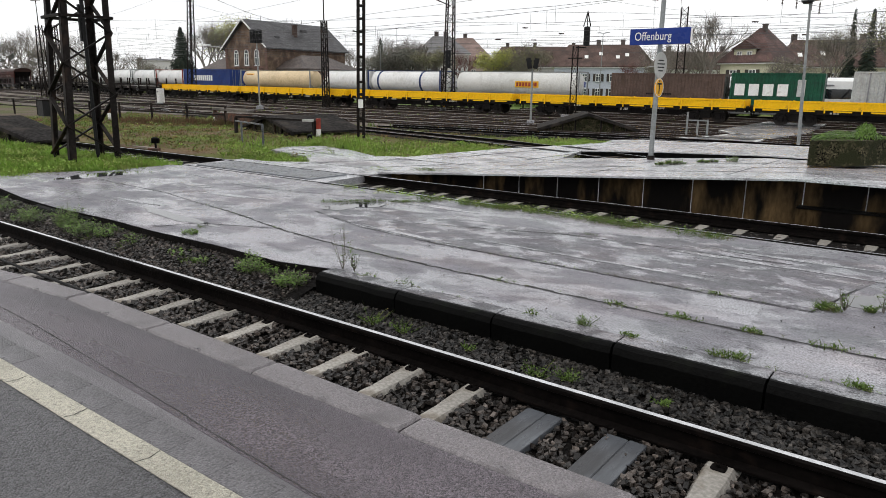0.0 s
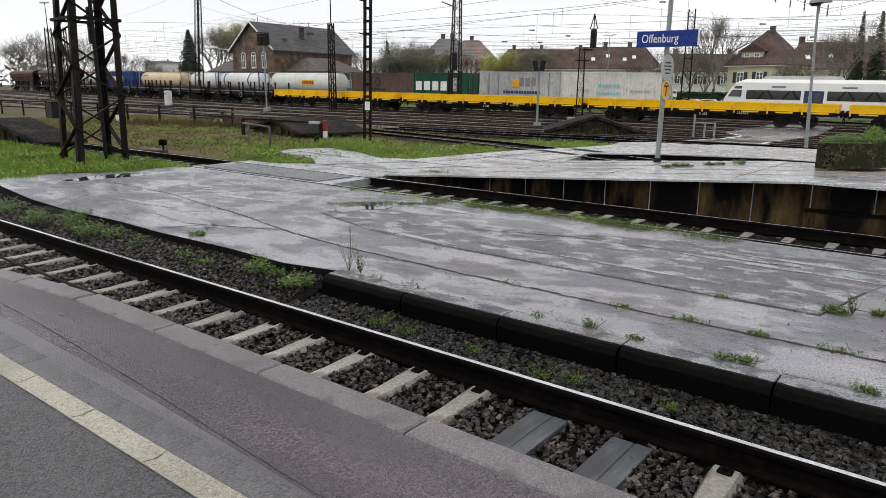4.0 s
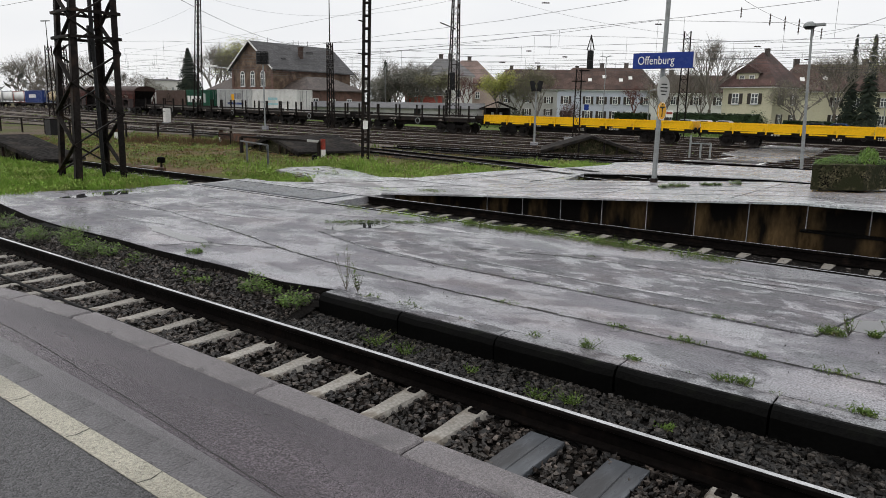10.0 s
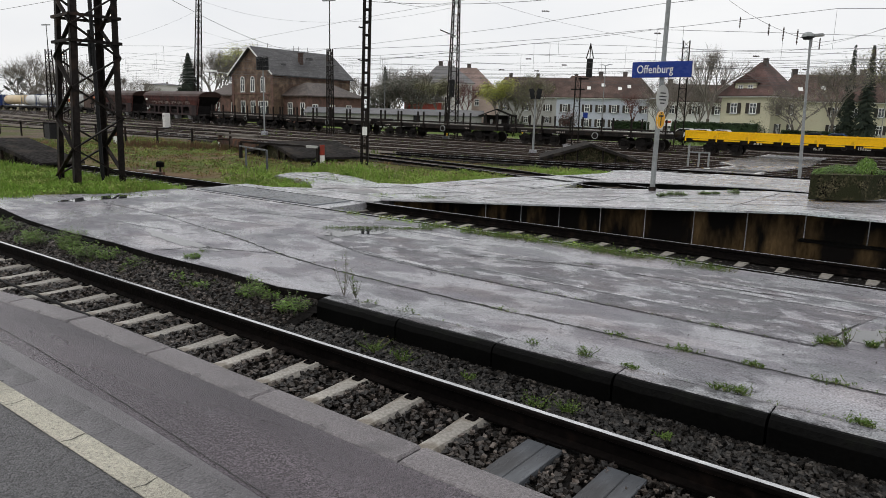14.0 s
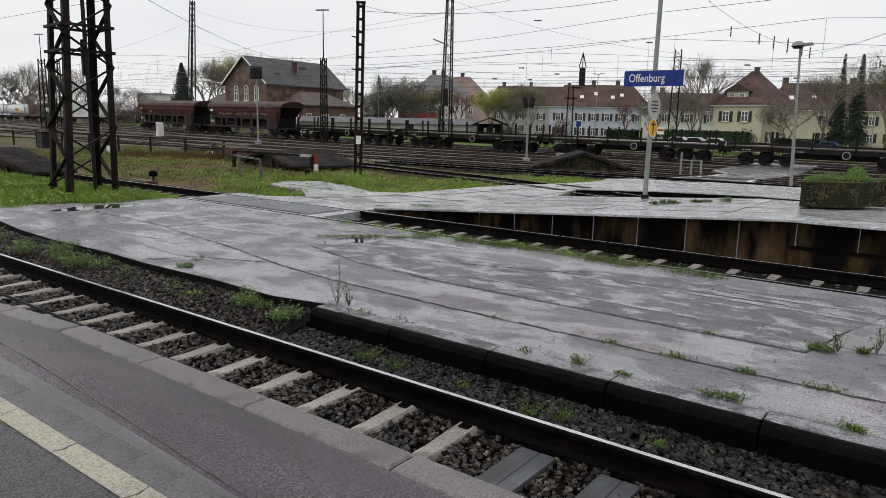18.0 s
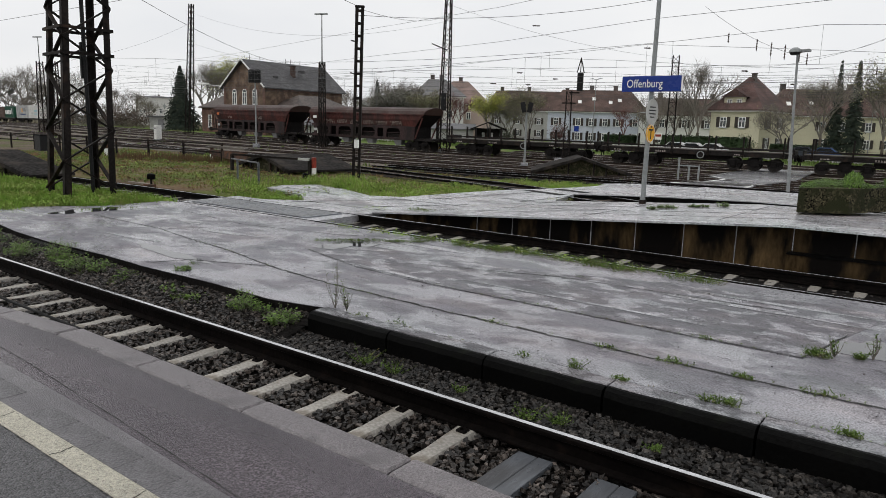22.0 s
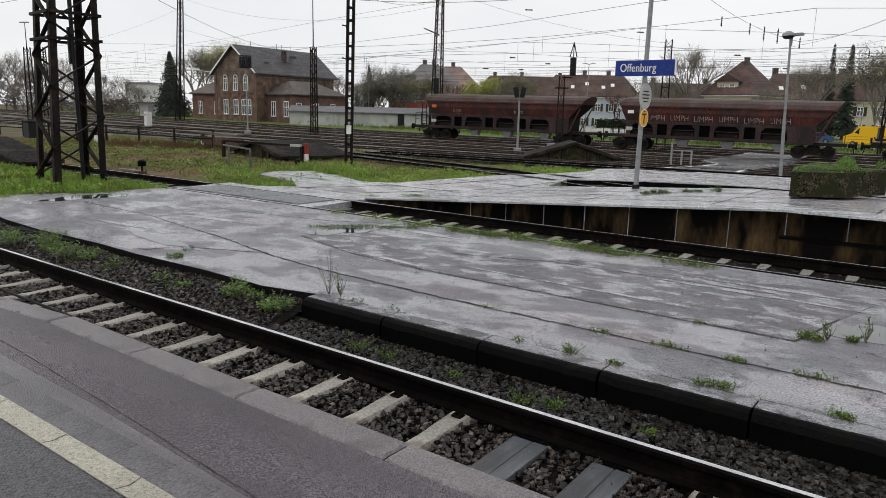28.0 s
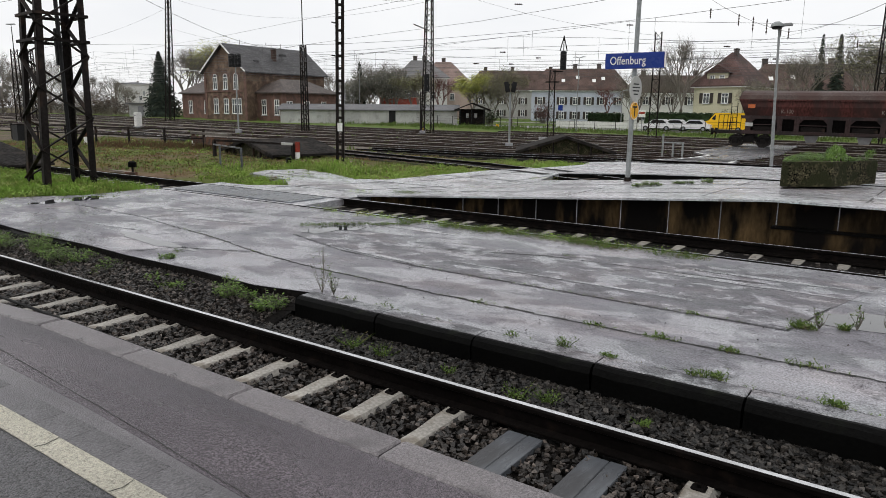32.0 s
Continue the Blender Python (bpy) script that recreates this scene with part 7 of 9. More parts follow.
def walls(x0, y0, x1, y1, z1, gable=0.0, along="y"):
    s = Shape().box(x0, y0, -0.6, x1, y1, z1)
    if gable:
        if along == "y":
            xm = (x0 + x1) / 2
            s.add([(x0, y0, z1), (x1, y0, z1), (xm, y0, z1 + gable), (x0, y1, z1), (x1, y1, z1), (xm, y1, z1 + gable)], [(0, 1, 2), (5, 4, 3), (0, 2, 5, 3), (1, 4, 5, 2)])
        else:
            ym = (y0 + y1) / 2
            s.add([(x0, y0, z1), (x0, y1, z1), (x0, ym, z1 + gable), (x1, y0, z1), (x1, y1, z1), (x1, ym, z1 + gable)], [(2, 1, 0), (3, 4, 5), (0, 3, 5, 2), (1, 2, 5, 4)])
    return s


WIN = {}


def window(parent, x, y, z, w, h, face="front", arch=False, shutters=False, bars_n=2):
    """A window with frame, pane and sill; face: front (to -y) or side (to +x)."""
    key = (w, h, arch, bars_n)
    if key not in WIN:
        fr, n = Shape(), 8
        t = 0.09
        fr.box(-w / 2, -0.05, 0, -w / 2 + t, 0.05, h).box(w / 2 - t, -0.05, 0, w / 2, 0.05, h).box(-w / 2 + t, -0.05, 0, w / 2 - t, 0.05, t)
        if arch:
            for i in range(n):
                a, b = math.pi * i / n, math.pi * (i + 1) / n
                r = w / 2
                fr.add([(r * math.cos(q) * k, yy, h + r * math.sin(q) * k) for yy in (-0.05, 0.05) for q, k in ((a, 1), (b, 1), (b, 1 - 2 * t / w), (a, 1 - 2 * t / w))],
                       [(0, 1, 2, 3), (7, 6, 5, 4), (0, 4, 5, 1), (3, 2, 6, 7)])
        fr.box(-w / 2 + t, -0.05, h - t, w / 2 - t, 0.05, h)
        for i in range(1, bars_n):
            xx = -w / 2 + w * i / bars_n
            fr.box(xx - 0.04, -0.045, t, xx + 0.04, 0.04, h - t)
        fr.box(-w / 2 + t, -0.045, h * 0.6, w / 2 - t, 0.04, h * 0.6 + 0.07)
        pane = Shape().box(-w / 2 + t, -0.01, t, w / 2 - t, 0.01, h - t)
        if arch:
            pane.add([(w / 2 * 0.9 * math.cos(math.pi * i / n), -0.008, h + w / 2 * 0.9 * math.sin(math.pi * i / n)) for i in range(n + 1)], [tuple(range(n + 1))])
        WIN[key] = (fr.mesh("window_frame", "white_paint"), pane.mesh("pane", "window_glass"), Shape().box(-w / 2 - 0.1, -0.14, -0.1, w / 2 + 0.1, 0.05, 0.0).mesh("window_sill", "concrete_pale"),
                    Shape().box(-0.24, -0.05, 0.0, 0.24, 0.0, h).mesh("shutter", "shutter"))
    a, b, c, d = WIN[key]
    ob = part("window", a, "", parent)
    ob.location = (x, y - 0.03, z) if face == "front" else (x + 0.03, y, z)
    ob.rotation_euler = (0, 0, 0 if face == "front" else radians(90))
    part("pane", b, "", ob)
    part("window_sill", c, "", ob)
    if shutters:
        for e in (-1, 1):
            part("shutter", d, "", ob).location = (e * (w / 2 + 0.27), -0.02, 0)


def chimney(parent, x, y, z, h=1.4, s=0.35, material="slate_warm"):
    part("chimney", Shape().box(x - s, y - s, z - 1.5, x + s, y + s, z + h).box(x - s - 0.06, y - s - 0.06, z + h, x + s + 0.06, y + s + 0.06, z + h + 0.12), material, parent)


def brick_house():
    w = thing("station_house", "old ochre and red brick station house with slate gable roof", "house", Matrix.Translation((-87.5, 70.31, 0.3)))
    W, L = 10.25, 16.5
    part("main_wall", walls(-W, 0, 0, L, 7.6, 3.9), "brick_ochre", w)
    part("main_roof", gable_roof(-W, 0, 0, L, 7.35, 11.75, 0.55, "y"), "slate", w, "grey slate gable roof")
    part("left_wing", walls(-W - 10.0, 2.5, -W, 11.5, 4.4), "brick_red", w, "low red brick wing")
    part("left_roof", gable_roof(-W - 10.0, 2.5, -W + 3, 11.5, 4.4, 7.3, 0.45, "x", hip=3.4), "slate_warm", w)
    part("right_wing", walls(0, 2.0, 5.7, 13.5, 4.3), "brick_red", w, "low red brick wing")
    part("right_roof", gable_roof(-2.0, 2.0, 5.7, 13.5, 4.3, 6.4, 0.45, "y", hip=3.6), "slate_warm", w)
    for x in (-W - 0.06, -0.5):
        part("pilaster", Shape().box(x, -0.08, -0.5, x + 0.56, 0.0, 7.6), "brick_red", w)
    part("string_course", Shape().box(-W, -0.1, 4.35, 0.0, 0.0, 4.62), "brick_red", w)
    part("string_course", Shape().box(0.0, 0.0, 6.9, 0.1, L, 7.3), "brick_red", w)
    for x in (-7.5, -4.95, -2.4):
        window(w, x, 0, 4.75, 1.05, 1.9, arch=True)
        part("arch_trim", arch_trim(x, 4.75 + 1.9, 0.62), "brick_red", w)
        window(w, x, 0, 1.05, 1.15 if x < -3 else 2.3, 2.3, bars_n=2 if x < -3 else 4)
        part("arch_trim", arch_trim(x, 3.2, 0.7 if x < -3 else 1.25), "brick_red", w)
    for x in (-17.9, -13.6):
        window(w, x, 2.5, 1.0, 1.0, 2.1)
        part("arch_trim", arch_trim(x, 3.1, 0.62, 2.5), "brick_red", w)
    window(w, -10.7, 2.5, 4.9, 0.8, 1.4)
    window(w, 1.6, 2.0, 0.9, 1.05, 2.3)
    window(w, 4.5, 2.0, 0.9, 1.05, 2.3)
    for y in (3.4, 7.0, 10.6):
        window(w, 5.7, y, 1.3, 1.1, 1.7, "side")
    chimney(w, -2.3, 7.6, 9.8, 1.3, 0.3, "roof_brown")
    for y in (1.2, 3.2, 8.5, 9.6, 11.6):
        part("snow_hook", Shape().bar((-W / 2, y, 11.7), (-W / 2, y, 12.5), 0.05), "steel_dark", w)
    for y, z in ((3.0, 9.0), (9.0, 10.3)):
        part("roof_hatch", Shape().box(-W / 2 + 2.0 + (11.75 - z) * 0.3, y, z - 0.1, -W / 2 + 2.8 + (11.75 - z) * 0.3, y + 0.9, z + 0.25), "slate", w)
    part("bargeboard", Shape().bar((-W - 0.55, -0.58, 7.3), (-W / 2, -0.58, 11.72), 0.08, 0.22).bar((0.55, -0.58, 7.3), (-W / 2, -0.58, 11.72), 0.08, 0.22), "white_paint", w, "pale bargeboards")
    part("lamp_arm", Shape().bar((-W, -0.1, 7.6), (-W - 4.5, -1.2, 8.0), 0.1).cbox(-W - 5.6, -1.5, 7.9, -W - 2.6, -0.9, 8.15, 0.05), "white_paint", w, "long pale lamp on an arm")


def arch_trim(x, z, r, y=0.0, n=8):
    s = Shape()
    for i in range(n):
        a, b = math.pi * i / n, math.pi * (i + 1) / n
        s.add([(x + k * math.cos(q), yy, z + k * 0.8 * math.sin(q)) for yy in (y - 0.07, y) for q, k in ((a, r), (b, r), (b, r + 0.28), (a, r + 0.28))], [(0, 1, 2, 3), (7, 6, 5, 4), (0, 4, 5, 1), (3, 2, 6, 7)])
    return s


def villa(name_label, m, w_, d_, eave, ridge, wall_mat, roof_mat, hip, cols, sides, along="x", dormer=None, shutters=True, skylights=(), chimneys=(0.3,)):
    w = thing("house", name_label, "house", m)
    part("wall", walls(0, 0, w_, d_, eave, 0 if hip else (ridge - eave) * 0.93, along), wall_mat, w)
    part("roof", gable_roof(0, 0, w_, d_, eave, ridge, 0.45, along, hip=hip), roof_mat, w)
    part("eave_board", Shape().box(-0.4, -0.4, eave - 0.3, w_ + 0.4, d_ + 0.4, eave - 0.1), "white_paint", w)
    for x in cols:
        for z in (0.9, 3.7):
            window(w, x, 0, z, 1.0, 1.45, shutters=shutters)
    for y in sides:
        for z in (0.9, 3.7):
            window(w, w_, y, z, 1.0, 1.45, "side", shutters=shutters)
    for k in chimneys:
        if along == "x":
            chimney(w, w_ * k, d_ / 2 + 0.4, ridge - 0.3, 1.1, 0.4)
        else:
            chimney(w, w_ / 2 + 0.3, d_ * k, ridge - 0.3, 0.7, 0.28)
    if dormer:
        x, z = dormer
        dm = part("dormer", Shape().box(x - 1.5, 0.35, z - 0.4, x + 1.5, 3.2, z + 1.35), wall_mat, w)
        part("dormer_roof", Shape().add([(x - 1.9, 0.1, z + 1.3), (x + 1.9, 0.1, z + 1.3), (x, 0.1, z + 2.5), (x - 1.9, 4.2, z + 1.3), (x + 1.9, 4.2, z + 1.3), (x, 4.2, z + 2.5)],
                                        [(0, 1, 2), (5, 4, 3), (0, 2, 5, 3), (1, 4, 5, 2), (0, 3, 4, 1)]), roof_mat, dm)
        for e in (-0.7, 0.7):
            window(w, x + e, 0.35, z, 0.75, 1.0)
    run = d_ / 2 + 0.45 if along == "x" else w_ / 2 + 0.45
    for x, k in skylights:
        zz = eave + (ridge - eave) * k
        if along == "x":
            y = -0.45 + run * k
            dy, dz = 0.9 * run / math.hypot(run, ridge - eave), 0.9 * (ridge - eave) / math.hypot(run, ridge - eave)
            part("skylight", Shape().add([(x - 0.35, y, zz + 0.06), (x + 0.35, y, zz + 0.06), (x + 0.35, y + dy, zz + dz + 0.06), (x - 0.35, y + dy, zz + dz + 0.06),
                                          (x - 0.35, y, zz - 0.1), (x + 0.35, y, zz - 0.1), (x + 0.35, y + dy, zz + dz - 0.1), (x - 0.35, y + dy, zz + dz - 0.1)],
                                         [(0, 1, 2, 3), (0, 4, 5, 1), (1, 5, 6, 2), (2, 6, 7, 3), (3, 7, 4, 0)]), "white_paint" if x > 2 else "window_glass", w)
    return w


brick_house()
# pale yellow villa with a hipped red roof, and its longer neighbour
villa("pale yellow villa with dark shutters and red hipped roof", Matrix.Translation((-30.2, 104.2, -0.35)) @ pose(0, 0, 0, 0, 0, -10), 7.1, 9.5, 6.2, 10.9, "plaster_yellow", "roof_red", 3.9, (1.9, 4.6), (2.4, 6.6),
      "y", dormer=(3.1, 6.6), chimneys=(0.45,))
villa("long pale yellow house with brown tiled roof", Matrix.Translation((-26.89, 126.28, -0.3)) @ pose(0, 0, 0, 0, 0, 26), 22.0, 9.0, 6.2, 10.6, "plaster_yellow", "roof_brown", 3.0, (8.0, 11.0, 15.0, 18.0), (2.5, 5.5), "x",
      skylights=((3.0, 0.35), (6.5, 0.4)), chimneys=(0.12, 0.6))
# pale blue row house
villa("pale blue row house with dark shutters and brown roof", Matrix.Translation((-67.81, 124.57, -0.3)) @ pose(0, 0, 0, 0, 0, 28), 19.0, 9.5, 6.6, 10.9, "plaster_blue", "roof_brown", 3.2, (1.7, 6.0, 8.6, 11.2, 13.8, 17.0), (2.4, 6.0), "x",
      skylights=((6.2, 0.35), (9.0, 0.5), (12.2, 0.35), (14.0, 0.45)), chimneys=(0.45, 0.7))
villa("grey-white row house with brown hipped roof behind the trees", Matrix.Translation((-93.38, 140.13, 0.0)) @ pose(0, 0, 0, 0, 0, 30), 26.0, 9.0, 7.0, 11.6, "plaster_grey", "roof_brown", 3.0, (3.0, 8.0, 13.0, 18.0, 23.0), (2.5,), "x", chimneys=(0.15, 0.4, 0.75))
villa("tall grey house with a pinkish gable and two chimneys", Matrix.Translation((-89.12, 109.30, 0.6)) @ pose(0, 0, 0, 0, 0, 44), 9.5, 13.0, 8.0, 11.6, "plaster_white", "slate_pale", 3.4, (2.2, 6.8), (3.0, 6.5, 10.0), "x", shutters=False, chimneys=(0.4, 0.6))
villa("house with a broad pinkish roof behind the trees", Matrix.Translation((-96.1, 121.8, 0.6)) @ pose(0, 0, 0, 0, 0, 30), 13.0, 11.0, 7.0, 12.1, "plaster_pink", "roof_pink", 5.2, (3.0, 9.0), (3.0,), "x", shutters=False, chimneys=(0.5,))
villa("small red house with a grey roof", Matrix.Translation((-85.73, 99.19, 0.5)) @ pose(0, 0, 0, 0, 0, 36), 7.0, 6.0, 4.2, 6.8, "plaster_red", "slate", 2.0, (2.0, 5.0), (3.0,), "x", shutters=False)
villa("house with a brown roof glimpsed between trees", Matrix.Translation((-48.24, 126.04, -0.3)) @ pose(0, 0, 0, 0, 0, 30), 16.0, 9.0, 6.0, 9.2, "plaster_white", "roof_brown", 2.8, (3.0, 7.0, 11.0), (3.0,), "x", chimneys=(0.2, 0.8))
villa("pale distant warehouse beyond the trees", Matrix.Translation((-225.54, 127.02, 1.0)) @ pose(0, 0, 0, 0, 0, 50), 12.0, 24.0, 9.0, 9.6, "plaster_white", "felt_roof", 2.0, (3.0, 8.0), (4.0, 9.0, 14.0, 19.0), "y", shutters=False)


def shed():
    w = thing("garage_shed", "long low pale shed with dark felt roof", "shed", Matrix.Translation((-77.12, 67.72, 0.15)) @ pose(0, 0, 0, 0, 0, 36))
    n, step = 8, 3.15
    for i in range(n):
        part("wall_panel", Shape().cbox(i * step, 0, -0.3, i * step + step - 0.03, 0.15, 1.95, 0.01), "shed_wall", w)
    part("rear_wall", Shape().box(0, 4.8, -0.3, n * step, 5.0, 1.95), "shed_wall", w)
    part("roof", gable_roof(0, 0, n * step, 5.0, 1.95, 2.75, 0.35, "x", 0.12), "felt_roof", w, "dark grey felt roof")
    part("side_wall", walls(-0.02, 0.16, 0.12, 4.8, 1.9), "shed_wall", w)
    part("passage", Shape().box(4.9 * step, -0.02, -0.3, 5.2 * step, 0.0, 1.9), "steel_black", w, "dark passage")
    w = thing("porch", "small black timber porch with pitched roof", "porch", Matrix.Translation((-55.73, 81.78, 0.1)) @ pose(0, 0, 0, 0, 0, 36))
    for x in (0, 1.6, 3.4):
        for y in (0, 3.0):
            part("post", Shape().box(x - 0.08, y - 0.08, -0.3, x + 0.08, y + 0.08, 2.2), "steel_black", w)
    part("roof", gable_roof(-0.2, -0.2, 3.6, 3.4, 2.1, 3.1, 0.7, "y", 0.14), "black_roof", w)
    part("rear_wall", Shape().box(0, 2.9, -0.3, 3.4, 3.0, 2.2), "steel_dark", w)
    part("notice", Shape().box(0.9, 2.84, 1.0, 1.3, 2.88, 1.6).box(2.1, 2.84, 1.0, 2.5, 2.88, 1.6), "white_paint", w)
    w = thing("relay_hut", "small pale concrete relay hut with flat roof", "hut", Matrix.Translation((-116.8, 70.5, 0.5)) @ pose(0, 0, 0, 0, 0, 40))
    part("wall", Shape().box(-1.6, -1.4, -0.4, 1.6, 1.4, 2.3), "plaster_grey", w)
    part("roof", Shape().box(-2.1, -1.8, 2.3, 2.1, 1.8, 2.5), "felt_roof", w)
    part("door", Shape().box(-0.1, -1.44, -0.2, 0.9, -1.4, 1.9), "train_grey", w)


shed()

# strip of grass, road and low wall in front of the houses
def ribbon(name, o0, o1, m0, m1, dz, material, label, category, along=street_line):
    n, v = 24, []
    for i in range(n + 1):
        m = m0 + (m1 - m0) * i / n
        for o in (o0, o1):
            x, y, _ = along(m, o)
            v.append((x, y, gz(x, y) + dz))
    return solid(name, Shape().add(v, [(2 * i, 2 * i + 2, 2 * i + 3, 2 * i + 1) for i in range(n)]), material, label, category, "structure")


ribbon("verge", 12.5, 31.0, -140, 10, -0.13, "verge", "strip of grass behind the yard tracks", "verge", line_at)
ribbon("verge", 18.5, 31.0, 10, 110, -0.12, "verge", "strip of grass behind the yard tracks", "verge")
ribbon("road", 31.0, 40.0, -30, 110, -0.1, "asphalt", "dark asphalt street in front of the houses", "road")
ribbon("side_street", 57.0, 64.0, -60, 40, -0.1, "asphalt", "grey side street before the blue house", "road")
ribbon("verge", 40.0, 56.9, -60, 110, -0.11, "verge", "grassy front gardens", "verge")
ribbon("verge", 64.1, 95.0, -60, 110, -0.11, "verge", "grassy front gardens", "verge")


def garden_wall():
    w = thing("garden_wall", "low pale wall along the street", "wall")
    for i in range(6):
        x, y, th = street_line(3 + i * 2.1, 41.5)
        o = part("wall_block", Shape().cbox(-1.03, -0.12, -0.3, 1.03, 0.12, 0.75, 0.02), "plaster_white", w)
        o.location, o.rotation_euler = (x, y, gz(x, y)), (0, 0, th)
    f = thing("mesh_fence", "dark wire mesh fence along the yard", "fence")
    for i in range(38):
        x, y, th = street_line(-30 + i * 2.6, 29.5)
        z = gz(x, y)
        part("post", Shape().tube((x, y, z - 0.2), (x, y, z + 1.25), 0.04, n=6), "steel_dark", f)
    s = Shape()
    for i in range(38):
        x0, y0, _ = street_line(-30 + i * 2.6, 29.5)
        x1, y1, _ = street_line(-30 + i * 2.6 + 2.6, 29.5)
        for k in (0.2, 0.55, 0.9, 1.2):
            s.bar((x0, y0, gz(x0, y0) + k), (x1, y1, gz(x1, y1) + k), 0.02)
    part("mesh_wires", s, "steel_dark", f)


garden_wall()


# ---- vehicles on the street ----
def car(label, paint, m, L=4.2, H=1.45, van=False):
    w = thing("van" if van else "car", label, "van" if van else "car", m)
    h = L / 2
    if van:
        prof = [(-h, 0.35), (h, 0.35), (h, H), (-h * 0.45, H), (-h * 0.72, H * 0.62), (-h, H * 0.5)]
        glass = [(-h * 0.42, H * 0.62), (-h * 0.42, H * 0.92), (-h * 0.6, H * 0.68)]
    else:
        prof = [(-h, 0.35), (h, 0.35), (h, 0.85), (h * 0.75, 0.95), (h * 0.45, H), (-h * 0.2, H), (-h * 0.5, 0.95), (-h, 0.8)]
        glass = [(h * 0.62, 0.97), (h * 0.4, H - 0.08), (-h * 0.18, H - 0.08), (-h * 0.42, 0.97)]
    n = len(prof)
    v = [(x, -0.85, z) for x, z in prof] + [(x, 0.85, z) for x, z in prof]
    part("body", Shape().add(v, [tuple(range(n)), tuple(range(2 * n - 1, n - 1, -1))] + [(i, n + i, n + (i + 1) % n, (i + 1) % n) for i in range(n)]), paint, w)
    k = len(glass)
    for y in (-0.858, 0.858):
        part("side_window", Shape().add([(x, y, z) for x, z in glass], [tuple(range(k))]), "dark_glass", w)
    for x in (-h * 0.62, h * 0.62):
        for y in (-0.8, 0.8):
            t = part("wheel", Shape().tube((x, y - 0.1, 0.32), (x, y + 0.1, 0.32), 0.32, n=14), "rubber", w)
            part("rim", Shape().tube((x, y - 0.11, 0.32), (x, y + 0.11, 0.32), 0.19, n=10), "galvanised", t)
    return w


def street_at(m, off):
    x, y, th = street_line(m, off)
    return Matrix.Translation((x, y, gz(x, y) - 0.1)) @ pose(0, 0, 0, 0, 0, math.degrees(th))


for m, off, lb, pt in ((17.71, 36.0, "silver car parked on the street", "car_white"), (19.62, 36.6, "white car parked on the street", "car_white"), (21.94, 37.0, "white estate car parked on the street", "car_white"),
                       (31.57, 43.0, "dark car parked before a villa", "car_dark"), (34.11, 43.0, "dark car parked by the hedge", "car_blue")):
    car(lb, pt, street_at(m, off))
WHITE_VAN = car("white van driving along the street", "car_white", street_at(0, 60.5), 4.4, 1.9, True)
YELLOW_VAN = car("yellow delivery van driving along the street", "car_yellow", street_at(0, 39.0), 5.2, 2.35, True)


# ---- trees ----
def grow(rnd, s, p, d, length, r, depth, spread, tips, twist=0.35, n=5):
    """Grows one limb with its side branches into the shape s."""
    q = p + d * length
    s.tube(p, q, r, r * 0.68, n=n if depth > 2 else 3)
    if depth == 0:
        tips.append((q, d))
        return
    for i in range(3):
        side = Vector((rnd.uniform(-1, 1), rnd.uniform(-1, 1), rnd.uniform(-0.25, 0.6))).normalized()
        nd = (d * (1.0 - spread * 0.4) + side * spread * rnd.uniform(0.6, 1.2) + Vector((0, 0, 0.08))).normalized()
        at = p + d * length * rnd.uniform(0.55, 1.0)
        grow(rnd, s, at, nd, length * rnd.uniform(0.6, 0.82), r * 0.6, depth - 1, spread, tips, twist, n)


def tree(label, x, y, z, h, seed, leaf=None, leaves=0, spread=0.75, depth=6, twig="twig", size=0.16, trunk_h=0.22, category="tree"):
    rnd = random.Random(seed)
    w = thing("tree", label, category, Matrix.Translation((x, y, z)))
    t = Shape().tube((0, 0, -0.4), (0, 0, h * trunk_h), h * 0.02, h * 0.016, n=8)
    s, tips = Shape(), []
    for i in range(4):
        a = 6.28 * i / 4 + rnd.uniform(-0.5, 0.5)
        d = Vector((math.cos(a) * spread * 0.55, math.sin(a) * spread * 0.55, 1)).normalized()
        grow(rnd, s, Vector((0, 0, h * trunk_h * rnd.uniform(0.7, 1.0))), d, h * 0.22, h * 0.0085, depth - 1, spread, tips)
    for q, d in list(tips):
        for i in range(2):
            side = Vector((rnd.uniform(-1, 1), rnd.uniform(-1, 1), rnd.uniform(-0.3, 0.8))).normalized()
            e = (q + (d + side * 0.8).normalized() * h * rnd.uniform(0.025, 0.07))
            n = Vector((-d.y, d.x, 0.1)).normalized() * 0.008
            b = q - d * h * 0.02 * rnd.random()
            s.add([b - n, b + n, e], [(0, 1, 2)])
    top = max(q.z for q, d in tips)
    k = h / top
    s.v = [(a * k, b * k, c * k) for a, b, c in s.v]
    part("trunk", t, "bark", w)
    tagged(part("twig_crown", s, twig, w, "fine spread of bare twigs"), kind="stuff")
    if leaf:
        f = Shape()
        for i in range(leaves):
            q = Vector(s.v[rnd.randrange(len(s.v))])
            if q.z < h * 0.28:
                continue
            c = q + Vector((rnd.gauss(0, 1), rnd.gauss(0, 1), rnd.gauss(0, 1))) * h * 0.03
            a, b = rnd.uniform(0, 6.28), rnd.uniform(-0.8, 0.8)
            u = Vector((math.cos(a), math.sin(a), b)).normalized() * size * rnd.uniform(0.6, 1.3)
            e = Vector((-math.sin(a), math.cos(a), rnd.uniform(-0.5, 0.5))).normalized() * size * 0.45
            f.add([c - u * 0.5, c + e, c + u * 0.5, c - e], [(0, 1, 2, 3)])
        tagged(part("crown", f, leaf, w, "loose crown of young leaves"), kind="stuff")
    return w


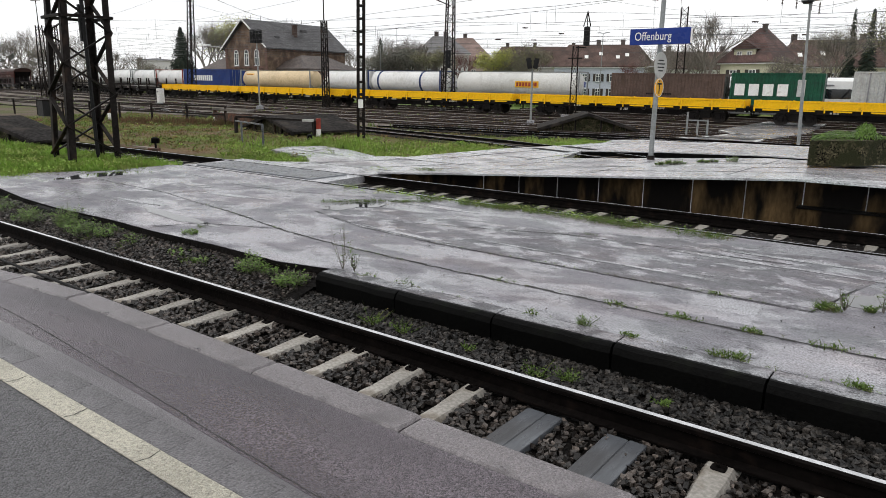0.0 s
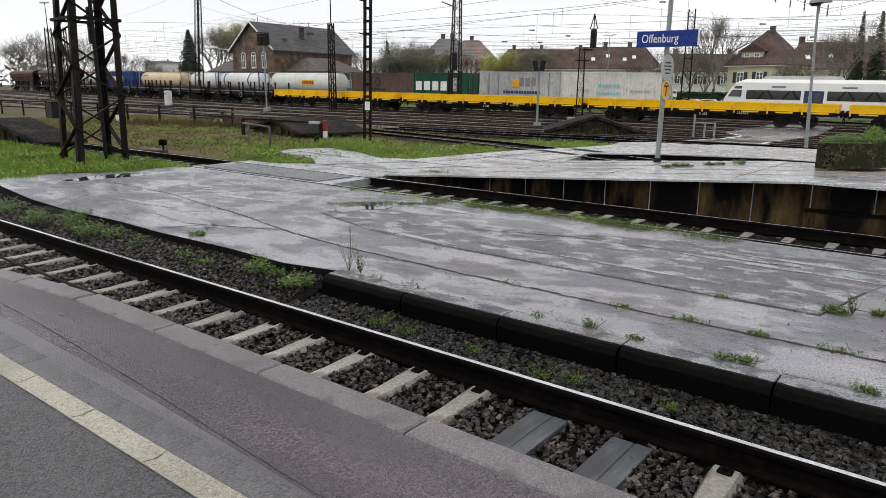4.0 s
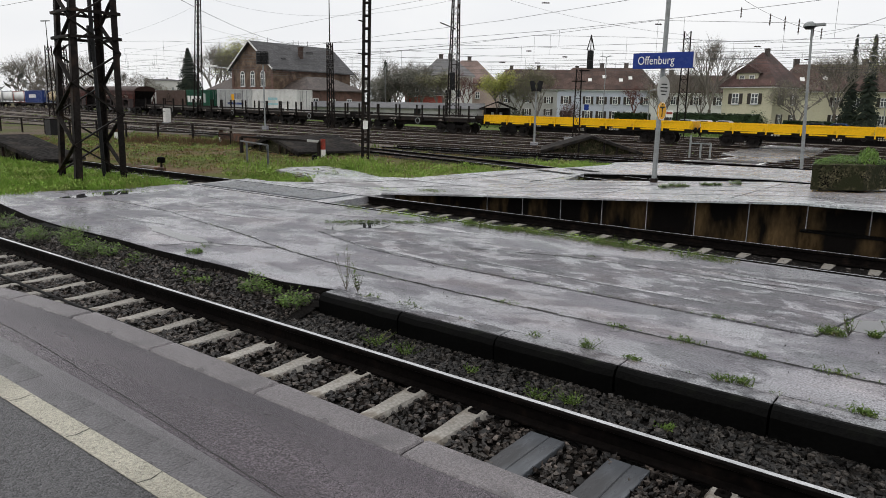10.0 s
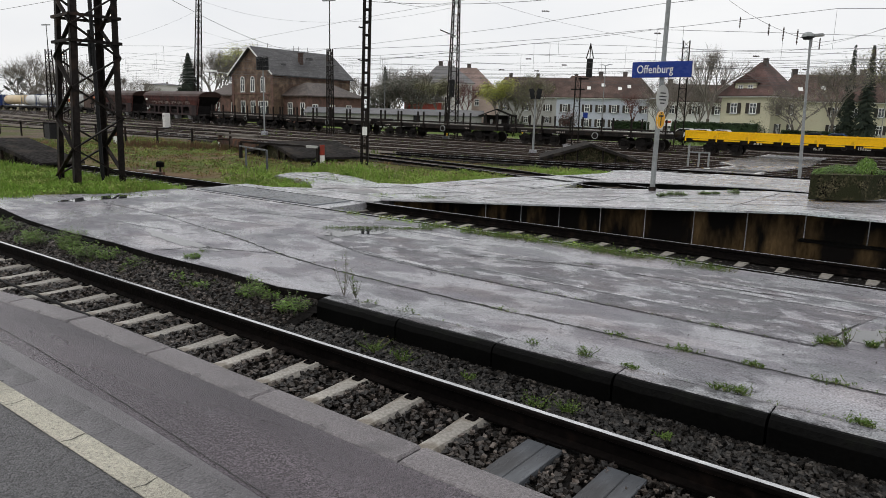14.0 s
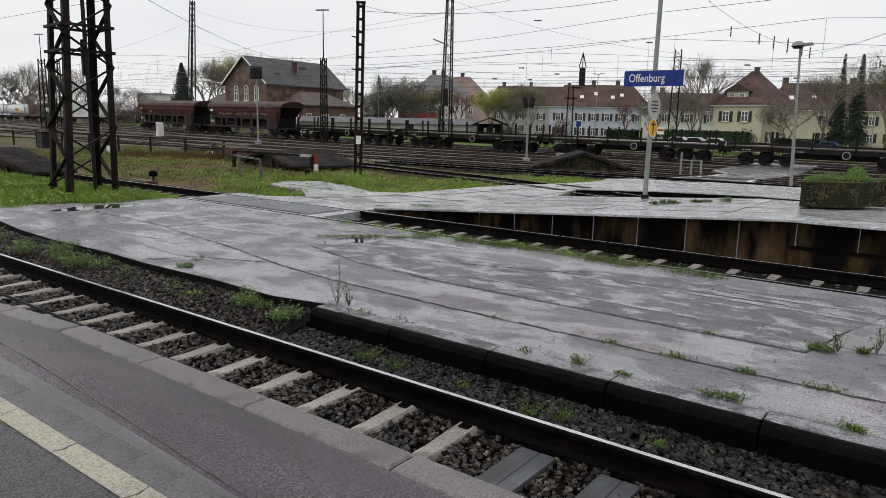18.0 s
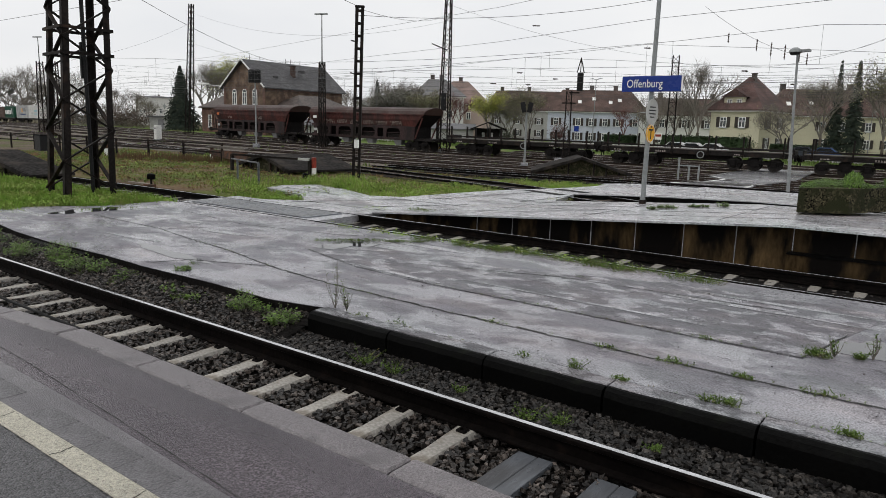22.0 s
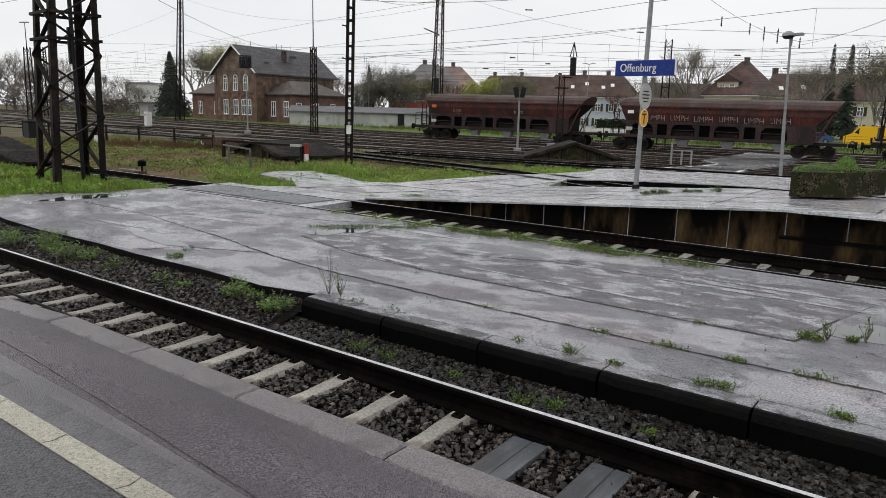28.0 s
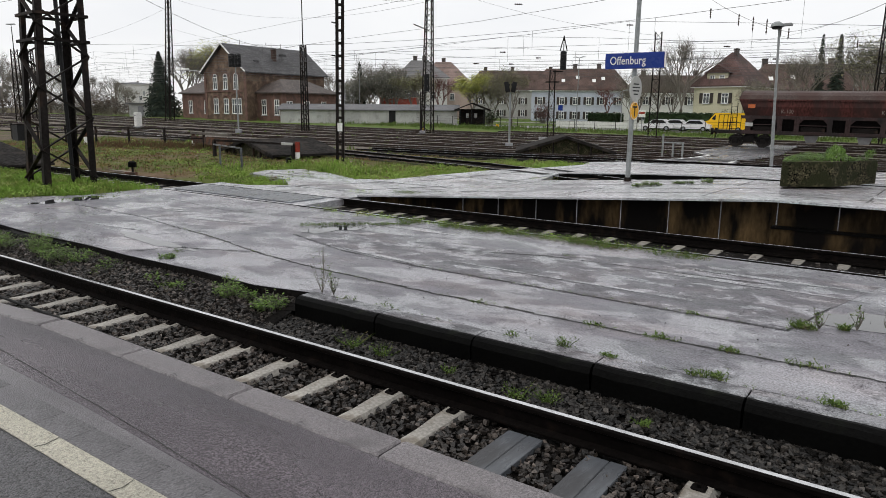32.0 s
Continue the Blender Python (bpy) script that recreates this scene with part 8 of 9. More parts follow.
def conifer(label, x, y, z, h, r, seed, dense=1.0):
    rnd = random.Random(seed)
    w = thing("conifer", label, "tree", Matrix.Translation((x, y, z)))
    part("trunk", Shape().tube((0, 0, -0.4), (0, 0, h), h * 0.016, 0.02, n=7), "bark", w)
    s = Shape()
    for i in range(int(420 * dense)):
        u = rnd.random()
        zz = h * (0.06 + 0.93 * u)
        rr = r * (1 - u) ** 0.9 * rnd.uniform(0.6, 1.15) + 0.08
        a = rnd.uniform(0, 6.28)
        d = Vector((math.cos(a), math.sin(a), 0))
        e = Vector((-math.sin(a), math.cos(a), 0))
        for j in range(12):
            q = (j + rnd.random()) / 12
            c = d * rr * q + Vector((0, 0, zz - rr * 0.35 * q * q + 0.1 * rr * q))
            l = (0.3 + 0.7 * (1 - u)) * (0.3 + 0.14 * r) * rnd.uniform(0.6, 1.2)
            side = e * rnd.choice((-1, 1)) * l * 0.9 + d * l * 0.4 + Vector((0, 0, -l * rnd.uniform(0.1, 0.7)))
            s.add([c, c + side * 0.5 + Vector((0, 0, l * 0.14)), c + side, c + side * 0.5 - Vector((0, 0, l * 0.2))], [(0, 1, 2, 3)])
    tagged(part("crown", s, "needle", w, "dark drooping needle branches"), kind="stuff")
    return w


def bush(label, x, y, z, rx, h, seed, leaf, n=1400, size=0.12):
    rnd = random.Random(seed)
    w = thing("bush", label, "bush", Matrix.Translation((x, y, z)))
    st, s = Shape(), Shape()
    for i in range(40):
        a, rr = rnd.uniform(0, 6.28), rnd.uniform(0.2, 1.0)
        tip = Vector((math.cos(a) * rx * rr, math.sin(a) * rx * rr, h * rnd.uniform(0.5, 1.0) * (1.1 - 0.4 * rr)))
        st.tube((0, 0, -0.2), tip, 0.03, 0.012, n=3)
        for j in range(n // 40):
            c = tip * rnd.uniform(0.45, 1.08) + Vector((rnd.gauss(0, 1), rnd.gauss(0, 1), rnd.gauss(0, 1))) * 0.14 * rx
            b = rnd.uniform(0, 6.28)
            u = Vector((math.cos(b), math.sin(b), rnd.uniform(-0.7, 0.7))) * size
            e = Vector((-math.sin(b), math.cos(b), rnd.uniform(-0.5, 0.5))) * size * 0.5
            s.add([c - u * 0.5, c + e, c + u * 0.5, c - e], [(0, 1, 2, 3)])
    part("stem_tuft", st, "twig", w)
    tagged(part("foliage", s, leaf, w), kind="stuff")


conifer("dark broad conifer beside the station house", -112.6, 71.91, 0.4, 11.5, 3.3, 1, 2.4)
conifer("tall dark spruce behind the villa", -17.54, 127.96, -0.4, 14.58 + 0.4, 1.5, 2, 1.6)
conifer("tall dark spruce behind the villa", -14.95, 127.30, -0.4, 14.38 + 0.4, 1.9, 3, 2.0)
conifer("slim dark conifer in a bare grove", -88.62, 97.11, 0.4, 10.38, 1.7, 4)
bare = "tall bare tree with fine grey twigs"
t1 = tree(bare, -120.25, 81.99, 0.4, 13.73, 11)
t2 = tree("bare tree with reddish twigs", -69.35, 95.86, 0.1, 8.40, 12, twig="twig_red")
t3 = tree("tall bare tree with a narrow crown", -31.50, 102.90, -0.4, 13.09, 13, spread=0.55)
t4 = tree("wide bare tree before a villa", -16.50, 108.63, -0.4, 11.55, 14, "olive_leaf", 1500, spread=0.85, size=0.14)
tree("spring tree with fresh yellow-green leaves", -58.37, 88.67, 0.0, 7.8, 15, "spring_leaf", 7500, 0.8, size=0.18)
tree("spring tree with sparse olive leaves", -51.40, 88.65, 0.0, 8.2, 16, "olive_leaf", 3600, 0.75, size=0.17, trunk_h=0.12)
tree("slender spring tree with olive leaves", -69.06, 88.54, 0.2, 8.04, 17, "olive_leaf", 4500, 0.75, size=0.2, trunk_h=0.12)
tree("dense olive-green spring tree before a house", -57.96, 93.99, 0.0, 7.2, 25, "olive_leaf", 3200, 0.8, size=0.2, trunk_h=0.1)
tree("round tree with young green leaves", -119.80, 87.33, 0.4, 15.00, 18, "spring_leaf", 6000, 0.8, size=0.26)
tree("leafy tree with green foliage near the mast", -6.26, 80.83, -0.4, 10.10, 19, "olive_leaf", 2600, 0.8, size=0.2)
tree("low spreading tree with pale green shoots", -19.61, 101.38, -0.4, 7.43, 20, "olive_leaf", 700, 0.95, size=0.16, trunk_h=0.1)
tree("small tree with reddish twigs by the blue house", -48.98, 117.98, -0.3, 6.79, 21, twig="twig_red", depth=5)
for k, (p, z, h, src, rz) in enumerate((((-123.58, 87.13), 0.4, 1.0, t1, 70), ((-128.12, 96.43), 0.4, 0.9, t4, 30), ((-89.90, 101.22), 0.4, 0.8, t1, 140), ((-85.05, 99.67), 0.4, 0.82, t4, 200), ((-81.87, 99.44), 0.4, 0.75, t3, 80),
                                        ((-98.42, 105.15), 0.4, 0.72, t4, 10), ((-30.68, 108.50), -0.4, 0.66, t3, 160), ((-9.08, 108.92), -0.4, 0.8, t3, 60),
                                        ((-213.8, 87.7), 0.6, 1.2, t1, 20), ((-191.99, 82.04), 0.6, 1.0, t4, 120), ((-183.11, 82.13), 0.6, 0.9, t3, 220), ((-190.28, 89.54), 0.6, 1.05, t1, 300), ((-182.09, 89.13), 0.6, 0.9, t4, 350),
                                        ((-219.5, 85.7), 0.6, 1.2, t4, 75), ((-190.74, 101.76), 0.6, 0.8, t3, 35), ((-147.09, 82.84), 0.5, 0.62, t1, 95), ((-140.93, 82.23), 0.5, 0.55, t4, 15), ((-40.87, 111.24), -0.3, 0.72, t1, 180),
                                        ((-4.95, 115.65), -0.4, 1.0, t1, 220), ((-108.65, 110.37), 0.4, 0.75, t3, 280), ((-38.78, 102.70), -0.3, 0.6, t4, 40), ((-36.21, 107.05), -0.3, 0.7, t1, 310), ((-36.40, 114.45), -0.3, 0.75, t4, 130), ((-92.09, 109.69), 0.4, 0.85, t1, 33), ((-100.89, 110.91), 0.4, 0.8, t4, 290))):
    c = copy_thing(src, Matrix.Translation((*p, z)) @ pose(0, 0, 0, 0, 0, rz))
    c.scale = (h, h, h)
bush("round russet bush beside the blue house", -58.24, 111.35, -0.2, 2.0, 4.3, 31, "twig_red", 1400, 0.2)
bush("brown leafless thicket beside the tracks", -133.9, 74.2, 0.4, 3.6, 5.2, 32, "twig_dark", 1300, 0.2)
bush("brown leafless thicket beside the tracks", -126.4, 72.4, 0.4, 2.9, 4.0, 33, "twig_dark", 1100, 0.2)
for k, (x, y, r, h) in enumerate(((-142, 77.5, 3.4, 4.2), (-150, 79, 4.0, 4.6), (-160, 81, 4.4, 5.0), (-172, 83, 4.6, 5.2), (-184, 84, 4.6, 5.6), (-196, 85, 5.0, 6.0), (-209, 86, 5.0, 6.4))):
    bush("brown leafless thicket beside the tracks", x, y, 0.4, r, h, 300 + k, "twig_dark", 1500, 0.26)
bush("green garden shrub by the porch", -58.46, 93.63, 0.0, 2.2, 2.6, 34, "hedge_leaf", 1200, 0.16)
bush("green garden shrub at the fence", -23.77, 98.40, -0.4, 1.6, 2.6, 35, "hedge_leaf", 1200, 0.16)


def hedge(m0, m1, off, h, seed):
    rnd = random.Random(seed)
    s = Shape()
    for i in range(4200):
        m, o = rnd.uniform(m0, m1), off + rnd.uniform(-0.6, 0.6)
        x, y, _ = street_line(m, o)
        z = gz(x, y) - 0.1 + h * rnd.random() ** 0.7
        c, b = Vector((x, y, z)), rnd.uniform(0, 6.28)
        u = Vector((math.cos(b), math.sin(b), rnd.uniform(-0.7, 0.7))) * 0.16
        e = Vector((-math.sin(b), math.cos(b), rnd.uniform(-0.5, 0.5))) * 0.1
        s.add([c - u, c + e, c + u, c - e], [(0, 1, 2, 3)])
    core = Shape()
    w = thing("hedge", "clipped dark green garden hedge", "hedge")
    tagged(part("foliage", s, "hedge_leaf", w), kind="stuff")
    for i in range(4):
        x0, y0, th = street_line(m0 + (m1 - m0) * i / 4, off)
        x1, y1, _ = street_line(m0 + (m1 - m0) * (i + 1) / 4, off)
        core.bar((x0, y0, gz(x0, y0) + h * 0.42), (x1, y1, gz(x1, y1) + h * 0.42), 0.9, h * 0.9)
    part("core", core, "hedge_leaf", w)


for k, (p, h) in enumerate((((-83.66, 93.14), 7.5), ((-79.34, 91.21), 8.5), ((-78.93, 94.02), 8.0), ((-86.35, 93.72), 7.0))):
    tree("dense grey-green tree in a dark grove", *p, 0.4, h, 50 + k, "grove_leaf", 3600, 0.9, 5, size=0.22, trunk_h=0.08)
for k, (p, h) in enumerate((((-149.6, 81.0), 6.0), ((-156.2, 80.8), 5.5), ((-171.1, 84.4), 6.5), ((-201.2, 84.6), 8.1), ((-210.4, 84.2), 8.6), ((-186.1, 86.9), 7.0))):
    tree("brown scrub tree with dense bare twigs", *p, 0.5, h, 60 + k, None, 0, 0.95, 5, trunk_h=0.06)
hedge(14.50, 25.37, 42.5, 2.3, 41)
hedge(5.84, 10.81, 44.5, 2.0, 42)
hedge(27.84, 33.74, 45.5, 1.6, 43)
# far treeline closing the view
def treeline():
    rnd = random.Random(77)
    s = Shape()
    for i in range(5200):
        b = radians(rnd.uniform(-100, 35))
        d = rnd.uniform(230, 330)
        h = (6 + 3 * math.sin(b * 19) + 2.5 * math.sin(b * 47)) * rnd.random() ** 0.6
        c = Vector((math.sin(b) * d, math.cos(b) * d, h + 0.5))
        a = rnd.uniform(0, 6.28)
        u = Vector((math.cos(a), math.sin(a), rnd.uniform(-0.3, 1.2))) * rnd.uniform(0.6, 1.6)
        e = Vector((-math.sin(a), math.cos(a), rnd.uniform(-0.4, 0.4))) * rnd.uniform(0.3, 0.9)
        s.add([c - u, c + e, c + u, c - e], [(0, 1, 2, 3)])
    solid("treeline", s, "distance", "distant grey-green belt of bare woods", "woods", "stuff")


treeline()


# ---- stones, grass and weeds ----
def stones(name, n, x0, x1, y0, y1, z, size, seed, label, keep=lambda x, y: True, material="stones"):
    rnd = random.Random(seed)
    rn = np.random.RandomState(seed)
    s = Shape()
    cube = [(-1, -1, -1), (1, -1, -1), (1, 1, -1), (-1, 1, -1), (-1, -1, 1), (1, -1, 1), (1, 1, 1), (-1, 1, 1)]
    faces = [(0, 3, 2, 1), (4, 5, 6, 7), (0, 1, 5, 4), (1, 2, 6, 5), (2, 3, 7, 6), (3, 0, 4, 7)]
    for i in range(n):
        x, y = rnd.uniform(x0, x1), rnd.uniform(y0, y1)
        if not keep(x, y):
            continue
        r = size * rnd.uniform(0.55, 1.35)
        jit = rn.uniform(0.5, 1.15, (8, 3)) * r * np.array((1.0, 0.85, 0.7))
        a = rnd.uniform(0, 6.28)
        b = rnd.uniform(-0.6, 0.6)
        ca, sa, cb, sb = math.cos(a), math.sin(a), math.cos(b), math.sin(b)
        v = []
        for (p, q, t), (jx, jy, jz) in zip(cube, jit):
            px, py, pz = p * jx, q * jy, t * jz
            px, pz = px * cb - pz * sb, px * sb + pz * cb
            v.append((x + px * ca - py * sa, y + px * sa + py * ca, (z(x, y) if callable(z) else z) + pz + rnd.uniform(-0.0, 0.012)))
        s.add(v, faces)
    return solid(name, s, material, label, "ballast", "stuff")


def off_sleeper(x, y):
    if y > 4.4 and x > -6.0:
        return False
    if not 2.35 < y < 4.78:
        return True
    u = (x + 2.79) / 0.613
    return abs(u - round(u)) * 0.613 > 0.088 and abs(y - 4.2) > 0.06


stones("ballast_stones", 26000, -13.0, 2.5, 2.7, 5.12, lambda x, y: -0.2 + 0.012 * math.sin(x * 5.1) * math.sin(y * 4.3), 0.021, 1, "heap of angular dark grey ballast stones", off_sleeper)
stones("ballast_stones", 9500, -6.0, 2.5, 4.32, 5.1, lambda x, y: -0.21 + 0.025 * min(1.0, (y - 4.4) / 0.6) * (1 if x > -6 else 0.5), 0.021, 4, "dark ballast stones by the kerb, mud and kerb shade in their colour", material="stones_mud_shade")
stones("ballast_stones", 5200, -14.4, -5.75, 4.55, 5.28, lambda x, y: -0.222 + 0.26 * min(0.48, max(0.0, y - 4.5)) + 0.18 * max(0.0, y - 4.98), 0.02, 5, "dark stones on the dirty bank")
stones("ballast_stones", 3000, -26.0, -13.0, 2.3, 5.3, -0.2, 0.04, 2, "angular dark grey ballast stones")
stones("ballast_stones", 5500, -12.5, 2.0, 10.2, 12.65, -0.225, 0.034, 3, "angular dark ballast stones beside the wall", lambda x, y: abs(y - 10.55) > 0.08 and abs(y - 12.05) > 0.08)

stones("grit", 110, -9.0, 1.5, 5.5, 9.8, 0.056, 0.005, 8, "small dark crumbs scattered on the platform")


def blades(name, spots, material, label, category="grass", width=0.006, seed=1, lean=0.35):
    """spots: (x, y, z, height, count, radius)."""
    rnd = random.Random(seed)
    s = Shape()
    for x, y, z, h, n, r in spots:
        for i in range(n):
            a, d = rnd.uniform(0, 6.28), r * rnd.random() ** 0.6
            px, py = x + d * math.cos(a), y + d * math.sin(a)
            hh = h * rnd.uniform(0.45, 1.15)
            t, b = rnd.uniform(0, 6.28), lean * rnd.uniform(0.2, 1.4)
            w = width * rnd.uniform(0.7, 1.5)
            ex, ey = -math.sin(t) * w, math.cos(t) * w
            mx, my = px + math.cos(t) * hh * b * 0.35, py + math.sin(t) * hh * b * 0.35
            qx, qy = px + math.cos(t) * hh * b, py + math.sin(t) * hh * b
            s.add([(px - ex, py - ey, z), (px + ex, py + ey, z), (mx + ex, my + ey, z + hh * 0.6), (qx, qy, z + hh), (mx - ex, my - ey, z + hh * 0.6)], [(0, 1, 2, 3, 4)])
    return solid(name, s, material, label, category, "stuff")


rg = random.Random(9)
CURVE = [(-70, 36.5), (-40, 30.2), (-23.4, 25.6), (-15.2, 23.6), (-8, 20.9)]


def near_curve(x, y):
    """Distance to the middle of the curving track."""
    best = 99.0
    for (ax, ay), (bx, by) in zip(CURVE, CURVE[1:]):
        d = (bx - ax) ** 2 + (by - ay) ** 2
        k = min(1.0, max(0.0, ((x - ax) * (bx - ax) + (y - ay) * (by - ay)) / d))
        best = min(best, math.hypot(x - ax - k * (bx - ax), y - ay - k * (by - ay)))
    return best


spots = []
for _ in range(3600):
    x, y = rg.uniform(-34, -16.5), rg.uniform(5.9, 10.2)
    if y > 10.25 + 0.02 * (x + 16) or (x > -17.2 and y < 8.0 + rg.uniform(-0.4, 0.3)):
        continue
    spots.append((x, y, -0.01, rg.uniform(0.09, 0.23), 13, 0.2))
blades("grass", spots, "grass", "lush wet green grass round the mast", width=0.009, seed=2)


def leaf_carpet(name, spots, material, label, seed, size=0.045):
    """Low cushions of small broad leaves; spots: (x, y, z, radius, height, count)."""
    rnd = random.Random(seed)
    s = Shape()
    for x, y, z, r, h, n in spots:
        for _ in range(n):
            a, d = rnd.uniform(0, 6.28), rnd.random() ** 0.6
            c = Vector((x + r * d * math.cos(a), y + r * d * math.sin(a), z + h * (1 - 0.7 * d * d) * rnd.random() ** 0.5))
            b, l = rnd.uniform(0, 6.28), size * rnd.uniform(0.5, 1.3)
            u = Vector((math.cos(b), math.sin(b), rnd.uniform(-0.3, 1.1))) * l
            e = Vector((-math.sin(b), math.cos(b), rnd.uniform(-0.3, 0.3))) * l * 0.36
            s.add([c, c + u * 0.5 + e, c + u, c + u * 0.5 - e], [(0, 1, 2, 3)])
    return solid(name, s, material, label, "ground cover", "stuff")


spots = []
for _ in range(620):
    x, y = rg.uniform(-26, -16.6), rg.uniform(6.2, 10.2)
    if y > 10.2 + 0.02 * (x + 16) or (x > -17.1 and y < 8.0):
        continue
    spots.append((x, y, -0.01, rg.uniform(0.15, 0.4), rg.uniform(0.08, 0.26), 55))
leaf_carpet("weeds", spots, "leaf_low", "leafy wet weeds among the grass round the mast", 71)
spots, short = [], []
for _ in range(2600):
    x, y = rg.uniform(-23, -11.8), rg.uniform(12.95, 27)
    if on_path(x, y) or near_curve(x, y) < 1.4:
        continue
    near = min(9.0, min((k for k in (0.3, 0.8, 1.5, 2.5, 4.0) if on_path(x + k, y) or on_path(x + k * 0.5, y - k * 0.8)), default=9.0))
    if near > 4.5 * rg.random() + 0.6:
        continue
    tall = 0.34 if y > 16.6 and x < -15.5 and y < 20 else 0.18
    spots.append((x, y, -0.12, rg.uniform(0.15, 0.4), tall * rg.uniform(0.5, 1.2), 40))
    short.append((x, y, -0.12, tall * rg.uniform(0.7, 1.1), 6, 0.3))
leaf_carpet("weeds", spots, "leaf_low", "leafy green weeds edging the paved crossing", 72)
blades("grass", short, "grass", "short green grass edging the paved crossing", width=0.009, seed=3)
spots = [(x0 + (x1 - x0) * k / 9, y0 + (y1 - y0) * k / 9 + rg.uniform(-0.08, 0.08), -0.012, rg.uniform(0.08, 0.2), 0.07, 18) for (x0, y0), (x1, y1) in (((-18.0, 16.9), (-16.3, 15.4)), ((-16.9, 15.0), (-14.9, 15.3)), ((-10.3, 19.3), (-9.7, 19.6)), ((-12.4, 13.1), (-11.6, 13.5)))
         for k in range(10) if rg.random() < 0.75]
leaf_carpet("weeds", spots, "leaf_low", "moss and small weeds in the joints of the crossing", 73, 0.03)
seam = random.Random(61)
spots = []
for run in ([(-10.5, 6.95), (-9.43, 6.77), (-7.83, 6.39), (-6.44, 6.2), (-4.66, 6.12), (-1.68, 6.1), (2, 6.12)], [(-5.4, 5.35), (2, 5.35)], [(-5.5, 7.1), (-0.98, 7.06)]):
    for (x0, y0), (x1, y1) in zip(run, run[1:]):
        n = int(math.hypot(x1 - x0, y1 - y0) / 0.09)
        for k in range(n):
            if seam.random() < 0.45 + 0.3 * math.sin(k * 0.31 + y0 * 3):
                u = (k + seam.random()) / n
                spots.append((x0 + (x1 - x0) * u, y0 + (y1 - y0) * u + seam.gauss(0, 0.008), 0.056, seam.uniform(0.012, 0.04), seam.uniform(0.008, 0.03), 10))
leaf_carpet("weeds", spots, "weed", "tiny weeds and moss in the seams of the low platform", 75, 0.013)
spots = [(-10.6 + 7.6 * rg.random() ** 0.8, 10.12 + rg.gauss(0, 0.09), 0.0, rg.uniform(0.08, 0.2), rg.uniform(0.05, 0.16), 30) for _ in range(95)]
leaf_carpet("weeds", spots, "leaf_low", "leafy weeds along the edge of the side track", 74, 0.03)
spots = []
for _ in range(2200):
    x, y = rg.uniform(-52, -13), rg.uniform(13.4, 29)
    if y > 27.5 + 0.1 * (x + 13) * -1 or x > -16 + (y - 15) * 0.2 or near_curve(x, y) < 1.2:
        continue
    if on_path(x, y):
        continue
    spots.append((x, y, gz(x, y) - 0.13, rg.uniform(0.04, 0.13), 8, 0.3))
rust = []
for _ in range(420):
    d, p = rg.uniform(38, 44), rg.uniform(-0.5, 1.5)
    a = Vector((-38.3, 22.8)).lerp(Vector((-33.2, 25.2)), p)
    rust.append((a.x + rg.uniform(-1.2, 1.2), a.y + rg.uniform(-1.2, 1.0), -0.18, rg.uniform(0.15, 0.5), 8, 0.4))
blades("dry_weeds", rust, "rust_weed", "rust-brown dead stalks along the railing", "weeds", 0.012, 14, 0.2)
blades("dry_weeds", spots, "dry_grass", "dry brown and green weeds across the yard", "weeds", 0.014, 4)
spots = []
for _ in range(1600):
    m, o = rg.uniform(-70, 60), rg.uniform(19, 30)
    x, y, _h = line_at(m, o)
    spots.append((x, y, gz(x, y) - 0.12, rg.uniform(0.2, 0.55), 6, 0.5))
for _ in range(700):
    m, o = rg.uniform(-60, 50), rg.choice((-21.5, -16.6, -11.9, -7.3, -2.6, 2.3, 6.8)) + rg.uniform(-0.6, 0.6)
    x, y, _h = line_at(m, o)
    spots.append((x, y, gz(x, y) - 0.22, rg.uniform(0.1, 0.3), 5, 0.3))
blades("weeds", spots, "weed", "green and brown weeds along the far tracks", "weeds", 0.03, 5)


def clumps(name, n, material, label, seed, size, height, area):
    """Low uneven cushions scattered over the yard."""
    rnd = random.Random(seed)
    s = Shape()
    for _ in range(n):
        x, y = area(rnd)
        z, r, h = gz(x, y) - (0.15 if y < 30 else 0.06), size * rnd.uniform(0.4, 1.3), height * rnd.uniform(0.4, 1.2)
        k, a0 = 9, rnd.uniform(0, 6.28)
        ring = [(r * rnd.uniform(0.6, 1.2) * (1.5 if abs(math.cos(a0 + 6.28 * i / k)) > 0.7 else 1.0), 6.28 * i / k) for i in range(k)]
        v = [(x + q * math.cos(a), y + q * math.sin(a), z - 0.06) for q, a in ring] + [(x + q * 0.6 * math.cos(a), y + q * 0.6 * math.sin(a), z + h * rnd.uniform(0.6, 1.0)) for q, a in ring] + [(x, y, z + h)]
        s.add(v, [(i, (i + 1) % k, k + (i + 1) % k, k + i) for i in range(k)] + [(k + i, k + (i + 1) % k, 2 * k) for i in range(k)])
    return solid(name, s, material, label, "ground cover", "stuff")


def in_yard(rnd):
    while True:
        x, y = rnd.uniform(-48, -13), rnd.uniform(13.3, 28)
        if near_curve(x, y) > 1.3 and x < -16.3 + (y - 15) * 0.2 and y < 27.3 - 0.1 * (x + 13) and y < 12.6 - 0.33 * (x + 13) + 12:
            return x, y


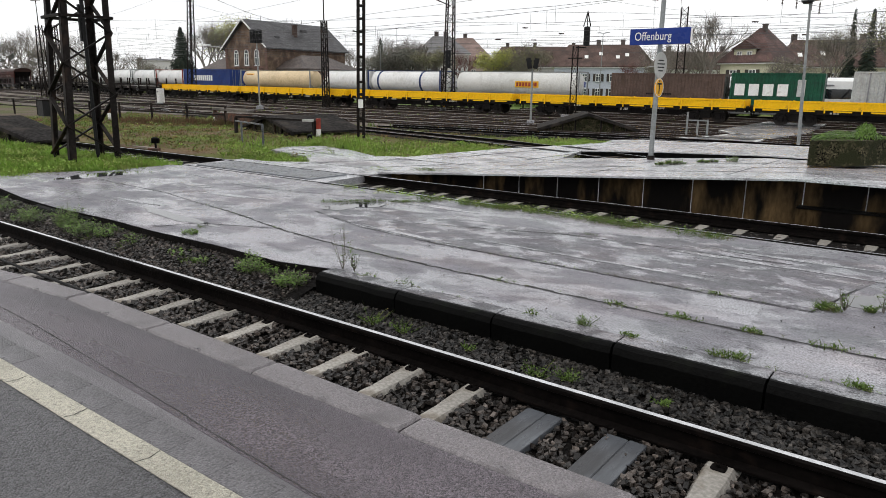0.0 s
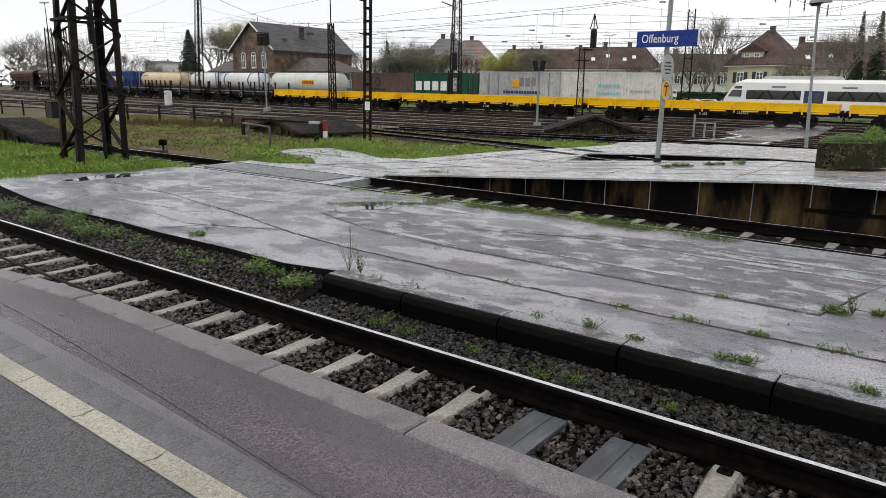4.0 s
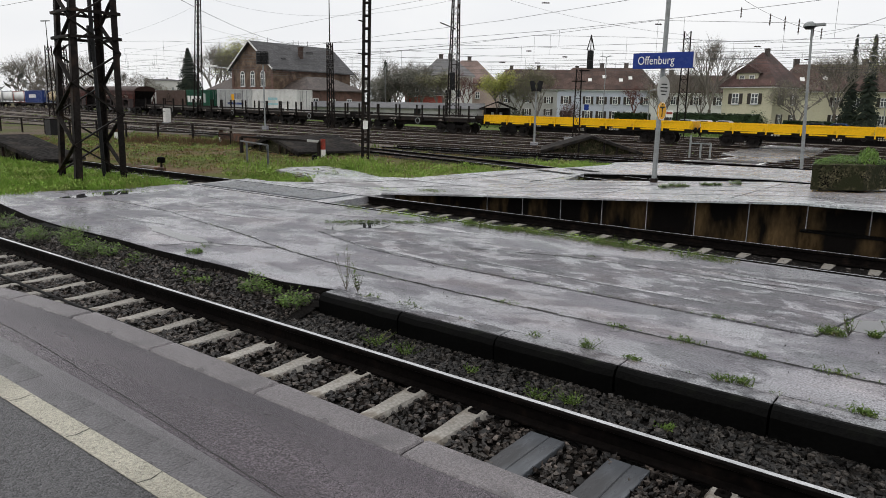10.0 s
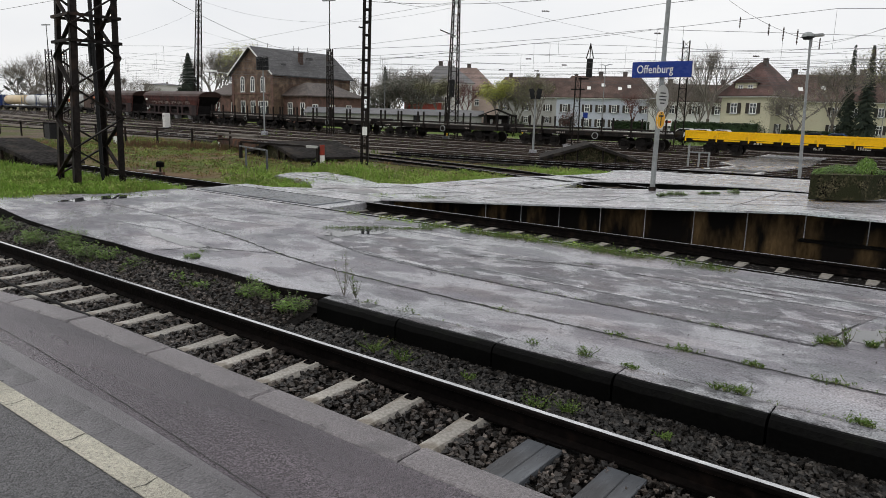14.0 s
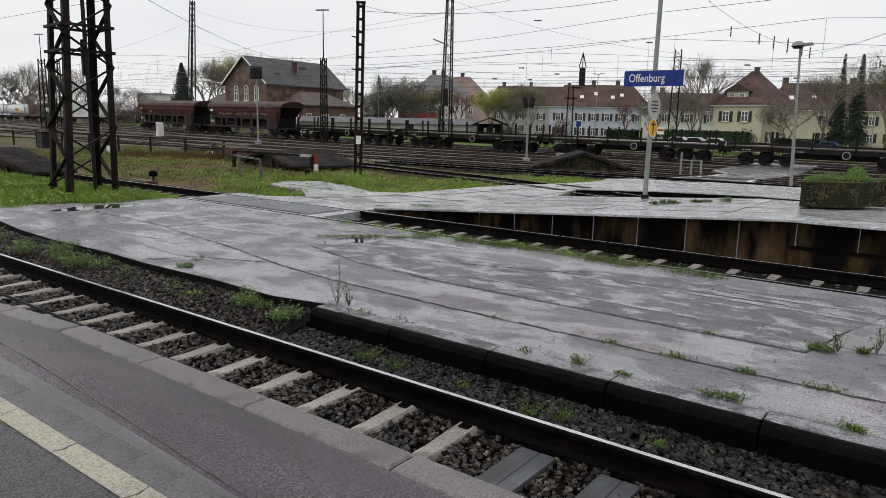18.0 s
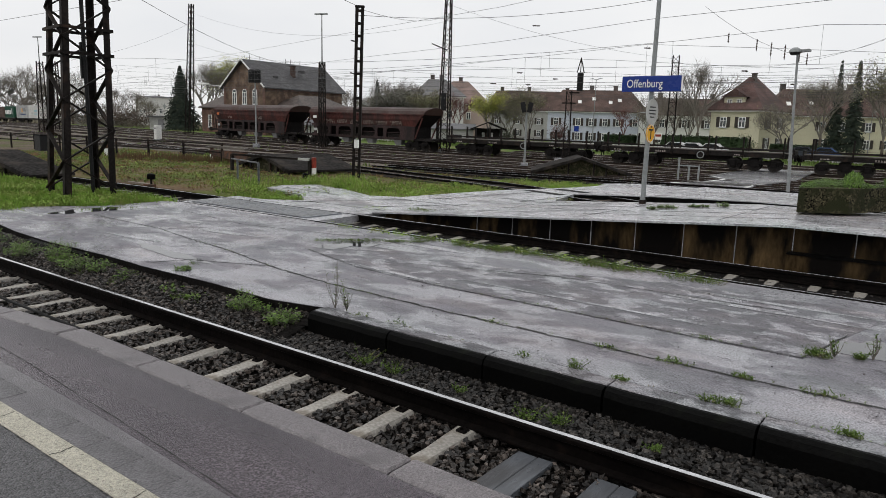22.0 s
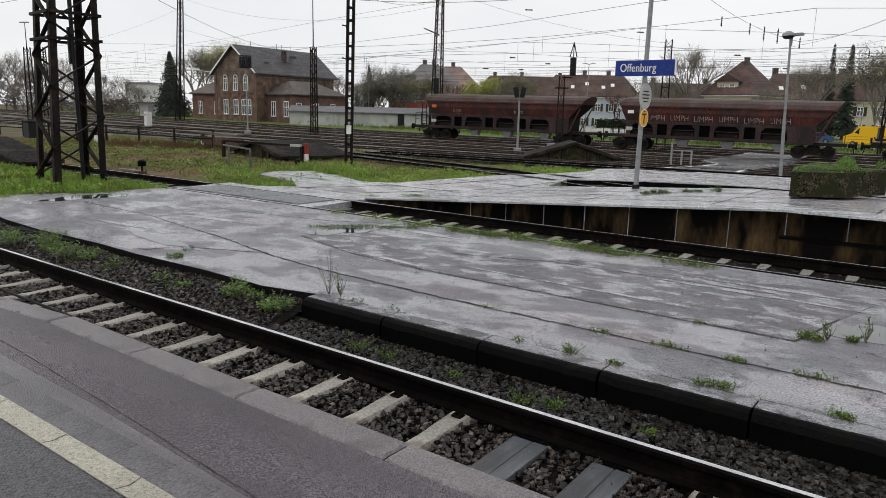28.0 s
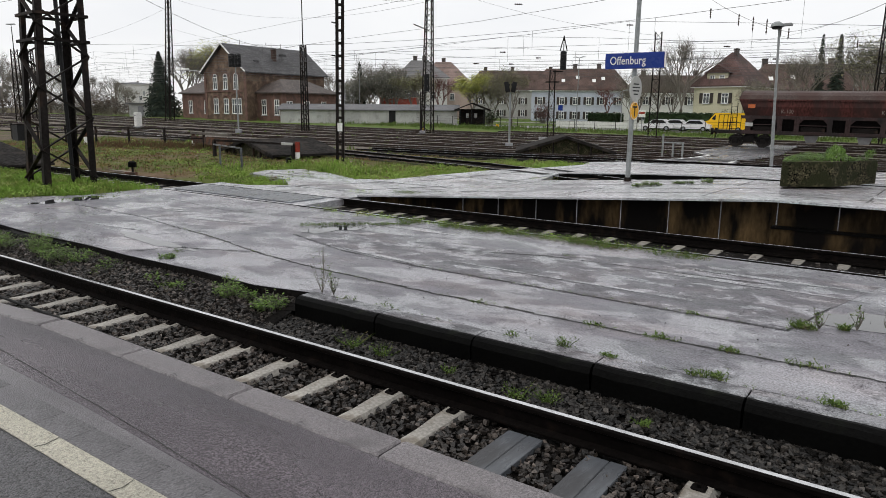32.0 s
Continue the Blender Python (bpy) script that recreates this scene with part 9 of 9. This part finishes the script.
clumps("moss", 700, "moss", "flat cushions of green and ochre moss", 31, 0.2, 0.04, in_yard)
for k, (n, m_, label) in enumerate(((620, "weed", "low green weeds scattered over the yard"), (420, "rust_weed", "withered brown weeds scattered over the yard"), (260, "leaf_low", "fresh green tufts scattered over the yard"))):
    pick = random.Random(90 + k)
    at = [in_yard(pick) for _ in range(n)]
    leaf_carpet("weeds", [(x, y, gz(x, y) - 0.13, pick.uniform(0.12, 0.45), pick.uniform(0.05, 0.2), 26) for x, y in at], m_, label, 80 + k, 0.06)
clumps("litter", 190, "litter", "pale stones and scraps in the weeds", 32, 0.09, 0.05, in_yard)
clumps("dead_leaves", 420, "rust_weed", "flat patches of rusty dead stalks", 33, 0.2, 0.04, in_yard)
clumps("dead_leaves", 160, "rust_weed", "rust-brown patch beside the rail", 35, 0.25, 0.03, lambda rnd: (rnd.gauss(-23.6, 1.1), 13.7 + abs(rnd.gauss(0, 0.5))))


def weed_clump(x, y, z, h, r, n, seed, material="weed", label="green weed growing from the platform joint"):
    rnd = random.Random(seed)
    w = thing("weed", label, "weed", Matrix.Translation((x, y, z)), group="weeds")
    s = Shape()
    for i in range(n):
        a, d = rnd.uniform(0, 6.28), r * rnd.random() ** 0.7
        px, py = d * math.cos(a), d * math.sin(a) * 0.6
        hh = h * rnd.uniform(0.35, 1.1)
        t, b = rnd.uniform(0, 6.28), rnd.uniform(0.2, 1.6)
        wd = rnd.uniform(0.0015, 0.004)
        q = (px + math.cos(t) * hh * b, py + math.sin(t) * hh * b, hh)
        s.add([(px - wd, py, 0), (px + wd, py, 0), ((px + q[0]) / 2 + wd, (py + q[1]) / 2, hh * 0.55), q, ((px + q[0]) / 2 - wd, (py + q[1]) / 2, hh * 0.55)], [(0, 1, 2, 3, 4)])
        for j in range(2):
            k = rnd.uniform(0.3, 0.9)
            c = Vector((px + (q[0] - px) * k, py + (q[1] - py) * k, hh * k))
            u = Vector((rnd.uniform(-1, 1), rnd.uniform(-1, 1), rnd.uniform(-0.1, 0.8))).normalized() * rnd.uniform(0.015, 0.035)
            e = Vector((-u.y, u.x, 0)).normalized() * 0.007
            s.add([c, c + u * 0.5 + e, c + u, c + u * 0.5 - e], [(0, 1, 2, 3)])
    tagged(part("leaves", s, material, w), kind="stuff")
    return w


def leafy_weed(x, y, z, h, r, n, seed, label="bushy green weed with small leaves at the platform edge"):
    """Upright stalks set with many small leaves."""
    rnd = random.Random(seed)
    w = thing("weed", label, "weed", Matrix.Translation((x, y, z)), group="weeds")
    st, lv = Shape(), Shape()
    for i in range(n):
        a, d = rnd.uniform(0, 6.28), r * rnd.random() ** 0.6
        root = Vector((d * math.cos(a), d * math.sin(a) * 0.75, 0))
        hh = h * rnd.uniform(0.45, 1.1) * (1.15 - 0.5 * d / r)
        tip = root + Vector((math.cos(a) * hh * rnd.uniform(0, 0.5), math.sin(a) * hh * rnd.uniform(0, 0.5), hh))
        st.tube(root, tip, 0.0025, 0.001, n=3)
        for k in range(11):
            q = root.lerp(tip, rnd.uniform(0.12, 1.0))
            b = rnd.uniform(0, 6.28)
            u = Vector((math.cos(b), math.sin(b), rnd.uniform(-0.3, 0.7))).normalized() * rnd.uniform(0.018, 0.042)
            e = Vector((-u.y, u.x, 0)).normalized() * u.length * 0.34
            lv.add([q, q + u * 0.5 + e, q + u, q + u * 0.5 - e], [(0, 1, 2, 3)])
    part("stem_tuft", st, "twig", w)
    tagged(part("leaves", lv, "fresh_weed", w), kind="stuff")


def tall_herb(x, y, z, h, seed, label="tall thin dry herb at the kerb"):
    rnd = random.Random(seed)
    w = thing("herb", label, "weed", Matrix.Translation((x, y, z)), group="weeds")
    st, lv = Shape(), Shape()
    for i in range(9):
        a = rnd.uniform(0, 6.28)
        tip = Vector((math.cos(a) * h * 0.35 * rnd.random(), math.sin(a) * h * 0.35 * rnd.random(), h * rnd.uniform(0.6, 1.0)))
        mid = tip * 0.5 + Vector((rnd.uniform(-0.03, 0.03), rnd.uniform(-0.03, 0.03), 0))
        st.tube((0, 0, 0), mid, 0.004, 0.003, n=3).tube(mid, tip, 0.003, 0.0015, n=3)
        for k in range(6):
            q = tip * rnd.uniform(0.15, 1.0)
            u = Vector((rnd.uniform(-1, 1), rnd.uniform(-1, 1), rnd.uniform(-0.2, 0.8))).normalized() * rnd.uniform(0.02, 0.06)
            e = Vector((-u.y, u.x, 0)).normalized() * 0.008
            lv.add([q, q + u * 0.5 + e, q + u, q + u * 0.5 - e], [(0, 1, 2, 3)])
    part("stem_tuft", st, "twig", w)
    tagged(part("leaves", lv, "weed", w), kind="stuff")


for i, (x, y, h, r, n) in enumerate(((-3.0, 5.33, 0.11, 0.18, 60), (-2.42, 5.36, 0.2, 0.08, 70), (-2.1, 5.34, 0.09, 0.16, 60), (-1.42, 5.36, 0.1, 0.16, 60), (-1.25, 5.4, 0.13, 0.1, 60), (-0.52, 5.36, 0.09, 0.16, 60),
                                     (-0.28, 5.38, 0.11, 0.1, 50), (-5.0, 5.36, 0.1, 0.2, 60), (-4.55, 5.38, 0.07, 0.2, 50), (-1.8, 6.12, 0.08, 0.22, 70), (-1.25, 6.12, 0.1, 0.25, 90), (-0.75, 6.14, 0.08, 0.3, 80), (-2.4, 6.13, 0.05, 0.2, 40),
                                     (-3.9, 6.14, 0.04, 0.3, 40), (-0.8, 7.25, 0.22, 0.2, 190), (-0.55, 7.42, 0.16, 0.12, 90), (-8.9, 5.75, 0.1, 0.22, 60), (-1.95, 7.08, 0.06, 0.14, 40), (-4.2, 8.95, 0.06, 0.15, 40))):
    weed_clump(x + rg.uniform(-0.15, 0.15), y, 0.052, h * rg.uniform(0.35, 0.62), r * rg.uniform(0.4, 0.9), int(n * rg.uniform(0.3, 0.8)), 100 + i)
for i in range(26):
    weed_clump(rg.uniform(-8.2, -2.4), 10.05 + rg.uniform(-0.16, 0.12), 0.04, rg.uniform(0.05, 0.12), 0.3, 80, 200 + i, label="green weeds along the side track edge")
for i, (x, y, h, r, n) in enumerate(((-11.5, 5.08, 0.34, 0.26, 60), (-11.2, 4.95, 0.22, 0.2, 40), (-12.2, 4.78, 0.22, 0.3, 46), (-12.75, 5.02, 0.16, 0.22, 30), (-10.6, 4.88, 0.22, 0.3, 46), (-10.1, 5.02, 0.17, 0.24, 36),
                                     (-9.4, 5.05, 0.13, 0.25, 24), (-8.2, 5.05, 0.1, 0.2, 16), (-6.75, 5.06, 0.24, 0.2, 46), (-6.45, 5.1, 0.16, 0.14, 24), (-5.95, 4.98, 0.2, 0.2, 44), (-13.6, 4.9, 0.2, 0.3, 36),
                                     (-14.4, 5.0, 0.24, 0.35, 40), (-7.6, 4.98, 0.1, 0.16, 14), (-8.61, 5.42, 0.05, 0.16, 14))):
    leafy_weed(x, y, -0.13 if y < 5.2 else 0.05, h, r, n * 2, 300 + i)
for i in range(9):
    weed_clump(rg.uniform(-12.6, -6.0), 5.0 + rg.uniform(-0.2, 0.1), -0.17, rg.uniform(0.06, 0.13), 0.16, 40, 340 + i, label="low weeds at the ragged platform end")
for i, (x, y, h) in enumerate(((-4.45, 4.72, 0.26), (-4.05, 4.72, 0.24), (-2.55, 4.62, 0.2), (-2.3, 4.7, 0.24), (-3.3, 4.75, 0.12), (-1.55, 4.75, 0.12), (-9.3, 4.8, 0.2), (-10.2, 4.8, 0.24))):
    weed_clump(x, y, -0.2, h * 0.62, 0.07, 40, 500 + i, label="pale long-leaved weed between the ballast stones")
for i, (x, y, h) in enumerate(((-5.5, 5.37, 0.55), (-5.35, 5.4, 0.3), (-0.45, 7.45, 0.26), (-0.2, 7.55, 0.3), (-0.75, 7.3, 0.22), (0.1, 7.6, 0.3))):
    tall_herb(x, y, 0.055, h, 600 + i)
for i, (x, y) in enumerate(((-10.4, 13.2), (-10.9, 13.4))):
    weed_clump(x, y, ramp3(x), 0.06, 0.3, 80, 700 + i, label="low green weeds in a platform joint")
for i, (x, y, h) in enumerate(((-5.44, 15.12, 0.1), (-5.31, 15.35, 0.13), (-5.17, 15.5, 0.1), (-4.8, 15.95, 0.07), (-4.62, 16.05, 0.06), (-4.25, 16.25, 0.14))):
    leafy_weed(x, y, ramp3(x), h, 0.13, 44, 720 + i, "flat leafy green weed in a platform joint")



for i in range(9):
    u = i / 8
    weed_clump(-9.05 + 0.7 * u, 8.45 + 0.7 * u + rg.uniform(-0.05, 0.05), 0.056, 0.05, 0.12, 34, 800 + i, label="dark moss and weeds in a wet joint")
    weed_clump(-8.2 + 0.5 * u, 9.25 + 0.45 * u, 0.056, 0.045, 0.1, 26, 820 + i, label="dark moss and weeds in a wet joint")
paving()


def on_track(m, off, dz=0.0):
    x, y, th = line_at(m, off)
    xa, ya, _ = line_at(m - 5, off)
    xb, yb, _ = line_at(m + 5, off)
    slope = (gz(xb, yb) - gz(xa, ya)) / 10
    return Matrix.Translation((x, y, gz(x, y) + dz)) @ Euler((0, -math.atan(slope), th)).to_matrix().to_4x4()


def tail_a(t):
    s = (t - 16) / 16
    return 35.0 + 71.8 * s + 9.84 * s ** 2 + 4.87 * s ** 3 - 3.89 * s ** 4 + 5.71 * s ** 5


END_B = [(0, 34.8), (1, 26.1), (3, 9.7), (5, -6.8), (7, -22.9), (9, -38.8), (11, -54.6), (13, -71.0), (16.5, -98.0), (20, -121.5), (24, -147), (28, -171), (32, -194)]
RAILCAR_AT = [(0, 37.4), (2, 37.4), (3, 37.6), (3.5, 38.0), (4.5, 39.0), (5.5, 40.2), (6, 41.2), (7, 43.5), (8, 46.3), (9, 49.3), (11, 56.5), (14, 70.0), (20, 104.0), (32, 180.0)]


VAN_AT = [(0, 141.4), (27.5, 41.8), (28, 39.9), (30, 32.4), (32, 25.4)]

WHITE_AT = [(0.0, -46.0), (26.5, -46.0), (28.0, -25.2), (29.0, -17.4), (30.0, -10.2), (31.0, -3.2), (32.0, 2.8)]


def motions():
    """All that rolls: two goods trains, a railcar and a van on the road."""
    seconds = [k * 1.0 for k in range(33)]
    for ob, off in TRAIN_A:
        walk(ob, [(t, on_track(tail_a(t) + off, 0.0)) for t in seconds])
    for ob, off in TRAIN_B:
        walk(ob, [(t, on_track(g + off, 9.0, 1.14)) for t, g in END_B])
    for ob, off in WAGONS_B:
        walk(ob, [(t, on_track(g + off, 9.0)) for t, g in END_B])
    walk(WHITE_VAN, [(t, street_at(m, 60.5)) for t, m in WHITE_AT])
    walk(YELLOW_VAN, [(t, street_at(m, 39.0)) for t, m in VAN_AT])
    walk(RAILCAR, [(t, on_track(g, 14.5)) for t, g in RAILCAR_AT])


motions()
